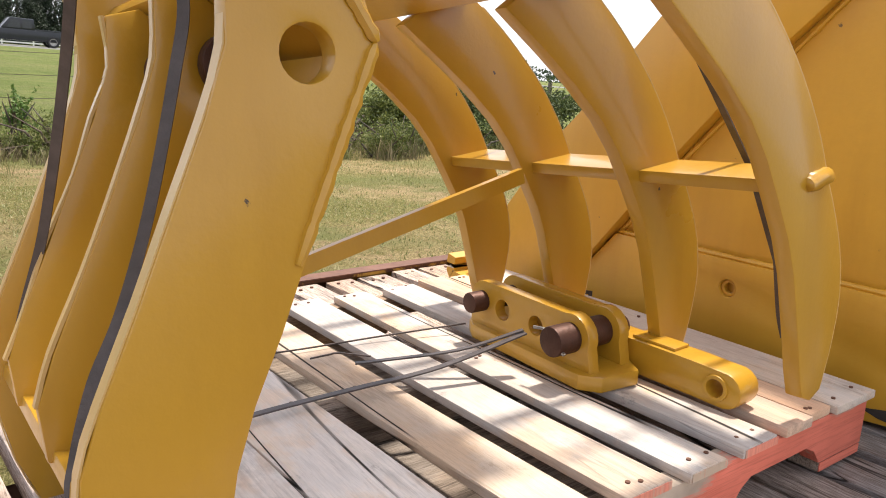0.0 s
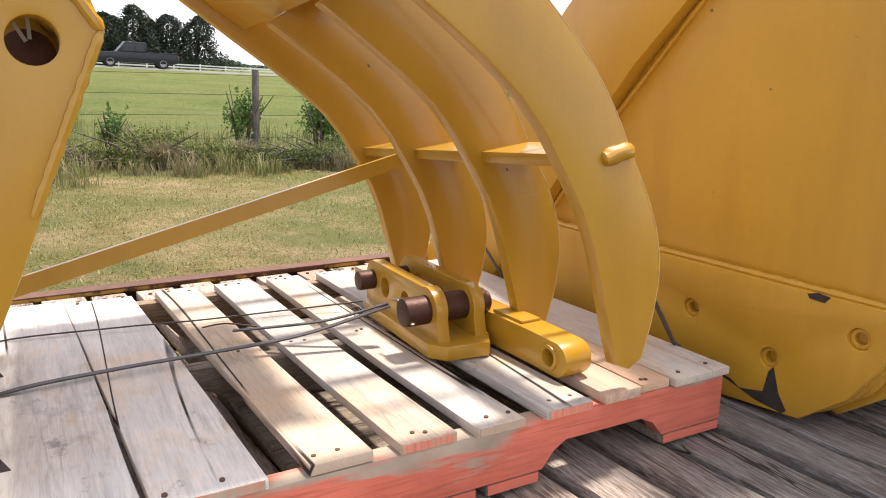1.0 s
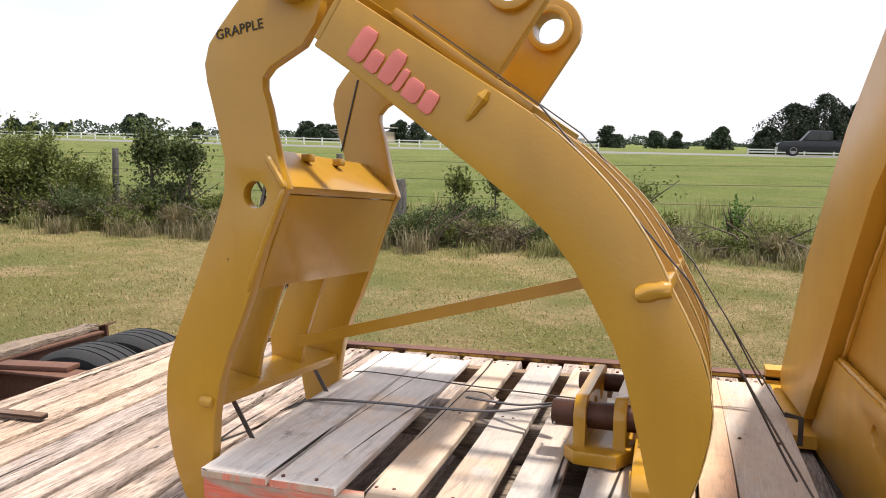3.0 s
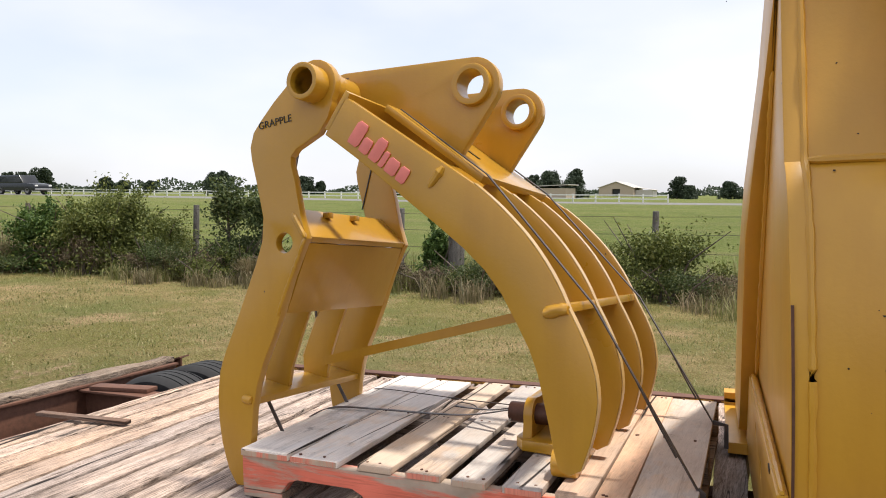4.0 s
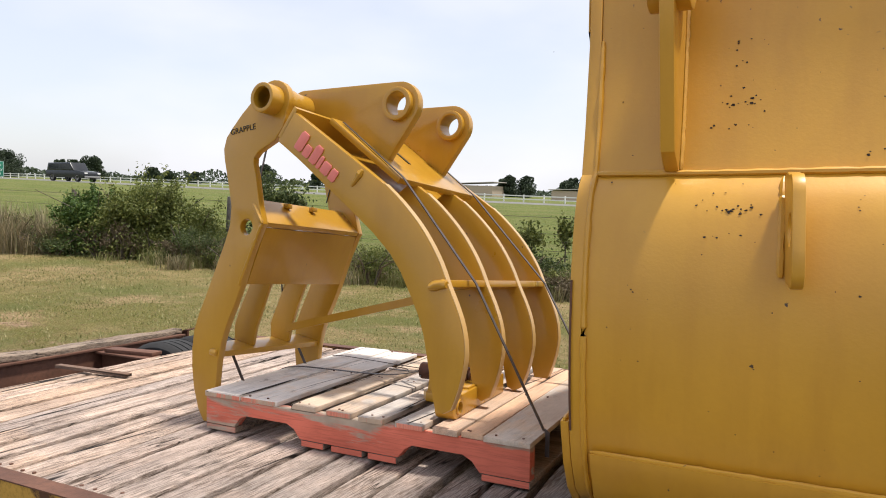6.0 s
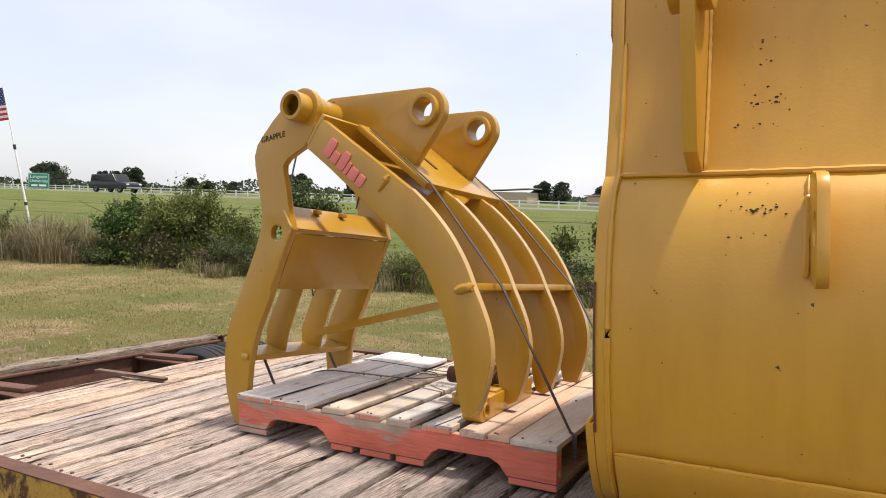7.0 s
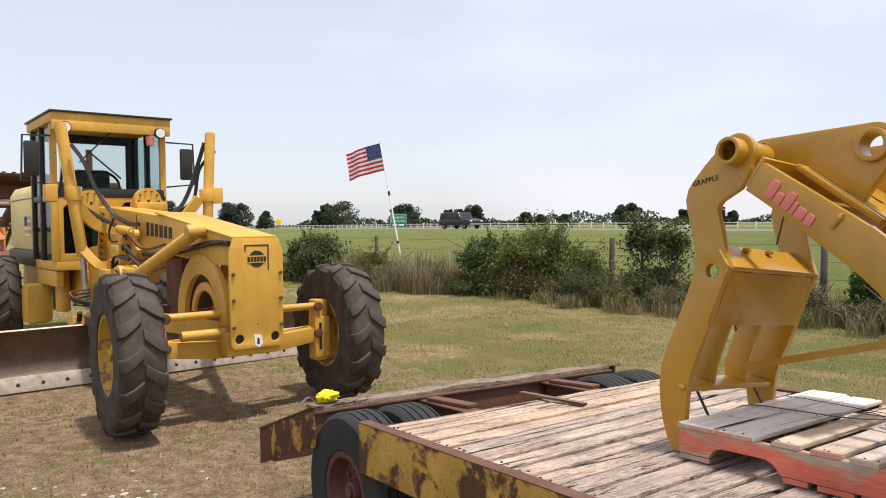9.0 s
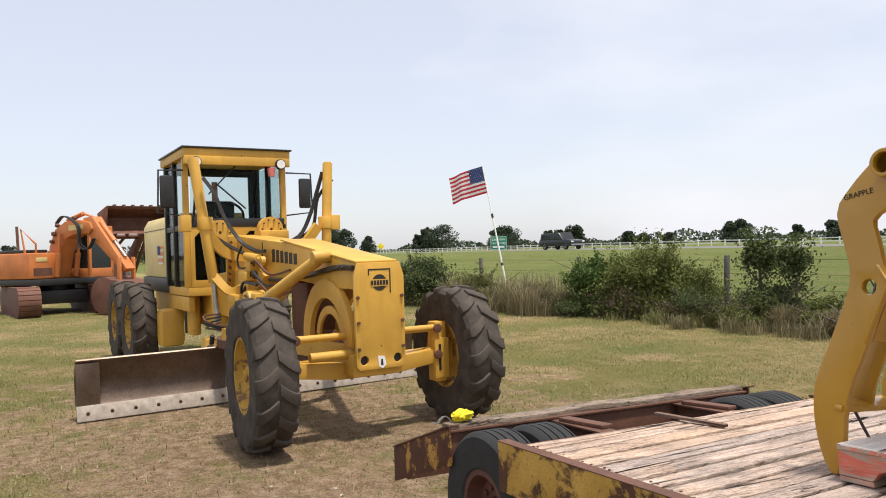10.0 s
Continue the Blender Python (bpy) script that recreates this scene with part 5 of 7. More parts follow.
def blades(px, py, pz, hh, k, a, width, rng):
    """Bent tapering blades from their feet, heights, leans and directions."""
    n = len(px)
    wv = np.stack([np.cos(a + 1.57), np.sin(a + 1.57), np.zeros(n)], 1) * (width * rng.uniform(0.5, 1.3, n))[:, None]
    out = np.stack([np.cos(a), np.sin(a), np.zeros(n)], 1)
    base = np.stack([px, py, pz - 0.02], 1)
    up = np.stack([np.zeros(n), np.zeros(n), hh], 1)
    m1 = base + out * (k * 0.18)[:, None] + up * 0.45
    m2 = base + out * (k * 0.55)[:, None] + up * 0.82
    tip = base + out * k[:, None] + up * (1 - 0.22 * np.minimum(k / hh, 1.2))[:, None]
    v = np.stack([base - wv, base + wv, m1 + wv * 0.9, m1 - wv * 0.9, m2 + wv * 0.6, m2 - wv * 0.6, tip], 1).reshape(-1, 3)
    i = np.arange(n)[:, None] * 7
    f = np.hstack([i, i + 1, i + 2, i + 3]).tolist() + np.hstack([i + 3, i + 2, i + 4, i + 5]).tolist() + np.hstack([i + 5, i + 4, i + 6]).tolist()
    return v.tolist(), f


def tuft(seed, x, y, spread, h, n, mat, label, name="dry_grass", width=0.010, lean=0.75):
    """A ragged stand of long blades in clumps, as one mesh."""
    rng = np.random.default_rng(seed)
    sx, sy = spread
    m = max(6, int(sx * 7))
    cx, cy = x + rng.uniform(-sx / 2, sx / 2, m), y + rng.normal(0, sy / 3.0, m)
    ch = rng.uniform(0.45, 1.1, m)
    w = rng.integers(0, m, n)
    px, py = cx[w] + rng.normal(0, 0.13, n), cy[w] + rng.normal(0, 0.12, n)
    pz = np.array([height(a, b) for a, b in zip(px, py)])
    hh = h * ch[w] * rng.uniform(0.35, 1.1, n)
    v, f = blades(px, py, pz, hh, rng.uniform(0.05, lean, n) * hh, rng.uniform(0, 2 * np.pi, n), width, rng)
    me = bpy.data.meshes.new(name)
    me.from_pydata(v, [], f)
    ob = mesh_part(name, me, mat, None, "", smooth=False)
    return tagged(ob, label, "grass", kind="stuff")


def tussock(seed, x, y, r, h, mat):
    """A fountain of dry blades from one foot."""
    rng = np.random.default_rng(seed)
    n = 520
    a = rng.uniform(0, 2 * np.pi, n)
    q = rng.uniform(0, 0.09, n)
    hh = h * rng.uniform(0.55, 1.05, n)
    px, py = x + q * np.cos(a), y + q * np.sin(a)
    v, f = blades(px, py, np.full(n, height(x, y)), hh, rng.uniform(0.1, 1.0, n) * r * 1.3, a, 0.006, rng)
    me = bpy.data.meshes.new("grass_tussock")
    me.from_pydata(v, [], f)
    ob = mesh_part("grass_tussock", me, mat, None, "", smooth=False)
    return tagged(ob, "pale dry grass tussock at the hedge foot", "grass", "grass tussocks", "stuff")


def tree(seed, x, y, h, w, n, leaf, mat, label, trunk=0.16, base=0.28, lumps=16, group="far trees", category="tree", ragged=1.0):
    rng = np.random.default_rng(seed)
    t = thing("tree", Matrix.Translation((x, y, height(x, y))), label, category, group)
    bend = rng.uniform(-0.06, 0.06) * h
    part("trunk", join(rod((0, 0, -0.1), (bend, 0, h * 0.5), trunk, trunk * 0.6, 10), rod((bend, 0, h * 0.5), (bend * 1.3, 0, h * 0.85), trunk * 0.6, trunk * 0.2, 8)), BARK, t)
    for i in range(5):
        a = rng.uniform(0, 6.28)
        z0 = h * rng.uniform(base, 0.6)
        part("limb", rod((bend * z0 / h * 1.6, 0, z0), (bend + math.cos(a) * w * 0.33, math.sin(a) * w * 0.33, z0 + h * 0.22), trunk * 0.38, trunk * 0.1, 7), BARK, t)
    pts = cloud(rng, (bend, 0, h * (0.5 + base / 2)), (w / 2, w / 2, h * (1 - base) / 2 * 1.08), n, lumps, 0.2, ragged)
    pts = np.vstack([pts, np.stack([bend + rng.normal(0, w * 0.20, n // 3), rng.normal(0, w * 0.20, n // 3), h * (base + (1 - base) * rng.uniform(0.0, 1.0, n // 3))], 1)])
    if base == 0:       # boughs down to the ground
        m = n // 2
        ang, zz = rng.uniform(0, 6.28, m), rng.uniform(0.0, 0.62, m)
        rr = w * 0.42 * np.sqrt(rng.uniform(0.1, 1, m)) * (1 - 0.35 * np.abs(zz - 0.35)) * (0.85 + 0.25 * np.sin(3 * ang + seed))
        pts = np.vstack([pts, np.stack([bend * 0.6 + rr * np.cos(ang), rr * np.sin(ang), h * zz], 1)])
    cards(pts, leaf, rng, mat, "crown", t, 0.6)
    return t


def conifer(seed, x, y, h, w, n, leaf, mat, label):
    """A dense dark cedar: a ragged cone of small sprays down to the ground."""
    rng = np.random.default_rng(seed)
    t = thing("cedar_tree", Matrix.Translation((x, y, height(x, y))), label, "tree", "cedars beyond the road")
    part("trunk", rod((0, 0, -0.1), (0, 0, h * 0.8), 0.16, 0.04, 9), BARK, t)
    u, ang = rng.uniform(0, 1, n), rng.uniform(0, 2 * np.pi, n)
    z = h * (0.03 + 0.97 * u ** 1.25)
    lump = np.array([noise.noise(Vector((math.cos(a) * 1.6 + seed, math.sin(a) * 1.6, q * 0.9))) for a, q in zip(ang, z)])
    r = w / 2 * np.clip(1 - z / h, 0, 1) ** 0.5 * (0.78 + 0.95 * lump) * np.sqrt(rng.uniform(0.25, 1, n))
    cards(np.stack([r * np.cos(ang), r * np.sin(ang), z + rng.normal(0, 0.05, n)], 1), leaf, rng, mat, "crown", t, 0.6)
    return t


def hedge_line(x):
    return 10.15 + 0.115 * (x + 2) if x > -6 else 9.7 - 0.16 * (-6 - x) * (0.35 if x > -13 else 0.75)


def growth():
    bush(1, -12.1, 9.95, 3.9, 2.2, 1.85, 46000, 0.070, LEAF, "big dense green bush in the fence row", 20)
    bush(2, -13.3, 9.6, 1.9, 1.6, 1.60, 17000, 0.085, LEAF_G, "dark green bush with glossy leaves", 12)
    bush(3, -10.8, 10.2, 1.7, 1.5, 1.50, 15000, 0.062, LEAF, "feathery green bush in the fence row", 12, 0.3)
    bush(4, -20.2, 8.0, 3.0, 2.0, 1.65, 18000, 0.085, LEAF_D, "dark bush in the fence row", 16)
    bush(5, -17.6, 8.5, 2.2, 1.6, 1.20, 12000, 0.075, LEAF, "low tangled green bush", 14)
    bush(6, -8.7, 10.1, 1.7, 1.3, 0.95, 9000, 0.065, LEAF_D, "low dark bush under a small tree", 10)
    bush(7, -7.4, 10.3, 1.4, 1.2, 0.80, 3500, 0.060, LEAF, "low green bush among dry grass", 9)
    bush(8, -0.65, 11.0, 2.3, 1.2, 1.42, 7500, 0.058, LEAF, "open green bush round a fence post", 12)
    bush(9, -4.4, 10.5, 0.75, 0.7, 1.25, 8000, 0.075, LEAF_G, "ivy-like green growth over a stump", 8)
    bush(10, 11.3, 12.4, 6.5, 3.0, 1.95, 16000, 0.090, LEAF_D, "tall dense green bush at the field edge", 22)
    bush(11, 8.6, 13.2, 2.6, 2.0, 1.55, 7000, 0.080, LEAF, "green bush at the field edge", 12)
    bush(12, 3.45, 12.3, 0.75, 0.7, 1.50, 1300, 0.070, LEAF_L, "tall light green weed", 8)
    bush(13, 4.95, 12.5, 1.1, 0.8, 1.30, 1800, 0.075, LEAF_L, "tall light green weed", 9)
    bush(14, 1.3, 11.6, 0.6, 0.6, 0.95, 700, 0.060, LEAF_L, "thin light green weed", 7)
    bush(15, -2.9, 10.7, 1.7, 1.0, 0.80, 2600, 0.055, LEAF_D, "dark low scrub in dry grass", 10)
    bush(16, -15.4, 8.9, 1.5, 1.2, 0.9, 2800, 0.07, LEAF, "low green bush among reeds", 9)
    bush(17, 6.6, 12.9, 1.2, 0.9, 1.1, 2200, 0.075, LEAF_L, "light green weed at the fence", 8)
    tree(30, -9.0, 10.35, 2.0, 1.0, 2600, 0.07, LEAF_D, "small slender tree in the fence row", 0.045, 0.35, 8, "saplings", "tree")
    tree(31, -8.2, 10.25, 1.85, 0.95, 2400, 0.07, LEAF_D, "small slender tree in the fence row", 0.045, 0.35, 8, "saplings", "tree")
    tree(32, -3.05, 10.9, 1.25, 0.62, 1000, 0.065, LEAF, "thin sapling with a round crown", 0.022, 0.5, 6, "saplings", "tree")
    tree(33, -2.55, 11.2, 1.35, 0.50, 900, 0.065, LEAF, "thin sapling with a round crown", 0.022, 0.55, 6, "saplings", "tree")
    # old stump under the ivy
    st = thing("tree_stump", Matrix.Translation((-4.05, 10.45, 0)), "grey weathered tree stump in the fence row", "stump")
    bm = lathe([(0.20, -0.05), (0.15, 0.35), (0.145, 0.8), (0.13, 1.02), (0.02, 0.98), (0.02, -0.05)], 18)
    for v in bm.verts:
        q = 1 + 0.22 * noise.noise(Vector((v.co.x * 9, v.co.y * 2, v.co.z * 9)))
        v.co = Vector((v.co.x * q, v.co.z * q, v.co.y + 0.03 * noise.noise(v.co * 7)))
    bmesh.ops.recalc_face_normals(bm, faces=bm.faces)
    part("wood", bm, GREY_W, st)
    # dry reeds and weeds along the fence row
    k = 100
    for x, w, h, n, m in ((-22, 3, 0.8, 1300, REED), (-18.6, 2.4, 0.7, 900, BLADES), (-15.9, 3.2, 1.12, 3000, REED), (-14.4, 1.2, 0.8, 800, REED), (-11.2, 2.6, 0.45, 900, BLADES), (-9.25, 0.6, 0.52, 900, REED),
                          (-10.0, 0.9, 0.55, 500, BLADES), (-7.9, 1.0, 0.5, 600, REED), (-6.6, 1.5, 0.62, 900, REED), (-5.3, 1.3, 0.55, 900, BLADES), (-3.2, 2.0, 0.60, 1500, REED), (-1.7, 1.5, 0.5, 800, BLADES),
                          (-0.4, 1.8, 0.42, 800, BLADES), (1.0, 1.8, 0.45, 1100, REED), (2.6, 2.0, 0.48, 1100, BLADES), (4.2, 2.2, 0.52, 1300, REED), (5.8, 2.0, 0.5, 1000, BLADES), (7.6, 2.0, 0.5, 900, REED), (9.6, 3.0, 0.5, 1000, BLADES)):
        tuft(k, x, hedge_line(x) + 0.15, (w * 1.25, 1.5), h * (1.1 if x < -13 else 0.85), int(n * (1.5 if x < -13 else 1.5)), m, "tall dry grass and reeds along a wire fence" if m is REED else "long green grass along a wire fence", "dry_grass" if m is REED else "long_grass", 0.0055, 1.0)
        k += 1
    # low scrub that fills the fence row
    rng = random.Random(31)
    x = -23.5
    while x < 12:
        h = rng.uniform(0.40, 0.95) * (1.15 if x < -9 else 1.0)
        m, lab = rng.choice(((LEAF, "low olive-green scrub in the fence row"), (LEAF_D, "low dark green scrub in the fence row"), (DRY_L, "low brown dry scrub in the fence row"), (LEAF, "low olive-green scrub in the fence row")))
        bush(400 + k, x, hedge_line(x) + rng.uniform(-0.35, 0.7), rng.uniform(0.9, 1.8), 0.9, h * rng.uniform(0.6, 1.1), 1700, 0.050, m, lab, 9, 0.4)
        k += 1
        x += rng.uniform(0.3, 0.6)
    for i, (x, y, r, h) in enumerate(((-9.55, 9.35, 0.40, 0.62), (-10.35, 9.4, 0.35, 0.55), (-7.9, 9.6, 0.42, 0.60), (-6.9, 9.7, 0.36, 0.55), (-5.9, 9.75, 0.40, 0.5), (-14.6, 8.7, 0.4, 0.7), (-13.9, 8.8, 0.35, 0.6),
                                      (-3.6, 10.0, 0.4, 0.5), (-2.2, 10.3, 0.36, 0.5), (0.4, 10.6, 0.36, 0.45), (1.9, 10.8, 0.4, 0.5), (3.1, 11.0, 0.36, 0.5), (-16.4, 8.2, 0.4, 0.75))):
        tussock(700 + i, x, y, r, h, REED)
    # taller thin weeds in the pasture behind the fence, by the far side
    for x, y, w in ((-3, 13.2, 7.0), (4, 14.5, 7.0), (-10, 12.6, 7.0), (-17, 11.5, 7.0)):
        tuft(k, x, y, (w, 3.0), 0.55, 1800, BLADES, "long green grass in the pasture", "long_grass", 0.007)
        k += 1


def mown_grass():
    """Short cut blades over the near field."""
    rng = np.random.default_rng(77)
    n = 420000
    u = rng.uniform(0, 1, n)
    x = rng.uniform(-27, 12, n)
    y = -8 + (11.6 + 8) * u
    ok = ~((x > -2.7) & (x < 5.4) & (y > -0.75) & (y < 1.65)) & (y < np.vectorize(hedge_line)(x) + 0.4) & ~((y < 1.0) & (x > -2.0))
    clump = np.array([noise.noise(Vector((a * 0.9, b * 0.9, 3))) for a, b in zip(x, y)])
    ok &= rng.uniform(-0.6, 0.5, n) < clump + 0.15
    worn = np.array([noise.noise(Vector((a * 1.1, b * 1.1, 9))) for a, b in zip(x, y)]) + 0.75 - ((x + 6) * 0.16) ** 2 - ((y + 0.8) * 0.30) ** 2
    ok &= rng.uniform(0, 1, n) > np.clip(worn * 0.7, 0, 0.45)
    x, y = x[ok], y[ok]
    n = len(x)
    z = np.array([height(a, b) for a, b in zip(x, y)])
    h = rng.uniform(0.012, 0.046, n)
    a = rng.uniform(0, 6.28, n)
    w = rng.uniform(0.004, 0.009, n)
    k = rng.uniform(0.3, 1.3, n) * h
    b = np.stack([x, y, z - 0.004], 1)
    s = np.stack([np.cos(a + 1.57) * w, np.sin(a + 1.57) * w, 0 * a], 1)
    t = b + np.stack([np.cos(a) * k, np.sin(a) * k, h], 1)
    v = np.stack([b - s, b + s, t], 1).reshape(-1, 3)
    me = bpy.data.meshes.new("mown_grass")
    me.from_pydata(v.tolist(), [], np.arange(3 * n).reshape(n, 3).tolist())
    tagged(mesh_part("mown_grass", me, BLADES, None, smooth=False), "short mown yellow-green grass blades", "grass", kind="stuff")


def pebbles():
    """A scatter of pale stones in the worn patch before the grader."""
    rng = random.Random(5)
    bm = bmesh.new()
    for _ in range(170):
        x, y = rng.gauss(-3.15, 0.32), rng.gauss(-1.75, 0.38)
        r = rng.uniform(0.008, 0.026)
        m = Matrix.Translation((x, y, height(x, y) + r * 0.25)) @ Matrix.Rotation(rng.uniform(0, 6), 4, "Z") @ Matrix.Diagonal((r * rng.uniform(0.8, 1.5), r, r * 0.6, 1))
        bmesh.ops.create_icosphere(bm, subdivisions=1, radius=1, matrix=m)
    me = bpy.data.meshes.new("pebbles")
    bm.to_mesh(me)
    bm.free()
    tagged(mesh_part("pebbles", me, STONE, None), "pale pebbles scattered on worn earth", "stones", kind="stuff")


growth()
mown_grass()
pebbles()


# ---- wire fence, flag, sign, road fence ----
def wire_fence():
    f = thing("wire_fence", Matrix.Identity(4), "old wooden posts with rusty barbed wire along a field", "fence")
    xs = [-25.5, -20.2, -15.1, -10.2, -5.4, -0.80, 3.65, 9.0, 14.2]
    ys = [10.0, 10.2, 10.4, 10.6, 10.9, 11.4, 12.1, 13.4, 14.4]
    rng = random.Random(4)
    tops = []
    for x, y in zip(xs, ys):
        z = height(x, y)
        h = 1.42 if x < 0 else 1.52
        lean = Vector((rng.uniform(-0.05, 0.05), rng.uniform(-0.04, 0.04), 0))
        bm = rod((x, y, z - 0.3), Vector((x, y, z + h)) + lean, 0.068, 0.058, 11, 0.012)
        for v in bm.verts:
            v.co += Vector((1, 1, 0)) * 0.012 * noise.noise(v.co * 5)
        part("post", bm, GREY_W, f)
        tops.append((x, y, z, h))
    for k in (0.25, 0.5, 0.72, 0.93):
        pts = [(x, y - 0.065, z + h * k) for x, y, z, h in tops]
        part("wire", sweep(pts, 0.007, 0.007, smooth_n=3), WIRE, f)


def flag():
    foot = Vector((-20.4, 11.35, 0))
    z0 = height(foot.x, foot.y)
    t = thing("flag_pole", Matrix.Translation((foot.x, foot.y, z0)), "leaning white pole with a waving stars-and-stripes flag", "flag")
    top = Vector((-0.90, -0.38, 4.72))
    part("pole", join(rod((0.05, 0.02, -0.2), top * 0.60, 0.030, 0.028, 12), rod(top * 0.60, top, 0.021, 0.016, 12)), WHITE, t)
    part("clamp", join(rod(top * 0.595, top * 0.625, 0.042, None, 12), rod(top * 0.61, top * 0.61 + Vector((0.05, -0.03, 0.01)), 0.015)), BLACK, t)
    part("low_clamp", join(rod(top * 0.24, top * 0.26, 0.045, None, 12), rod(top * 0.25, top * 0.25 + Vector((0.14, -0.08, 0.02)), 0.02)), BLACK, t)
    # cloth: thirteen stripes, a canton with rows of stars
    L, H = 1.68, 0.98
    d = Vector((-0.90, -0.36, -0.12)).normalized()
    up = (top.normalized())
    a0 = top * 0.985

    def at(s, v, lift=0.0):
        wave = 0.07 * math.sin(s * 7.5 + v * 1.5) * s + 0.035 * math.sin(s * 15 + 1.0) * s
        p = a0 + d * (s * L * (1 - 0.05 * v)) - up * ((1 - v) * H) - Vector((0, 0, 1)) * 0.10 * s * s
        side = d.cross(up).normalized()
        return p + side * (wave + lift)

    def cloth(s0, s1, v0, v1, n, lift):
        bm = bmesh.new()
        for off in (lift, -lift):
            rows = [[bm.verts.new(at(s0 + (s1 - s0) * i / n, v, off)) for v in (v0, (v0 + v1) / 2, v1)] for i in range(n + 1)]
            for p, q in zip(rows, rows[1:]):
                for k in (0, 1):
                    bm.faces.new((p[k], q[k], q[k + 1], p[k + 1]))
        return bm

    for i in range(13):
        s0 = 0.40 if i >= 6 else 0.0
        part("red_stripe" if i % 2 == 0 else "white_stripe", cloth(s0, 1.0, i / 13, (i + 1) / 13, 26, 0.0015), FLAG_R if i % 2 == 0 else FLAG_W, t)
    canton = part("canton", cloth(0.0, 0.40, 6 / 13, 1.0, 14, 0.0015), FLAG_B, t, "blue field with white stars")
    for r in range(7):
        for c in range(5 if r % 2 else 6):
            s, v = 0.035 + 0.065 * c + (0.032 if r % 2 else 0), 6 / 13 + 0.04 + 0.075 * r
            bm = bmesh.new()
            for off in (0.004, -0.004):
                o = at(s, v, off)
                ring_v = []
                for k in range(10):
                    q = (0.016 if k % 2 == 0 else 0.007)
                    ring_v.append(bm.verts.new(o + d * q * math.cos(k * math.pi / 5) + up * q * math.sin(k * math.pi / 5)))
                bm.faces.new(ring_v)
            part("star", bm, FLAG_W, canton)


def road_sign():
    x, y = -80.4, 47.6
    z = height(x, y)
    t = thing("road_sign", Matrix.Translation((x, y, z)) @ Matrix.Rotation(radians(57), 4, "Z"), "green highway guide sign with white lettering", "sign")
    for u in (-0.55, 0.55):
        part("post", box(u - 0.05, u + 0.05, -0.02, 0.06, -0.2, 1.9, 0.01), STEEL, t)
    p = part("panel", box(-1.05, 1.05, -0.06, -0.025, 0.15, 1.85, 0.02), SIGN_G, t)
    part("border", join(box(-1.0, 1.0, -0.064, -0.0605, 0.20, 0.23), box(-1.0, 1.0, -0.064, -0.0605, 1.77, 1.80), box(-1.0, -0.97, -0.064, -0.0605, 0.231, 1.769), box(0.97, 1.0, -0.064, -0.0605, 0.231, 1.769)), WHITE, p)
    part("first_line", letters("Langston", 0.46, 0.004, Matrix.Translation((-0.86, -0.066, 1.33)) @ Matrix.Rotation(radians(90), 4, "X")), WHITE, p, smooth=False)
    part("second_line", letters("University", 0.44, 0.004, Matrix.Translation((-0.90, -0.066, 0.85)) @ Matrix.Rotation(radians(90), 4, "X")), WHITE, p, smooth=False)
    for a, b in ((-0.75, -0.15), (0.0, 0.72)):
        part("unread_line", box(a, b, -0.070, -0.0610, 0.40, 0.60), WHITE, p)
    w = thing("warning_sign", Matrix.Translation((-118, 47, height(-118, 47))) @ Matrix.Rotation(radians(65), 4, "Z"), "yellow diamond warning sign on a post", "sign")
    part("post", box(-0.05, 0.05, -0.02, 0.05, -0.2, 1.5, 0.01), STEEL, w)
    part("panel", turned(box(-0.45, 0.45, -0.06, -0.03, -0.45, 0.45, 0.02), Matrix.Translation((0, 0, 1.25)) @ Matrix.Rotation(radians(45), 4, "Y")), RAG, w)


def board_fence(x0, x1, y0, y1, tall=0.66, rails=(0.27, 0.56)):
    f = thing("board_fence", Matrix.Identity(4), "long white board fence along the highway", "fence", "white board fences")
    n = max(2, int(abs(x1 - x0) / 1.9))
    bm = box(-0.05, 0.05, -0.05, 0.05, -0.3, tall, 0.012)
    me = bpy.data.meshes.new("post")
    bm.to_mesh(me)
    bm.free()
    me.materials.append(WHITE)
    pts = []
    for i in range(n + 1):
        x, y = x0 + (x1 - x0) * i / n, y0 + (y1 - y0) * i / n
        p = new("post", me)
        p.parent = f
        p.location = (x, y, height(x, y))
        pts.append((x, y - 0.09, height(x, y)))
    for z in rails:
        part("rail", sweep([(x, y, h + z) for x, y, h in pts], 0.035, 0.09), WHITE, f)


wire_fence()
flag()
road_sign()
board_fence(-190, -8, 64, 59.5)
board_fence(3, 34, 60.5, 60.5, 0.46, (0.18, 0.37))


# ---- motor grader ----
def xz(outline, y0, y1, holes=(), r=0.006):
    return plate(outline, y0, y1, holes, r)


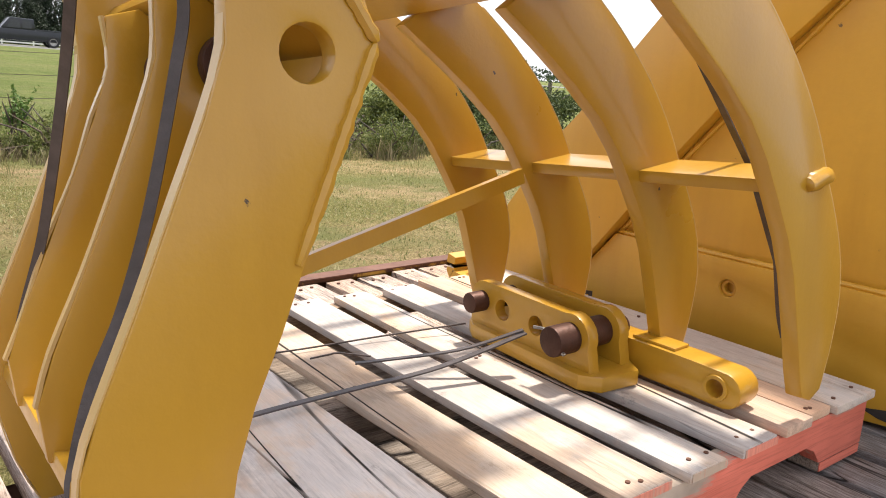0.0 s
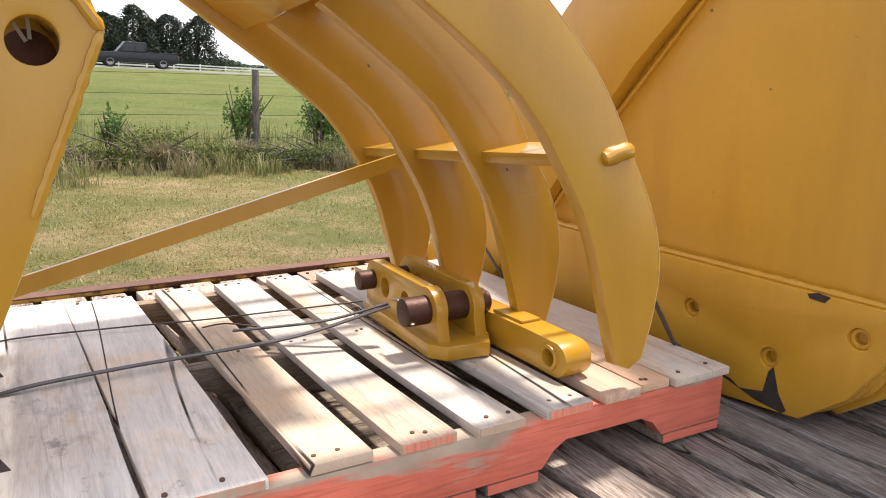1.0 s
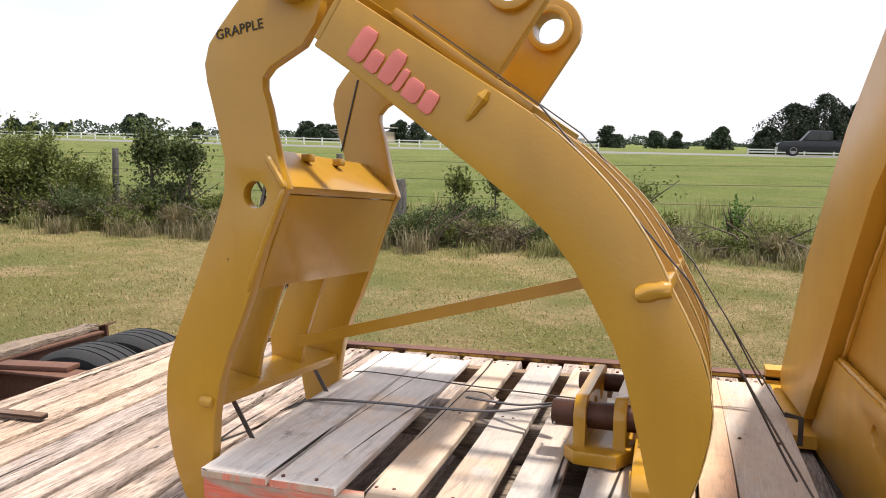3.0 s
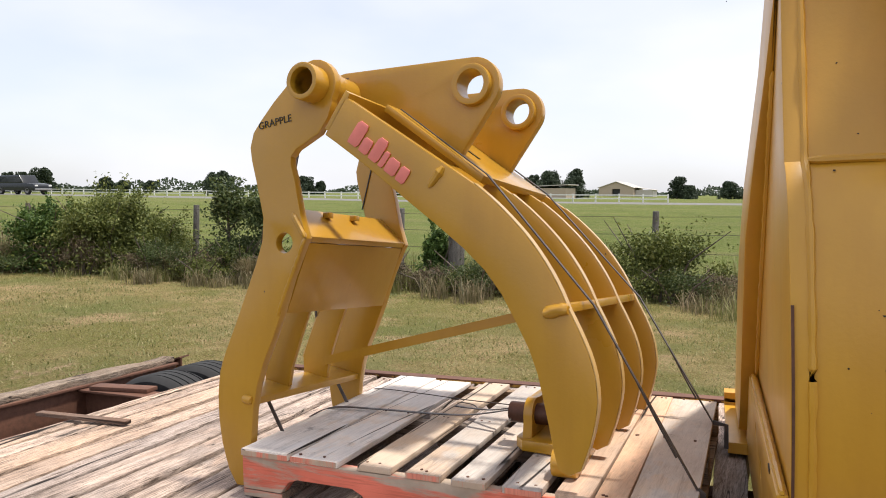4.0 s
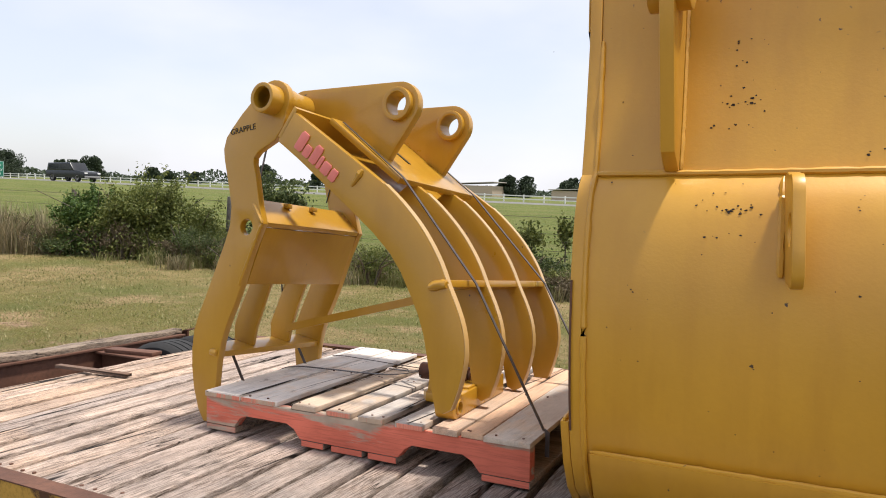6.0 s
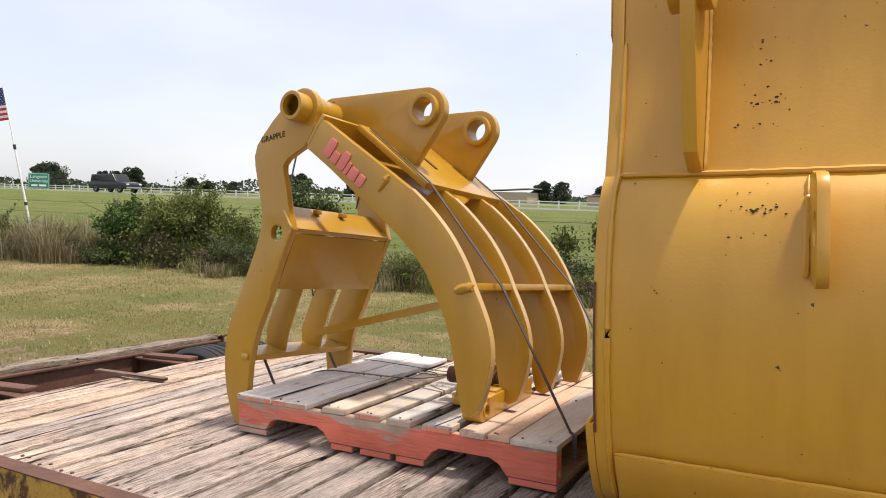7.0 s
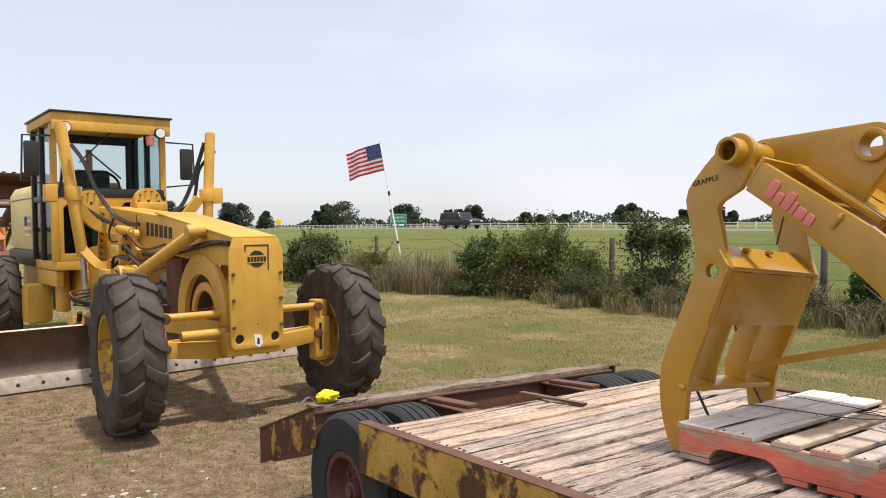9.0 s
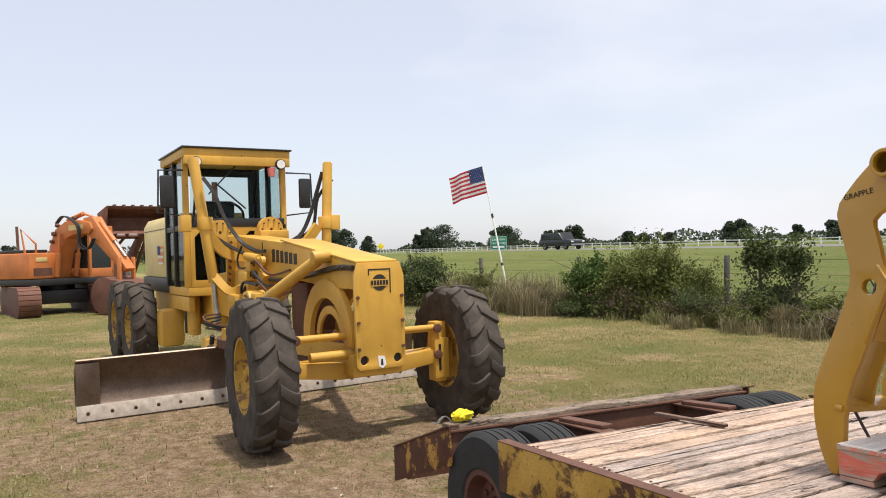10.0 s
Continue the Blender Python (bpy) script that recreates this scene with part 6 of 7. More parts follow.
def grader():
    M = Matrix.Translation((-5.0, 0.07, height(-5, 0))) @ Matrix.Rotation(radians(4), 4, "Z")
    t = thing("motor_grader", M, "yellow motor grader with worn lugged tyres parked on grass", "grader")
    Y = GRADER_Y
    # nose plate with bolts, tow holes and badge
    nose = [(-0.25, 0.70), (-0.22, 0.665), (0.22, 0.665), (0.25, 0.70), (0.255, 1.52), (0.215, 1.645), (-0.215, 1.645), (-0.255, 1.52)]
    n = part("nose_plate", plate(nose, 0.33, 0.365, [circle(-0.17, 0.755, 0.042, 18), circle(0.17, 0.755, 0.042, 18)], 0.006, "yz"), Y, t)
    for s in (-1, 1):
        for z in (0.86, 1.10, 1.33):
            part("nose_bolt", rod((0.365, s * 0.225, z), (0.385, s * 0.225, z), 0.016, None, 6), RUST, n)
        # black disc behind each tow hole stands in for its shade
        part("tow_pocket", rod((0.325, s * 0.17, 0.755), (0.332, s * 0.17, 0.755), 0.046, None, 16), BLACK, n)
    part("paint_scuff", plate([(-0.04, 0.79), (0.03, 0.78), (0.045, 0.70), (0.01, 0.67), (-0.03, 0.69)], 0.366, 0.368, (), 0, "yz"), WHITE, n)
    # flat black piece paints the shaded inside of the tow slot
    part("tow_slot", plate([(-0.012, 0.70), (0.014, 0.70), (0.010, 0.755), (-0.008, 0.755)], 0.3685, 0.3695, (), 0, "yz"), BLACK, n)
    part("badge_frame", join(box(0.3655, 0.368, -0.115, 0.115, 1.575, 1.587), box(0.3655, 0.368, 0.103, 0.115, 1.36, 1.574), box(0.3655, 0.368, -0.115, -0.103, 1.53, 1.574)), INK, n)
    part("badge_disc", plate(circle(0, 1.46, 0.075, 20), 0.3655, 0.368, (), 0, "yz"), INK, n)
    part("badge_gap", box(0.3685, 0.370, -0.09, 0.09, 1.425, 1.49), Y, n)
    for i in range(6):
        part("badge_mark", box(0.3705, 0.372, -0.088 + i * 0.03, -0.064 + i * 0.03, 1.436, 1.480), INK, n)
    # main frame
    frame_p = [(0.33, 1.40), (0.33, 1.640), (-1.5, 1.87), (-3.75, 2.03), (-4.1, 1.98), (-4.1, 1.40), (-3.5, 1.46), (-1.5, 1.47), (-0.2, 1.40)]
    f = part("main_frame", xz(frame_p, -0.20, 0.20, (), 0.012), Y, t)
    part("frame_cap", turned(box(-1.95, 0.10, -0.215, 0.215, 0.0, 0.02, 0.006), Matrix.Translation((0.22, 0, 1.655)) @ Matrix.Rotation(radians(7.2), 4, "Y")), Y, f)
    for i in range(6):
        part("side_mark", box(-2.05 + i * 0.145, -1.95 + i * 0.145, -0.2035, -0.2005, 1.66 - i * 0.006, 1.81 - i * 0.012), INK, f)
    part("frame_seam", box(-2.42, -2.40, -0.206, -0.201, 1.50, 1.90), BLACK, f)
    for y in (-0.20, 0.165):
        arch = circle(-0.42, 0.86, 0.63, 18, 0, 180) + circle(-0.42, 0.86, 0.44, 16, 180, 0)
        part("arch_plate", xz(arch, y - 0.02, y + 0.035, (), 0.006), Y, t)
        part("arch_rib", xz(circle(-0.42, 0.86, 0.36, 14, 10, 170) + circle(-0.42, 0.86, 0.28, 12, 170, 10), y + 0.02, y + 0.05, (), 0.004), Y, t)
    # front axle
    part("axle_beam", plate([(-0.78, 0.62), (-0.78, 0.76), (-0.3, 0.72), (0.3, 0.72), (0.78, 0.76), (0.78, 0.62), (0.3, 0.56), (-0.3, 0.56)], -0.10, 0.10, (), 0.01, "yz"), Y, t)
    part("lean_bar", rod((0.05, -0.76, 0.96), (0.05, 0.76, 0.96), 0.035, None, 12), Y, t)
    part("tie_rod", rod((-0.22, -0.72, 0.70), (-0.22, 0.72, 0.70), 0.028, None, 12), Y, t)
    part("steer_ram", join(rod((0.16, -0.62, 0.80), (0.16, -0.22, 0.80), 0.045, None, 12), rod((0.16, -0.25, 0.80), (0.16, -0.02, 0.80), 0.02, None, 10)), Y, t)
    part("axle_bracket", box(-0.14, 0.30, -0.26, 0.26, 0.60, 0.80, 0.015), Y, t)
    for s in (-1, 1):
        k = part("knuckle", join(box(-0.07, 0.10, s * 0.80 - 0.06, s * 0.80 + 0.06, 0.42, 1.02, 0.02), box(0.06, 0.13, s * 0.80 - 0.09, s * 0.80 + 0.07, 0.46, 0.86, 0.012), box(-0.05, 0.09, min(s * 0.66, s * 0.84), max(s * 0.66, s * 0.84), 0.62, 0.76, 0.01)), Y, t)
        for z in (0.70, 0.96):
            part("knuckle_pin", rod((0.12, s * 0.74, z), (0.15, s * 0.74, z), 0.045, None, 16, 0.004), RUST, k)
        # the knuckle's slot is only its shade, painted as a black strip
        part("knuckle_slot", box(0.131, 0.136, s * 0.80 - 0.05, s * 0.80 - 0.025, 0.54, 0.80), BLACK, k)
    for s in (-1, 1):
        w = new("wheel")
        w.parent = t
        w.matrix_local = pose(0, s * 1.03, 0.685, 0, 0, -4 if s < 0 else -2)
        wheel_parts(w, 0.685, 0.37, 0.335, TYRE, RIM_G, 15, s)
        for x in (-6.1, -7.6):
            w = new("wheel")
            w.parent = t
            w.matrix_local = pose(x, s * 1.05, 0.685, 0, 20, 0)
            wheel_parts(w, 0.685, 0.37, 0.335, TYRE, RIM_G, 15, s)
        part("tandem_case", box(-7.9, -5.8, s * 0.74 - 0.09, s * 0.74 + 0.09, 0.48, 0.90, 0.03), Y, t)
    # steering-head ram along the side of the frame
    part("side_ram", join(rod((-0.30, -0.30, 1.70), (-1.35, -0.50, 1.28), 0.062, None, 16, 0.008), rod((-1.30, -0.49, 1.30), (-1.75, -0.56, 1.12), 0.03, None, 12), rod((-0.32, -0.20, 1.72), (-0.32, -0.38, 1.70), 0.07, None, 14, 0.01)), Y, t)
    # drawbar, circle and blade
    part("drawbar", join(sweep([(0.0, 0.0, 0.74), (-1.7, -0.55, 0.82), (-2.3, -0.70, 0.82)], 0.12, 0.16), sweep([(0.0, 0.0, 0.74), (-1.7, 0.55, 0.82), (-2.3, 0.70, 0.82)], 0.12, 0.16)), Y, t)
    part("circle_ring", turned(lathe([(0.62, -0.05), (0.78, -0.05), (0.78, 0.05), (0.62, 0.05)], 40), Matrix.Translation((-2.35, 0, 0.72)) @ Matrix.Rotation(radians(90), 4, "X")), RUST, t)
    blade_c = circle(-2.30, 0.36, 0.40, 13, 133, 232)
    blade_o = circle(-2.30, 0.36, 0.425, 13, 232, 133)
    TURN_B = Matrix.Translation((-2.7, 0, 0)) @ Matrix.Rotation(radians(2.6), 4, "Z") @ Matrix.Translation((2.7, 0, 0))
    b = part("blade", turned(xz(blade_c + blade_o, -2.30, 2.05, (), 0.004), TURN_B), BLADE, t, "polished rust-brown steel mouldboard")
    part("end_bit", turned(box(-2.60, -2.575, -2.30, -2.06, 0.03, 0.62, 0.005), TURN_B), BLADE, b)
    part("cutting_edge", turned(turned(box(-0.012, 0.012, -2.31, 2.06, -0.085, 0.085, 0.003), Matrix.Translation((-2.515, 0, 0.085)) @ Matrix.Rotation(radians(-18), 4, "Y")), TURN_B), EDGE, b, "bolted pale worn steel edge")
    for i in range(18):
        y = -2.2 + i * 0.245
        part("edge_bolt", turned(rod((-2.51, y, 0.088), (-2.490, y, 0.082), 0.019, None, 8), TURN_B), RUST, b)
    part("blade_arm", box(-2.92, -2.68, -0.85, -0.72, 0.25, 0.75, 0.02), Y, t)
    part("blade_arm", box(-2.92, -2.68, 0.72, 0.85, 0.25, 0.75, 0.02), Y, t)
    # lift rams in their saddle arms
    for s, y0, y1 in ((-1, -0.86, -0.66), (1, 0.93, 0.84)):
        r = part("lift_ram", rod((-3.0, y0, 2.97), (-2.95, y1, 1.42), 0.066, None, 18, 0.008), Y, t)
        part("ram_rod", rod((-2.95, y1, 1.43), (-2.92, y1 * 0.96, 0.80), 0.033, None, 12), STEEL, r)
        part("ram_cap", rod((-3.0, y0, 2.96), (-3.0, y0, 2.985), 0.05, None, 14, 0.004), Y, r)
        part("ram_clamp", join(turned(ring(0, 0, -0.08, 0.08, 0.068, 0.095, 18), Matrix.Translation((-2.98, (y0 + y1) / 2 - s * 0.02, 2.16)) @ Matrix.Rotation(radians(90), 4, "X")), box(-3.06, -2.90, min(s * 0.92, s * 1.05), max(s * 0.92, s * 1.05), 2.06, 2.26, 0.01)), Y, r)
        part("lift_arm", sweep([(-3.05, s * 0.20, 1.72), (-3.05, s * 0.50, 1.80), (-2.98, s * 0.76, 2.12)], 0.12, 0.10, (1, 0, 0), 5), Y, t)
        part("lower_arm", sweep([(-2.7, s * 0.20, 1.45), (-2.8, s * 0.48, 1.30), (-2.95, s * 0.66, 1.50)], 0.10, 0.10, (1, 0, 0), 5), Y, t)
        part("hose", sweep([(-3.02, y0 + 0.07, 2.75), (-3.06, y0 * 0.86, 2.5), (-3.1, y0 * 0.78, 2.1), (-3.1, s * 0.45, 1.9), (-2.6, s * 0.28, 1.72)], 0.035, 0.035, (1, 0, 0), 6), BLACK, t)
    for i, (y, z) in enumerate(((-0.30, 1.62), (-0.34, 1.50), (-0.28, 1.38), (-0.42, 1.22))):
        part("valve_block", box(-2.55 - 0.1 * i, -2.30 - 0.08 * i, y - 0.10, y + 0.07, z - 0.06, z + 0.05, 0.015), Y, t)
        part("hose", sweep([(-2.3, y - 0.05, z), (-2.0, y - 0.12, z + 0.06), (-1.7, y - 0.05, z - 0.10), (-1.4, -0.22, z - 0.05)], 0.022, 0.022, (0, 0, 1), 6), BLACK if i % 2 else RUST, t)
    part("gear_housing", join(turned(lathe([(0.02, -0.06), (0.17, -0.06), (0.17, 0.06), (0.02, 0.06)], 20), Matrix.Translation((-3.55, 0.28, 2.10)) @ Matrix.Rotation(radians(90), 4, "Z")), box(-3.7, -3.4, 0.1, 0.5, 1.95, 2.08, 0.02)), Y, t)
    part("gear_housing", turned(lathe([(0.02, -0.06), (0.17, -0.06), (0.17, 0.06), (0.02, 0.06)], 20), Matrix.Translation((-3.55, -0.42, 2.06)) @ Matrix.Rotation(radians(90), 4, "Z")), Y, t)
    # cab
    x0, x1, w, z0, z1 = -4.15, -5.45, 0.70, 1.25, 3.12
    part("cab_floor", box(x1, x0, -w, w, 1.20, 1.32, 0.01), Y, t)
    roof = part("cab_roof", join(box(x1 - 0.12, x0 + 0.16, -w - 0.06, w + 0.06, 3.12, 3.25, 0.025), box(x0 + 0.10, x0 + 0.17, -w - 0.05, w + 0.05, 3.02, 3.14, 0.01)), Y, t)
    part("roof_rim", box(x1 - 0.14, x0 + 0.19, -w - 0.08, w + 0.08, 3.245, 3.27, 0.008), BLACK, roof)
    for s in (-1, 1):
        part("work_lamp", join(rod((x0 + 0.16, s * 0.60, 3.05), (x0 + 0.22, s * 0.60, 3.05), 0.075, None, 16, 0.008)), BLACK, roof)
        part("lamp_lens", rod((x0 + 0.221, s * 0.60, 3.05), (x0 + 0.228, s * 0.60, 3.05), 0.062, None, 16), WHITE, roof)
        for x in (x0 - 0.04, -4.85, x1 + 0.04):
            part("cab_post", box(x - 0.04, x + 0.04, s * w - 0.04, s * w + 0.04, 1.32, 3.12, 0.012), BLACK if x != x0 - 0.04 else Y, t)
        part("side_sill", box(x1, x0, s * w - 0.03, s * w + 0.03, 2.12, 2.20, 0.008), BLACK, t)
        for a, b in ((x0 - 0.09, -4.80), (-4.90, x1 + 0.09)):
            for lo, hi in ((1.36, 2.11), (2.21, 3.08)):
                g = part("pane", box(min(a, b), max(a, b), s * w - 0.008, s * w + 0.008, lo, hi), GLASS, t)
                g.visible_shadow = False
        m = part("mirror", box(x0 + 0.10, x0 + 0.16, s * 0.98 - 0.09, s * 0.98 + 0.09, 2.42, 2.86, 0.03), BLACK, t)
        part("mirror_arm", join(sweep([(x0, s * 0.74, 2.95), (x0 + 0.12, s * 1.08, 2.93), (x0 + 0.12, s * 1.10, 2.36), (x0, s * 0.74, 2.32)], 0.022, 0.022, (1, 0, 0), 0)), BLACK, m)
    part("front_sill", box(x0 - 0.05, x0 + 0.01, -w, w, 2.16, 2.28, 0.01), BLACK, t)
    part("front_panel", plate([(-0.66, 1.32), (0.66, 1.32), (0.66, 2.16), (-0.66, 2.16)], x0 - 0.04, x0, [[(-0.60, 1.42), (-0.60, 2.02), (-0.52, 2.10), (-0.22, 2.10), (-0.14, 2.02), (-0.14, 1.42)], [(0.10, 1.70), (0.10, 2.02), (0.18, 2.10), (0.54, 2.10), (0.60, 2.02), (0.60, 1.70)]], 0.004, "yz"), Y, t)
    for lo, hi, a, b in ((2.28, 3.10, -0.64, 0.64), (1.40, 2.12, -0.62, -0.12), (1.66, 2.12, 0.08, 0.62)):
        g = part("pane", box(x0 - 0.03, x0 - 0.018, a, b, lo, hi), GLASS, t)
        g.visible_shadow = False
    part("wiper", join(rod((x0 + 0.02, 0.02, 3.06), (x0 + 0.03, -0.40, 2.62), 0.010, None, 6), rod((x0 + 0.03, -0.30, 2.78), (x0 + 0.03, 0.12, 2.42), 0.012, None, 6)), BLACK, t)
    part("rear_wall", plate([(-0.66, 1.32), (0.66, 1.32), (0.66, 3.12), (-0.66, 3.12)], x1, x1 + 0.04, [[(-0.56, 2.25), (-0.56, 3.0), (0.56, 3.0), (0.56, 2.25)]], 0.004, "yz"), BLACK, t)
    part("driver_seat", join(box(-5.15, -4.70, -0.25, 0.25, 1.75, 1.92, 0.05), box(-5.25, -5.10, -0.25, 0.25, 1.85, 2.60, 0.06)), BLACK, t)
    part("console", join(box(-4.50, -4.28, -0.18, 0.18, 1.32, 2.30, 0.03), turned(lathe([(0.19, -0.014), (0.215, -0.014), (0.215, 0.014), (0.19, 0.014)], 22), Matrix.Translation((-4.52, 0, 2.36)) @ Matrix.Rotation(radians(60), 4, "Y") @ Matrix.Rotation(radians(90), 4, "X"))), BLACK, t)
    part("beacon", rod((x0 + 0.14, 0.48, 2.88), (x0 + 0.14, 0.48, 3.0), 0.05, 0.06, 12), PINK, t)
    # engine hood behind the cab
    hood = part("engine_hood", plate([(-0.55, 1.42), (-0.56, 2.30), (-0.48, 2.44), (0.48, 2.44), (0.56, 2.30), (0.55, 1.42)], -8.30, -5.50, (), 0.03, "yz"), CREAM, t, "faded cream-yellow hood")
    part("hood_line", box(-8.2, -5.6, -0.566, -0.562, 2.22, 2.235), BLACK, hood)
    for i in range(6):
        part("decal_bar", box(-7.0, -6.55, -0.568, -0.564, 1.64 + i * 0.055, 1.67 + i * 0.055), PINK if i % 2 else WHITE, hood)
    part("decal_blue", box(-7.0, -6.80, -0.572, -0.5685, 1.80, 1.95), FLAG_B, hood)
    part("hood_base", box(-8.25, -5.5, -0.60, 0.60, 1.18, 1.42, 0.02), BLACK, t)
    part("rear_frame", box(-8.2, -4.1, -0.40, 0.40, 0.75, 1.20, 0.02), Y, t)
    part("side_tank", box(-5.50, -5.12, -0.90, -0.55, 0.42, 0.98, 0.08), Y, t)
    part("cab_skirt", box(-5.40, -4.22, -0.69, -0.60, 0.98, 1.19, 0.02), Y, t)
    for i, x in enumerate((-4.95, -4.78, -4.60)):
        part("air_bottle", rod((x, -0.52, 0.62), (x, -0.52, 1.18), 0.075, None, 12, 0.02), Y if i else BLACK, t)
    part("exhaust", rod((-6.3, 0.25, 2.44), (-6.3, 0.25, 3.0), 0.05, None, 12), RUST, t)
    # goose neck under the frame, with a drilled flange and its bolts
    neck = [(-4.15, 1.50), (-2.45, 1.62), (-2.05, 1.50), (-2.30, 1.36), (-2.95, 1.20), (-3.55, 0.92), (-4.15, 0.92)]
    g = part("goose_neck", xz(neck, -0.30, 0.30, (), 0.02), Y, t)
    part("flange", turned(box(-0.02, 0.02, -0.40, -0.28, -0.30, 0.42, 0.006), Matrix.Translation((-3.30, 0, 1.60)) @ Matrix.Rotation(radians(14), 4, "Y")), Y, g)
    for i in range(8):
        part("flange_bolt", rod((-3.335 + 0.0205 * i, -0.37, 1.36 + 0.082 * i), (-3.29 + 0.0205 * i, -0.37, 1.345 + 0.082 * i), 0.016, None, 6), RUST, g)
    for x, z in ((-2.75, 1.47), (-2.35, 1.50), (-2.95, 1.30)):
        part("port", join(rod((x, -0.30, z), (x, -0.335, z), 0.045, None, 12, 0.006), rod((x, -0.33, z), (x, -0.35, z), 0.026, None, 6)), RUST, g)
    part("swing_ram", join(rod((-2.55, -0.36, 1.74), (-2.16, -0.33, 1.70), 0.052, None, 14, 0.008), rod((-2.17, -0.33, 1.70), (-2.02, -0.32, 1.68), 0.030, None, 10), rod((-2.03, -0.30, 1.68), (-2.03, -0.35, 1.68), 0.05, None, 10)), Y, t)
    part("gear_case", box(-1.55, -1.05, -0.17, 0.17, 0.90, 1.44, 0.04), RUST, t)
    part("gear_case", join(box(-2.25, -1.75, -0.52, -0.24, 1.12, 1.32, 0.04), rod((-2.0, -0.54, 1.22), (-2.0, -0.30, 1.22), 0.12, None, 16, 0.01)), Y, t)
    # pressure hoses
    runs = (([(-2.86, -0.78, 2.72), (-2.80, -0.66, 2.52), (-2.74, -0.55, 2.20), (-2.62, -0.40, 1.92), (-2.35, -0.30, 1.80), (-2.10, -0.27, 1.79)], 0.038),
            ([(-2.60, -0.40, 1.86), (-2.72, -0.42, 1.72), (-2.66, -0.42, 1.60), (-2.45, -0.39, 1.60), (-2.28, -0.38, 1.66)], 0.020),
            ([(-2.05, -0.24, 1.46), (-1.40, -0.27, 1.46), (-0.70, -0.25, 1.53), (-0.10, -0.23, 1.60), (0.28, -0.225, 1.60)], 0.040),
            ([(-3.06, -0.90, 2.10), (-3.12, -0.84, 2.30), (-3.10, -0.82, 2.60), (-3.02, -0.85, 2.80)], 0.028),
            ([(-2.60, -0.34, 1.40), (-2.45, -0.46, 1.30), (-2.30, -0.48, 1.42), (-2.02, -0.40, 1.40)], 0.028),
            ([(-3.02, 0.86, 2.85), (-3.06, 0.80, 2.62), (-3.08, 0.70, 2.30), (-3.06, 0.55, 2.02), (-2.9, 0.30, 1.90)], 0.042))
    for pts, d in runs:
        part("hose", sweep(pts, d, d, (1, 0, 0.01), 6), BLACK, t)
    for i in range(4):          # coiled hoses at the foot of the ram
        a = i * 0.9
        part("hose", sweep([(-2.90, -0.60, 0.92 + 0.035 * i), (-2.80 + 0.05 * math.cos(a), -0.82, 0.88 + 0.045 * i), (-2.66, -0.72 - 0.03 * i, 0.86 + 0.03 * i), (-2.60, -0.52, 0.80 + 0.02 * i), (-2.3, -0.45, 0.86)], 0.018, 0.018, (0, 0, 1), 6), BLACK if i % 3 else RUST, t)
    for y, z in ((-0.62, 0.72), (-0.80, 0.66)):
        part("tilt_ram", join(rod((-2.62, y, z), (-2.85, y - 0.02, z - 0.40), 0.05, None, 12, 0.006), rod((-2.60, y, z + 0.04), (-2.55, y, z + 0.14), 0.028, None, 10)), Y if y > -0.7 else BLACK, t)
    for y, z in ((0.28, 2.10), (-0.42, 2.06)):
        for i in range(10):
            a = i * 0.628
            part("housing_bolt", rod((-3.49, y + 0.13 * math.cos(a), z + 0.13 * math.sin(a)), (-3.46, y + 0.13 * math.cos(a), z + 0.13 * math.sin(a)), 0.011, None, 6), RUST, t)


grader()


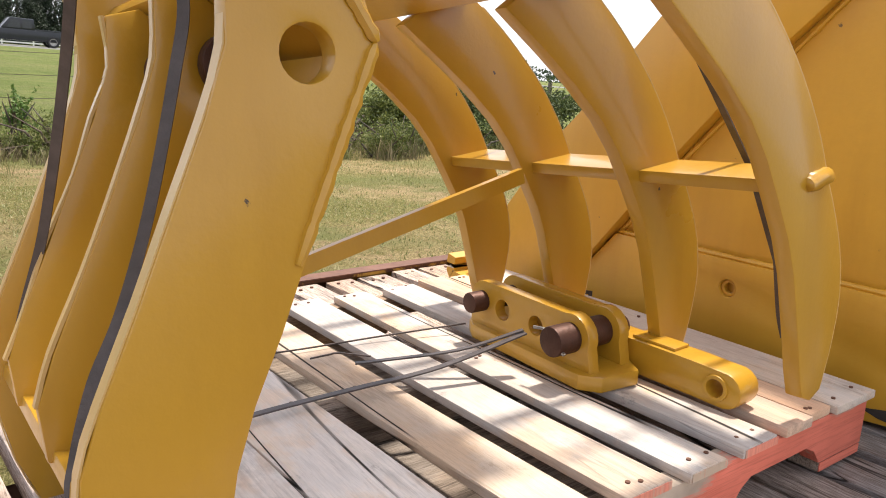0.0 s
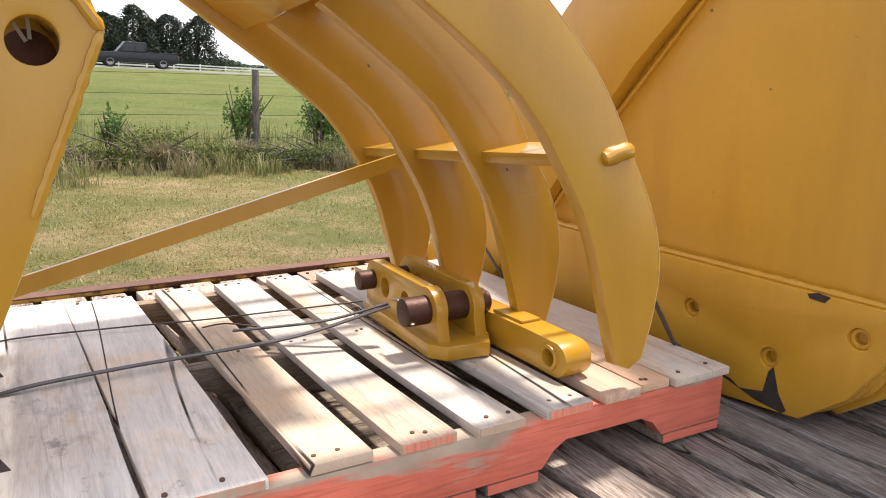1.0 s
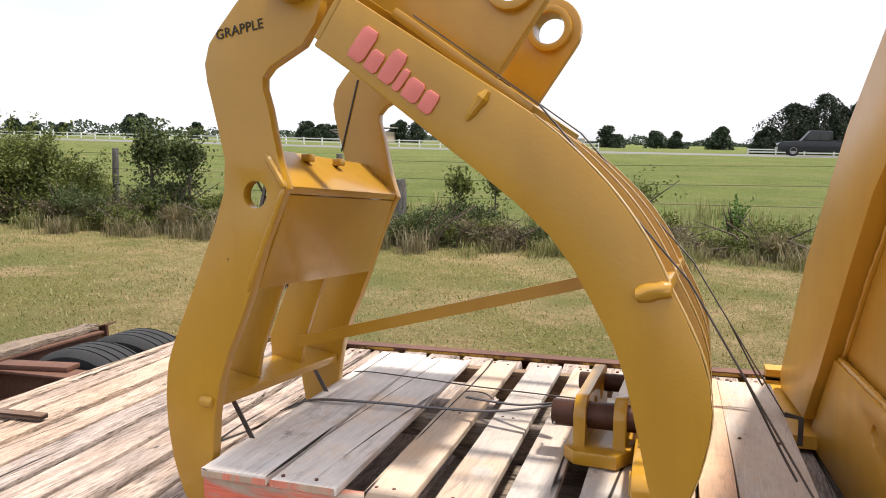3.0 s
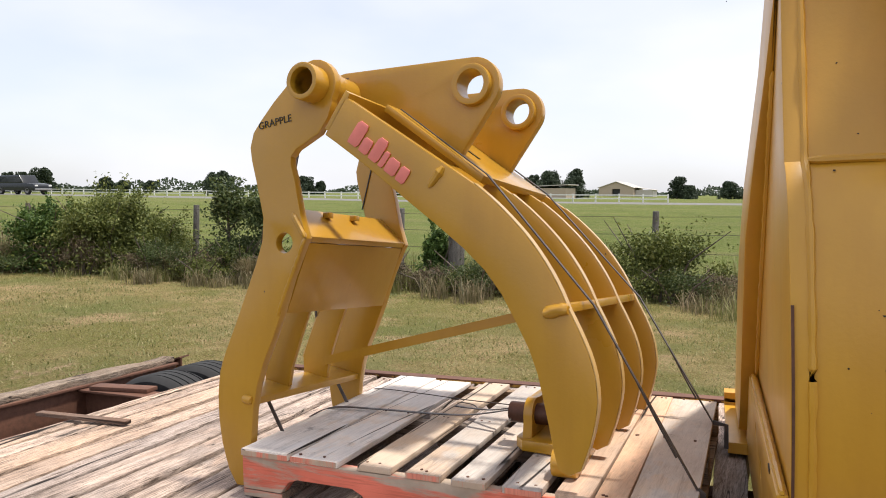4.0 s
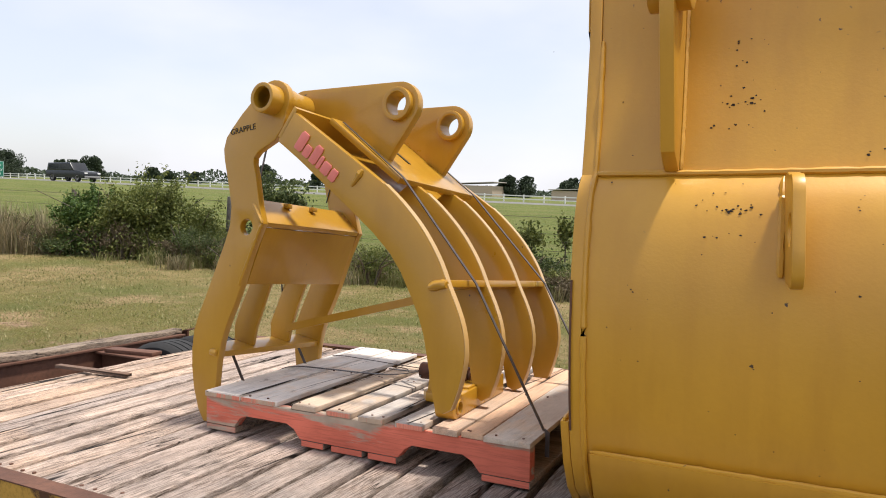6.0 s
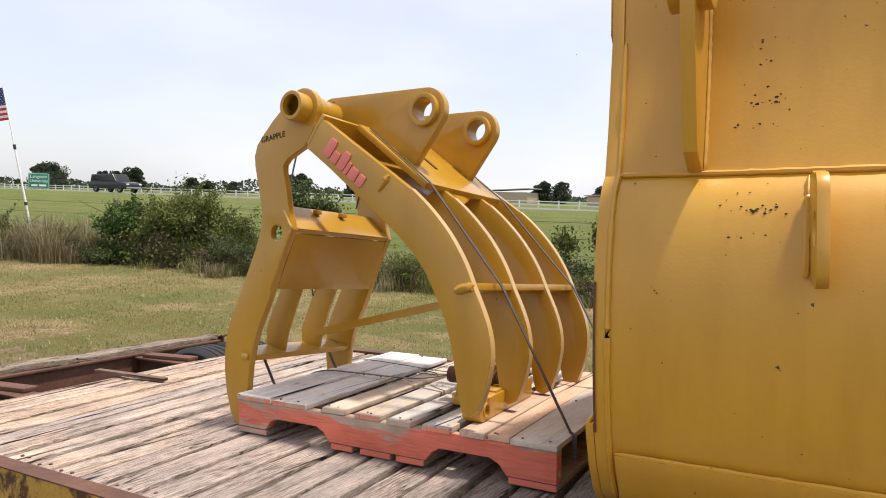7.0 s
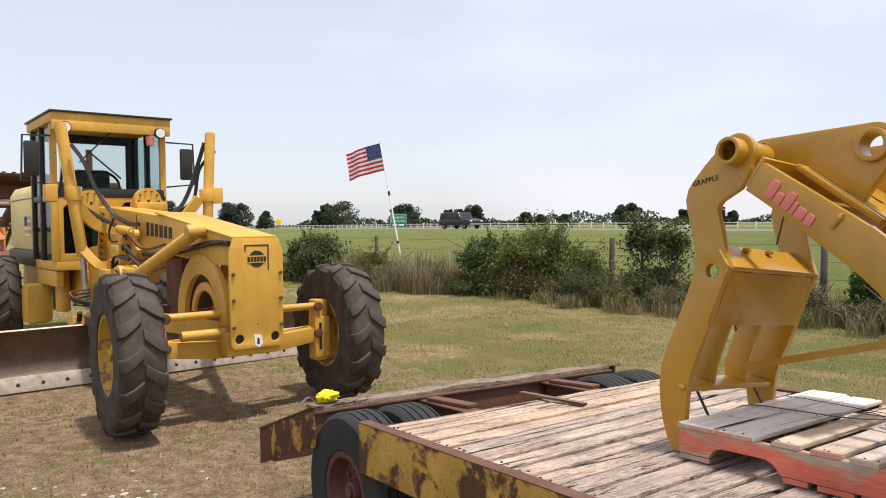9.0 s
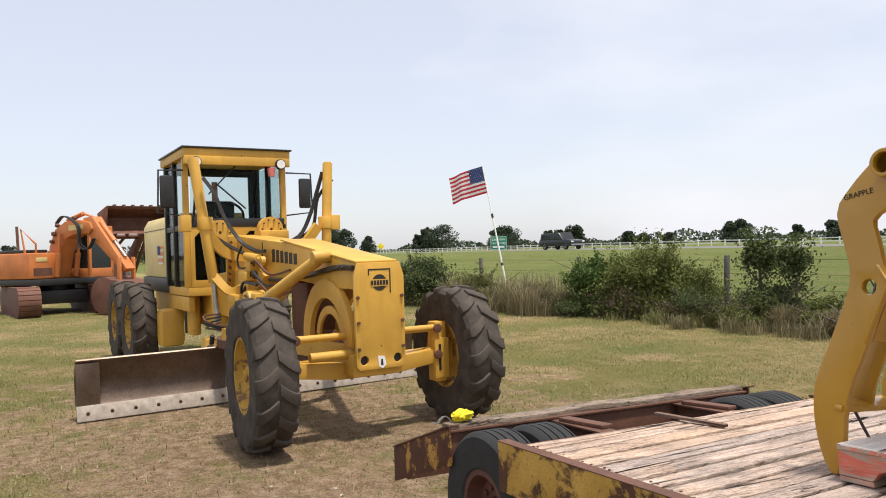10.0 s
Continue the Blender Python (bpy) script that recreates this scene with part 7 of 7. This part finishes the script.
# ---- excavator and loader beyond the grader ----
def excavator():
    M = Matrix.Translation((-27.4, -2.55, 0)) @ Matrix.Rotation(radians(34), 4, "Z")
    t = thing("excavator", M, "orange crawler excavator with its boom folded down", "excavator")
    turn = Matrix.Rotation(radians(-24), 4, "Z")        # the tracks point another way than the cab
    for y in (-1.45, 0.80):
        loop = [(-1.7, 0.02), (1.7, 0.02)] + circle(1.75, 0.47, 0.45, 10, -80, 80) + circle(-1.75, 0.47, 0.45, 10, 100, 260)
        tr = part("track", turned(xz(loop, y + 0.03, y + 0.62, (), 0.01), turn), RIM_R, t, "rust-brown crawler track")
        for i in range(15):
            x = -1.75 + i * 0.25
            for z in (0.0, 0.92):
                part("track_pad", turned(box(x, x + 0.2, y, y + 0.65, z - 0.005, z + 0.03, 0.004), turn), RUST_P, tr)
        for i in range(9):
            a = radians(-80 + 20 * i)
            part("track_pad", turned(box(-0.075, 0.075, y, y + 0.65, 0.0, 0.05, 0.006), turn @ Matrix.Translation((1.75 + 0.45 * math.cos(a), 0, 0.47 + 0.45 * math.sin(a))) @ Matrix.Rotation(math.pi / 2 - a, 4, "Y")), RUST_P, tr)
    part("undercarriage", turned(join(box(-1.0, 1.0, -0.82, 0.80, 0.35, 0.80, 0.04), rod((0, 0, 0.75), (0, 0, 1.0), 0.6, None, 24)), turn), BLACK, t)
    part("upper_deck", box(-2.2, 1.25, -1.35, 1.40, 0.98, 1.18, 0.03), BLACK, t)
    part("counterweight", plate([(-2.45, -1.32), (-2.65, -0.6), (-2.65, 0.6), (-2.45, 1.32), (-1.8, 1.36), (-1.8, -1.35)], 1.18, 2.05, (), 0.05, "xy"), ORANGE, t)
    cover = part("engine_cover", box(-1.78, 0.65, -1.35, -0.35, 1.19, 2.05, 0.08), ORANGE, t)
    part("side_grille", box(0.652, 0.660, -1.2, -0.55, 1.30, 1.55), RUST, cover)
    part("faded_panel", box(0.652, 0.662, -1.12, -0.72, 1.76, 1.90, 0.002), CREAM, cover)
    part("hood_top", box(-1.75, 0.3, -1.25, -0.45, 2.055, 2.16, 0.04), BLACK, t)
    part("rear_cover", box(-1.78, -0.6, -0.33, 1.34, 1.19, 2.02, 0.06), ORANGE, t)
    part("handrail", sweep([(0.3, -1.25, 2.05), (0.1, -1.25, 2.85), (0.5, -1.0, 2.35), (0.5, -1.0, 2.05)], 0.05, 0.05, (0, 1, 0)), ORANGE, t)
    part("exhaust", rod((-0.3, -1.1, 2.1), (-0.35, -1.1, 2.95), 0.045), RUST_P, t)
    c = part("cab_frame", join(*[box(x - 0.05, x + 0.05, y - 0.05, y + 0.05, 1.18, 2.85, 0.015) for x in (-0.45, 1.15) for y in (0.50, 1.35)], box(-0.5, 1.2, 0.45, 1.40, 2.82, 2.94, 0.03), box(-0.5, 1.2, 0.45, 1.40, 1.18, 1.48, 0.02)), ORANGE, t)
    for q in (box(-0.40, 1.10, 0.475, 0.495, 1.48, 2.82), box(1.15, 1.17, 0.55, 1.30, 1.48, 2.82), box(-0.40, 1.10, 1.355, 1.375, 1.48, 2.82)):
        part("pane", q, GLASS_D, c)
    boom = [(0.05, 1.30), (0.55, 1.20), (0.85, 2.35), (1.15, 2.80), (1.6, 2.96), (2.45, 2.95), (2.62, 3.15), (2.5, 3.42), (1.9, 3.55), (1.15, 3.52), (0.55, 3.20), (0.2, 2.5)]
    bm = part("boom", xz(boom, -0.32, 0.22, (), 0.04), ORANGE, t)
    part("boom_mark", xz([(1.35, 3.12), (2.15, 3.16), (2.13, 3.38), (1.35, 3.34)], -0.326, -0.321, (), 0), CREAM, bm)
    part("boom_pin", join(rod((0.55, -0.40, 3.02), (0.55, 0.30, 3.02), 0.10, None, 14, 0.01)), RUST, bm)
    part("stick", xz([(2.05, 3.62), (2.55, 3.66), (2.85, 3.25), (4.28, 1.50), (4.05, 1.36), (2.65, 2.62), (2.1, 3.05)], -0.24, 0.12, (), 0.03), ORANGE, t)
    for y in (-0.42, 0.30):
        part("boom_ram", join(rod((0.75, y, 1.25), (0.90, y, 2.2), 0.09), rod((0.90, y, 2.2), (1.0, y, 3.0), 0.05)), ORANGE, t)
    part("stick_ram", join(rod((0.95, -0.05, 3.58), (1.8, -0.05, 3.82), 0.09), rod((1.8, -0.05, 3.82), (2.3, -0.05, 3.66), 0.045)), ORANGE, t)
    part("bucket_ram", rod((2.75, -0.05, 3.42), (3.45, -0.05, 2.62), 0.085), ORANGE, t)
    part("ram_rod", rod((3.45, -0.05, 2.62), (4.0, -0.05, 1.98), 0.05), STEEL, t)
    for y in (-0.36, 0.16):
        part("link_arm", box(3.95, 4.10, y, y + 0.08, 0.85, 1.95, 0.02), ORANGE, t)
    for k in (0.0, 0.07):
        part("hose", sweep([(0.8, -0.36 - k, 3.45), (1.3, -0.40 - k, 3.72), (2.0, -0.38 - k, 3.3), (2.1, -0.38 - k, 2.55 - k), (2.5, -0.34 - k, 2.35), (2.75, -0.30 - k, 2.75)], 0.05, 0.05, (0, 1, 0), 6), BLACK, t)
    for x, y, z in ((0.7, -0.30, 3.36), (1.1, 0.0, 3.62), (1.5, -0.2, 3.64), (0.45, -0.36, 2.7)):
        part("hose_fitting", turned(box(-0.07, 0.07, -0.07, 0.07, -0.06, 0.06, 0.015), Matrix.Translation((x, y, z)) @ Matrix.Rotation(0.5, 4, "Y")), RUST, bm)
    part("digger_bucket", xz(circle(3.25, 0.62, 0.60, 12, 60, 250) + [(3.15, 0.03), (3.75, 0.10), (4.05, 0.95), (3.9, 1.1)], -0.60, 0.48, (), 0.02), RUST_P, t, "rust-brown bucket resting on the ground")

    for ob in t.children:
        if ob.name.startswith(("boom", "stick", "ram_rod", "bucket_ram", "link_arm", "hose")):
            for m in (ob, *ob.children):
                for v in m.data.vertices:
                    v.co.x *= 0.92
                    v.co.z = v.co.z if v.co.z < 1.3 else 1.3 + (v.co.z - 1.3) * 0.80


def loader():
    M = Matrix.Translation((-30.1, -0.30, 0.05)) @ Matrix.Rotation(radians(14), 4, "Z")
    t = thing("wheel_loader", M, "old rusty-red loader with its bucket raised", "loader")
    part("body", box(-4.6, -1.6, -0.75, 0.75, 0.6, 1.7, 0.06), RUST_P, t)
    for y in (-0.80, 0.62):
        part("lift_arm", xz([(-1.6, 1.35), (-1.45, 1.65), (0.7, 3.02), (1.5, 3.02), (1.55, 2.80), (0.8, 2.74), (-1.2, 1.3)], y, y + 0.18, (), 0.02), RUST_P, t)
        part("lift_ram", rod((-1.3, y + 0.30, 1.0), (0.4, y + 0.30, 2.60), 0.07), RUST_P, t)
    part("arm_tube", rod((0.2, -0.75, 2.58), (0.2, 0.75, 2.58), 0.09, None, 14), RUST_P, t)
    for y in (-0.25, 0.2):
        part("tilt_ram", rod((-1.0, y, 2.2), (1.45, y, 3.1), 0.06), RUST, t)
    part("loader_bucket", xz([(1.45, 2.65), (1.4, 3.40), (2.5, 3.62), (2.45, 3.52), (1.6, 3.24), (1.62, 2.80), (2.35, 2.72), (2.5, 2.62)], -1.2, 1.2, (), 0.01), RUST_P, t)
    for y in (-1.21, 1.17):
        part("bucket_side", xz([(1.45, 2.65), (1.4, 3.40), (2.5, 3.62), (2.3, 2.62)], y, y + 0.04, (), 0.005), RUST_P, t)
    for i in range(7):
        part("bucket_tooth", box(2.45, 2.62, -1.0 + i * 0.32, -0.92 + i * 0.32, 3.58, 3.66), RUST_P, t)
    for x in (-4.0, -2.2):
        for s in (-1, 1):
            w = new("wheel")
            w.parent = t
            w.matrix_local = pose(x, s * 0.85, 0.62)
            wheel_parts(w, 0.62, 0.38, 0.30, TYRE, RUST_P, 0, s)


excavator()
loader()


# ---- far things: vehicles, barn, trees ----
def car(x, y, yaw, kind, mat, label):
    L, H = (5.7, 1.85) if kind == "pickup" else (5.9, 1.90)
    t = thing("pickup_truck" if kind == "pickup" else "suv", Matrix.Translation((x, y, height(x, y) + 0.03)) @ Matrix.Rotation(radians(yaw), 4, "Z") @ Matrix.Scale(0.86 if kind == "pickup" else 1.04, 4), label, "vehicle", "highway traffic")
    h = L / 2
    low = [(-h, 0.45), (-h, 0.98), (-h + 0.1, 1.06), (h - 1.35, 1.10), (h - 0.2, 1.0), (h, 0.85), (h, 0.42), (h - 0.3, 0.36), (-h + 0.3, 0.36)]
    body = part("body", xz(low, -0.95, 0.95, (), 0.05), mat, t)
    if kind == "pickup":
        top = [(-0.75, 1.06), (-0.65, 1.80), (0.75, 1.84), (1.35, 1.10)]
        part("bed_rail", join(box(-h + 0.05, -0.8, -0.94, -0.86, 1.05, 1.15, 0.01), box(-h + 0.05, -0.8, 0.86, 0.94, 1.05, 1.15, 0.01)), mat, t)
    else:
        top = [(-h + 0.05, 1.04), (-h + 0.25, 1.80), (0.70, 1.86), (1.30, 1.10)]
    part("cabin", xz(top, -0.84, 0.84, (), 0.06), mat, t)
    a, b = top[1][0] + 0.12, top[2][0] - 0.02
    mid = (a + b) / 2
    for y0 in (-0.848, 0.843):
        for p, q in ((a, mid - 0.05), (mid + 0.05, b)):
            part("side_window", xz([(p, 1.18), (p + 0.06, 1.68), (q - 0.02, 1.70), (q + (0.25 if q == b else 0), 1.18)], y0, y0 + 0.005, (), 0), GLASS_D, t)
    for xw in (-h + 1.05, h - 1.05):
        for s in (-1, 1):
            w = new("wheel")
            w.parent = t
            w.matrix_local = pose(xw, s * 0.84, 0.38)
            wheel_parts(w, 0.38, 0.26, 0.23, TYRE_D, STEEL, 0, s)
    for s in (-1, 1):
        part("headlight", box(h - 0.03, h + 0.012, s * 0.72 - 0.16, s * 0.72 + 0.16, 0.78, 0.92, 0.01), WHITE, body)
        part("tail_light", box(-h - 0.012, -h + 0.03, s * 0.84 - 0.07, s * 0.84 + 0.07, 0.8, 1.02, 0.01), PINK, body)
    part("bumper", box(h - 0.05, h + 0.08, -0.9, 0.9, 0.42, 0.60, 0.03), STEEL, t)


def barn():
    t = thing("barn", Matrix.Translation((-39.5, 184, height(-39, 184) - 0.1)), "tan metal barn with a dark open door", "barn")
    gable = [(-4.2, 0), (-4.2, 2.2), (0, 3.6), (4.2, 2.2), (4.2, 0), (1.0, 0), (1.0, 1.9), (-0.9, 1.9), (-0.9, 0)]
    part("front_wall", xz(gable, 0, 0.2, (), 0), TAN, t)
    part("side_wall", join(box(-4.2, -4.0, 0.21, 12, 0, 2.2), box(4.0, 4.2, 0.21, 12, 0, 2.2), box(-4.0, 4.0, 11.8, 12, 0, 2.2)), TAN, t)
    for s in (-1, 1):
        part("roof_panel", sweep([(s * 4.5, 6.0, 2.15), (0, 6.0, 3.70)], 12.6, 0.12, (0, 0, 1)), ROOF_T, t)
    # added black panel that gives the doorway its dark inside
    part("door_void", box(-0.9, 1.0, 0.6, 0.65, 0, 1.9), BLACK, t)
    part("lean_to", join(box(4.3, 8.5, 2, 8, 0, 1.7), sweep([(4.3, 5, 2.3), (8.8, 5, 1.7)], 6.4, 0.1)), ROOF_T, t)
    s = thing("shed", Matrix.Translation((-33, 104, height(-33, 104) - 0.1)), "low grey farm shed with pale roof", "shed")
    part("shed_wall", box(-4, 4, 0, 5, 0, 1.5), TAN, s)
    part("shed_roof", sweep([(-4.4, 2.5, 1.6), (4.4, 2.5, 2.0)], 5.6, 0.12), ROOF_T, s)
    s = thing("shed", Matrix.Translation((-58, 118, height(-58, 118) - 0.1)), "long low farm shed with pale roof", "shed")
    part("shed_wall", box(-5, 5, 0, 5, 0, 1.9), TAN, s)
    part("shed_roof", sweep([(-5.4, 2.5, 2.0), (5.4, 2.5, 2.6)], 5.6, 0.12), ROOF_T, s)


def far_tree(seed, x, y, h, w):
    """A tree on the skyline: a short trunk under a dense crown of uneven clumps."""
    rng = np.random.default_rng(seed)
    t = thing("tree", Matrix.Translation((x, y, height(x, y))), "distant dark green tree along the skyline", "tree", "far trees")
    part("trunk", rod((0, 0, -0.1), (rng.uniform(-0.1, 0.1), 0, h * 0.7), 0.14, 0.05, 8), BARK, t)
    rows = []
    for i in range(17):
        f = (i + 0.5) / 17
        r = w * rng.uniform(0.13, 0.24) * (1.12 - 0.55 * f)
        a, d = rng.uniform(0, 6.28), w * rng.uniform(0.05, 0.34) * (1.1 - 0.75 * f)
        c = np.array([math.cos(a) * d, math.sin(a) * d, min(h - r * 0.8, h * (0.08 + 0.86 * f))])
        q = rng.normal(size=(230, 3))
        q /= np.linalg.norm(q, axis=1)[:, None]
        rows.append(c + q * r * rng.uniform(0.35, 1.0, 230)[:, None] ** 0.6 * (1.0, 1.0, 0.85))
    pts = np.vstack(rows)
    cards(pts[pts[:, 2] > 0.05], 0.30, rng, LEAF_F, "crown", t, 0.7)


def far_trees():
    rng = random.Random(9)
    for i, (x, y, h, w) in enumerate(((6.3, 64, 4.3, 4.2), (8.5, 65, 5.2, 4.6), (11.2, 66, 4.9, 4.8), (13.4, 65, 4.4, 4.0), (4.6, 63.5, 2.4, 2.4), (9.9, 66.5, 4.2, 3.4), (7.2, 66, 3.9, 3.2))):
        conifer(200 + i, x, y, h * rng.uniform(0.84, 0.98), w * 1.4, 11000, 0.16, CEDAR, "big dark cedar tree beyond the road")
    # clumps along the skyline: centre, how many, spread and height
    k = 230
    for x, y, n, spread, h in ((-31, 112, 4, 6, 3.6), (-37, 118, 3, 5, 3.2), (-50, 128, 3, 8, 3.2), (-13, 112, 2, 4, 2.5), (-6, 116, 2, 4, 2.4), (1, 112, 2, 3, 2.4), (-66, 120, 4, 9, 3.0),
                               (-80, 112, 3, 8, 2.6), (-92, 104, 2, 5, 3.6), (-107, 98, 3, 7, 2.8), (-122, 88, 3, 8, 3.4), (-138, 84, 4, 10, 4.4), (-152, 72, 4, 12, 4.8), (-166, 58, 4, 12, 5.2),
                               (-178, 40, 4, 12, 5.6), (-182, 20, 4, 12, 6.0), (-178, 2, 4, 11, 6.4), (-170, -14, 4, 11, 6.8), (-164, -30, 3, 10, 7.0)):
        for _ in range(n + 1):
            hh = h * rng.uniform(0.7, 1.3)
            px, py = x + rng.uniform(-spread / 2, spread / 2), y + rng.uniform(-4, 4)
            far_tree(k, px, py, hh, hh * rng.uniform(1.15, 1.9))
            k += 1
    # low woods on the horizon
    r = np.random.default_rng(12)
    n = 26000
    ang = np.radians(r.uniform(-75, 118, n))        # from straight ahead towards the left and round
    d = r.uniform(330, 420, n)
    top = np.array([max(0.0, 1.5 + 6.5 * noise.noise(Vector((a * 9, 3.3, 0))) + 3.0 * noise.noise(Vector((a * 37, 1.3, 0)))) for a in ang])
    z = 1.0 + r.uniform(0, 1, n) * (top + 1.2)
    pts = np.stack([-np.sin(ang) * d, np.cos(ang) * d, z], 1)
    tagged(cards(pts, 1.5, r, LEAF_F, "far_woods", None, 0.8), "low dark woods on the horizon", "trees", kind="stuff")


car(6.85, 51.4, 180, "pickup", CAR_D, "dark pickup truck on the highway")
car(-69.2, 49.2, 0, "suv", CAR_D, "dark grey SUV on the highway")
barn()
far_trees()


# ---- deck planks: pieces of the trailer ----
def planks():
    rng = random.Random(21)
    i = 0
    xs = [TAIL + 0.03]
    k = 0.170 - 0.262 * 5
    while k < 5.1:
        xs += [k, k + 0.131 + rng.uniform(-0.02, 0.02)]
        k += 0.262
    for a, b in zip(xs, xs[1:]):
        g = rng.uniform(0.021, 0.032) if i % 2 else rng.uniform(0.012, 0.020)
        bm = box(a + g, b - 0.003, RAIL_A + 0.004, RAIL_B - 0.004, -0.052, rng.uniform(-0.007, 0.0), 0.005)
        for q in [RAIL_A + 0.09 * j for j in range(1, 25)]:
            bmesh.ops.bisect_plane(bm, geom=bm.verts[:] + bm.edges[:] + bm.faces[:], plane_co=(0, q, 0), plane_no=(0, 1, 0))
        for v in bm.verts:
            v.co.z += 0.004 * noise.noise(Vector((v.co.x * 4, v.co.y * 2, i * 3.1)))
            v.co.x += -SKEW * v.co.y * (1 if a > TAIL + 0.05 or v.co.x > a + 0.1 else 0.4) + 0.004 * noise.noise(Vector((i * 2.0, v.co.y * 2.2, 4)))
            v.co.x += (0.005 * noise.noise(Vector((v.co.x * 9, v.co.y * 14, i))) if v.co.z > -0.03 else 0.0)
            v.co.z -= (0.004 * abs(noise.noise(Vector((v.co.x * 30, v.co.y * 9, i + 7)))) if v.co.z > -0.03 else 0.0)
        ob = part("plank", bm, DECK_W, TRAILER)
        for y in (RAIL_A + 0.05, RAIL_B - 0.05):
            for x in (a + g + 0.03, b - 0.035):
                n = new("nail_head", NAIL)
                n.parent = ob
                n.location = (x - SKEW * y + rng.uniform(-0.008, 0.008), y + rng.uniform(-0.015, 0.015), -0.0045)
                n.scale = (1.5, 1.5, 1.2)
        i += 1


planks()
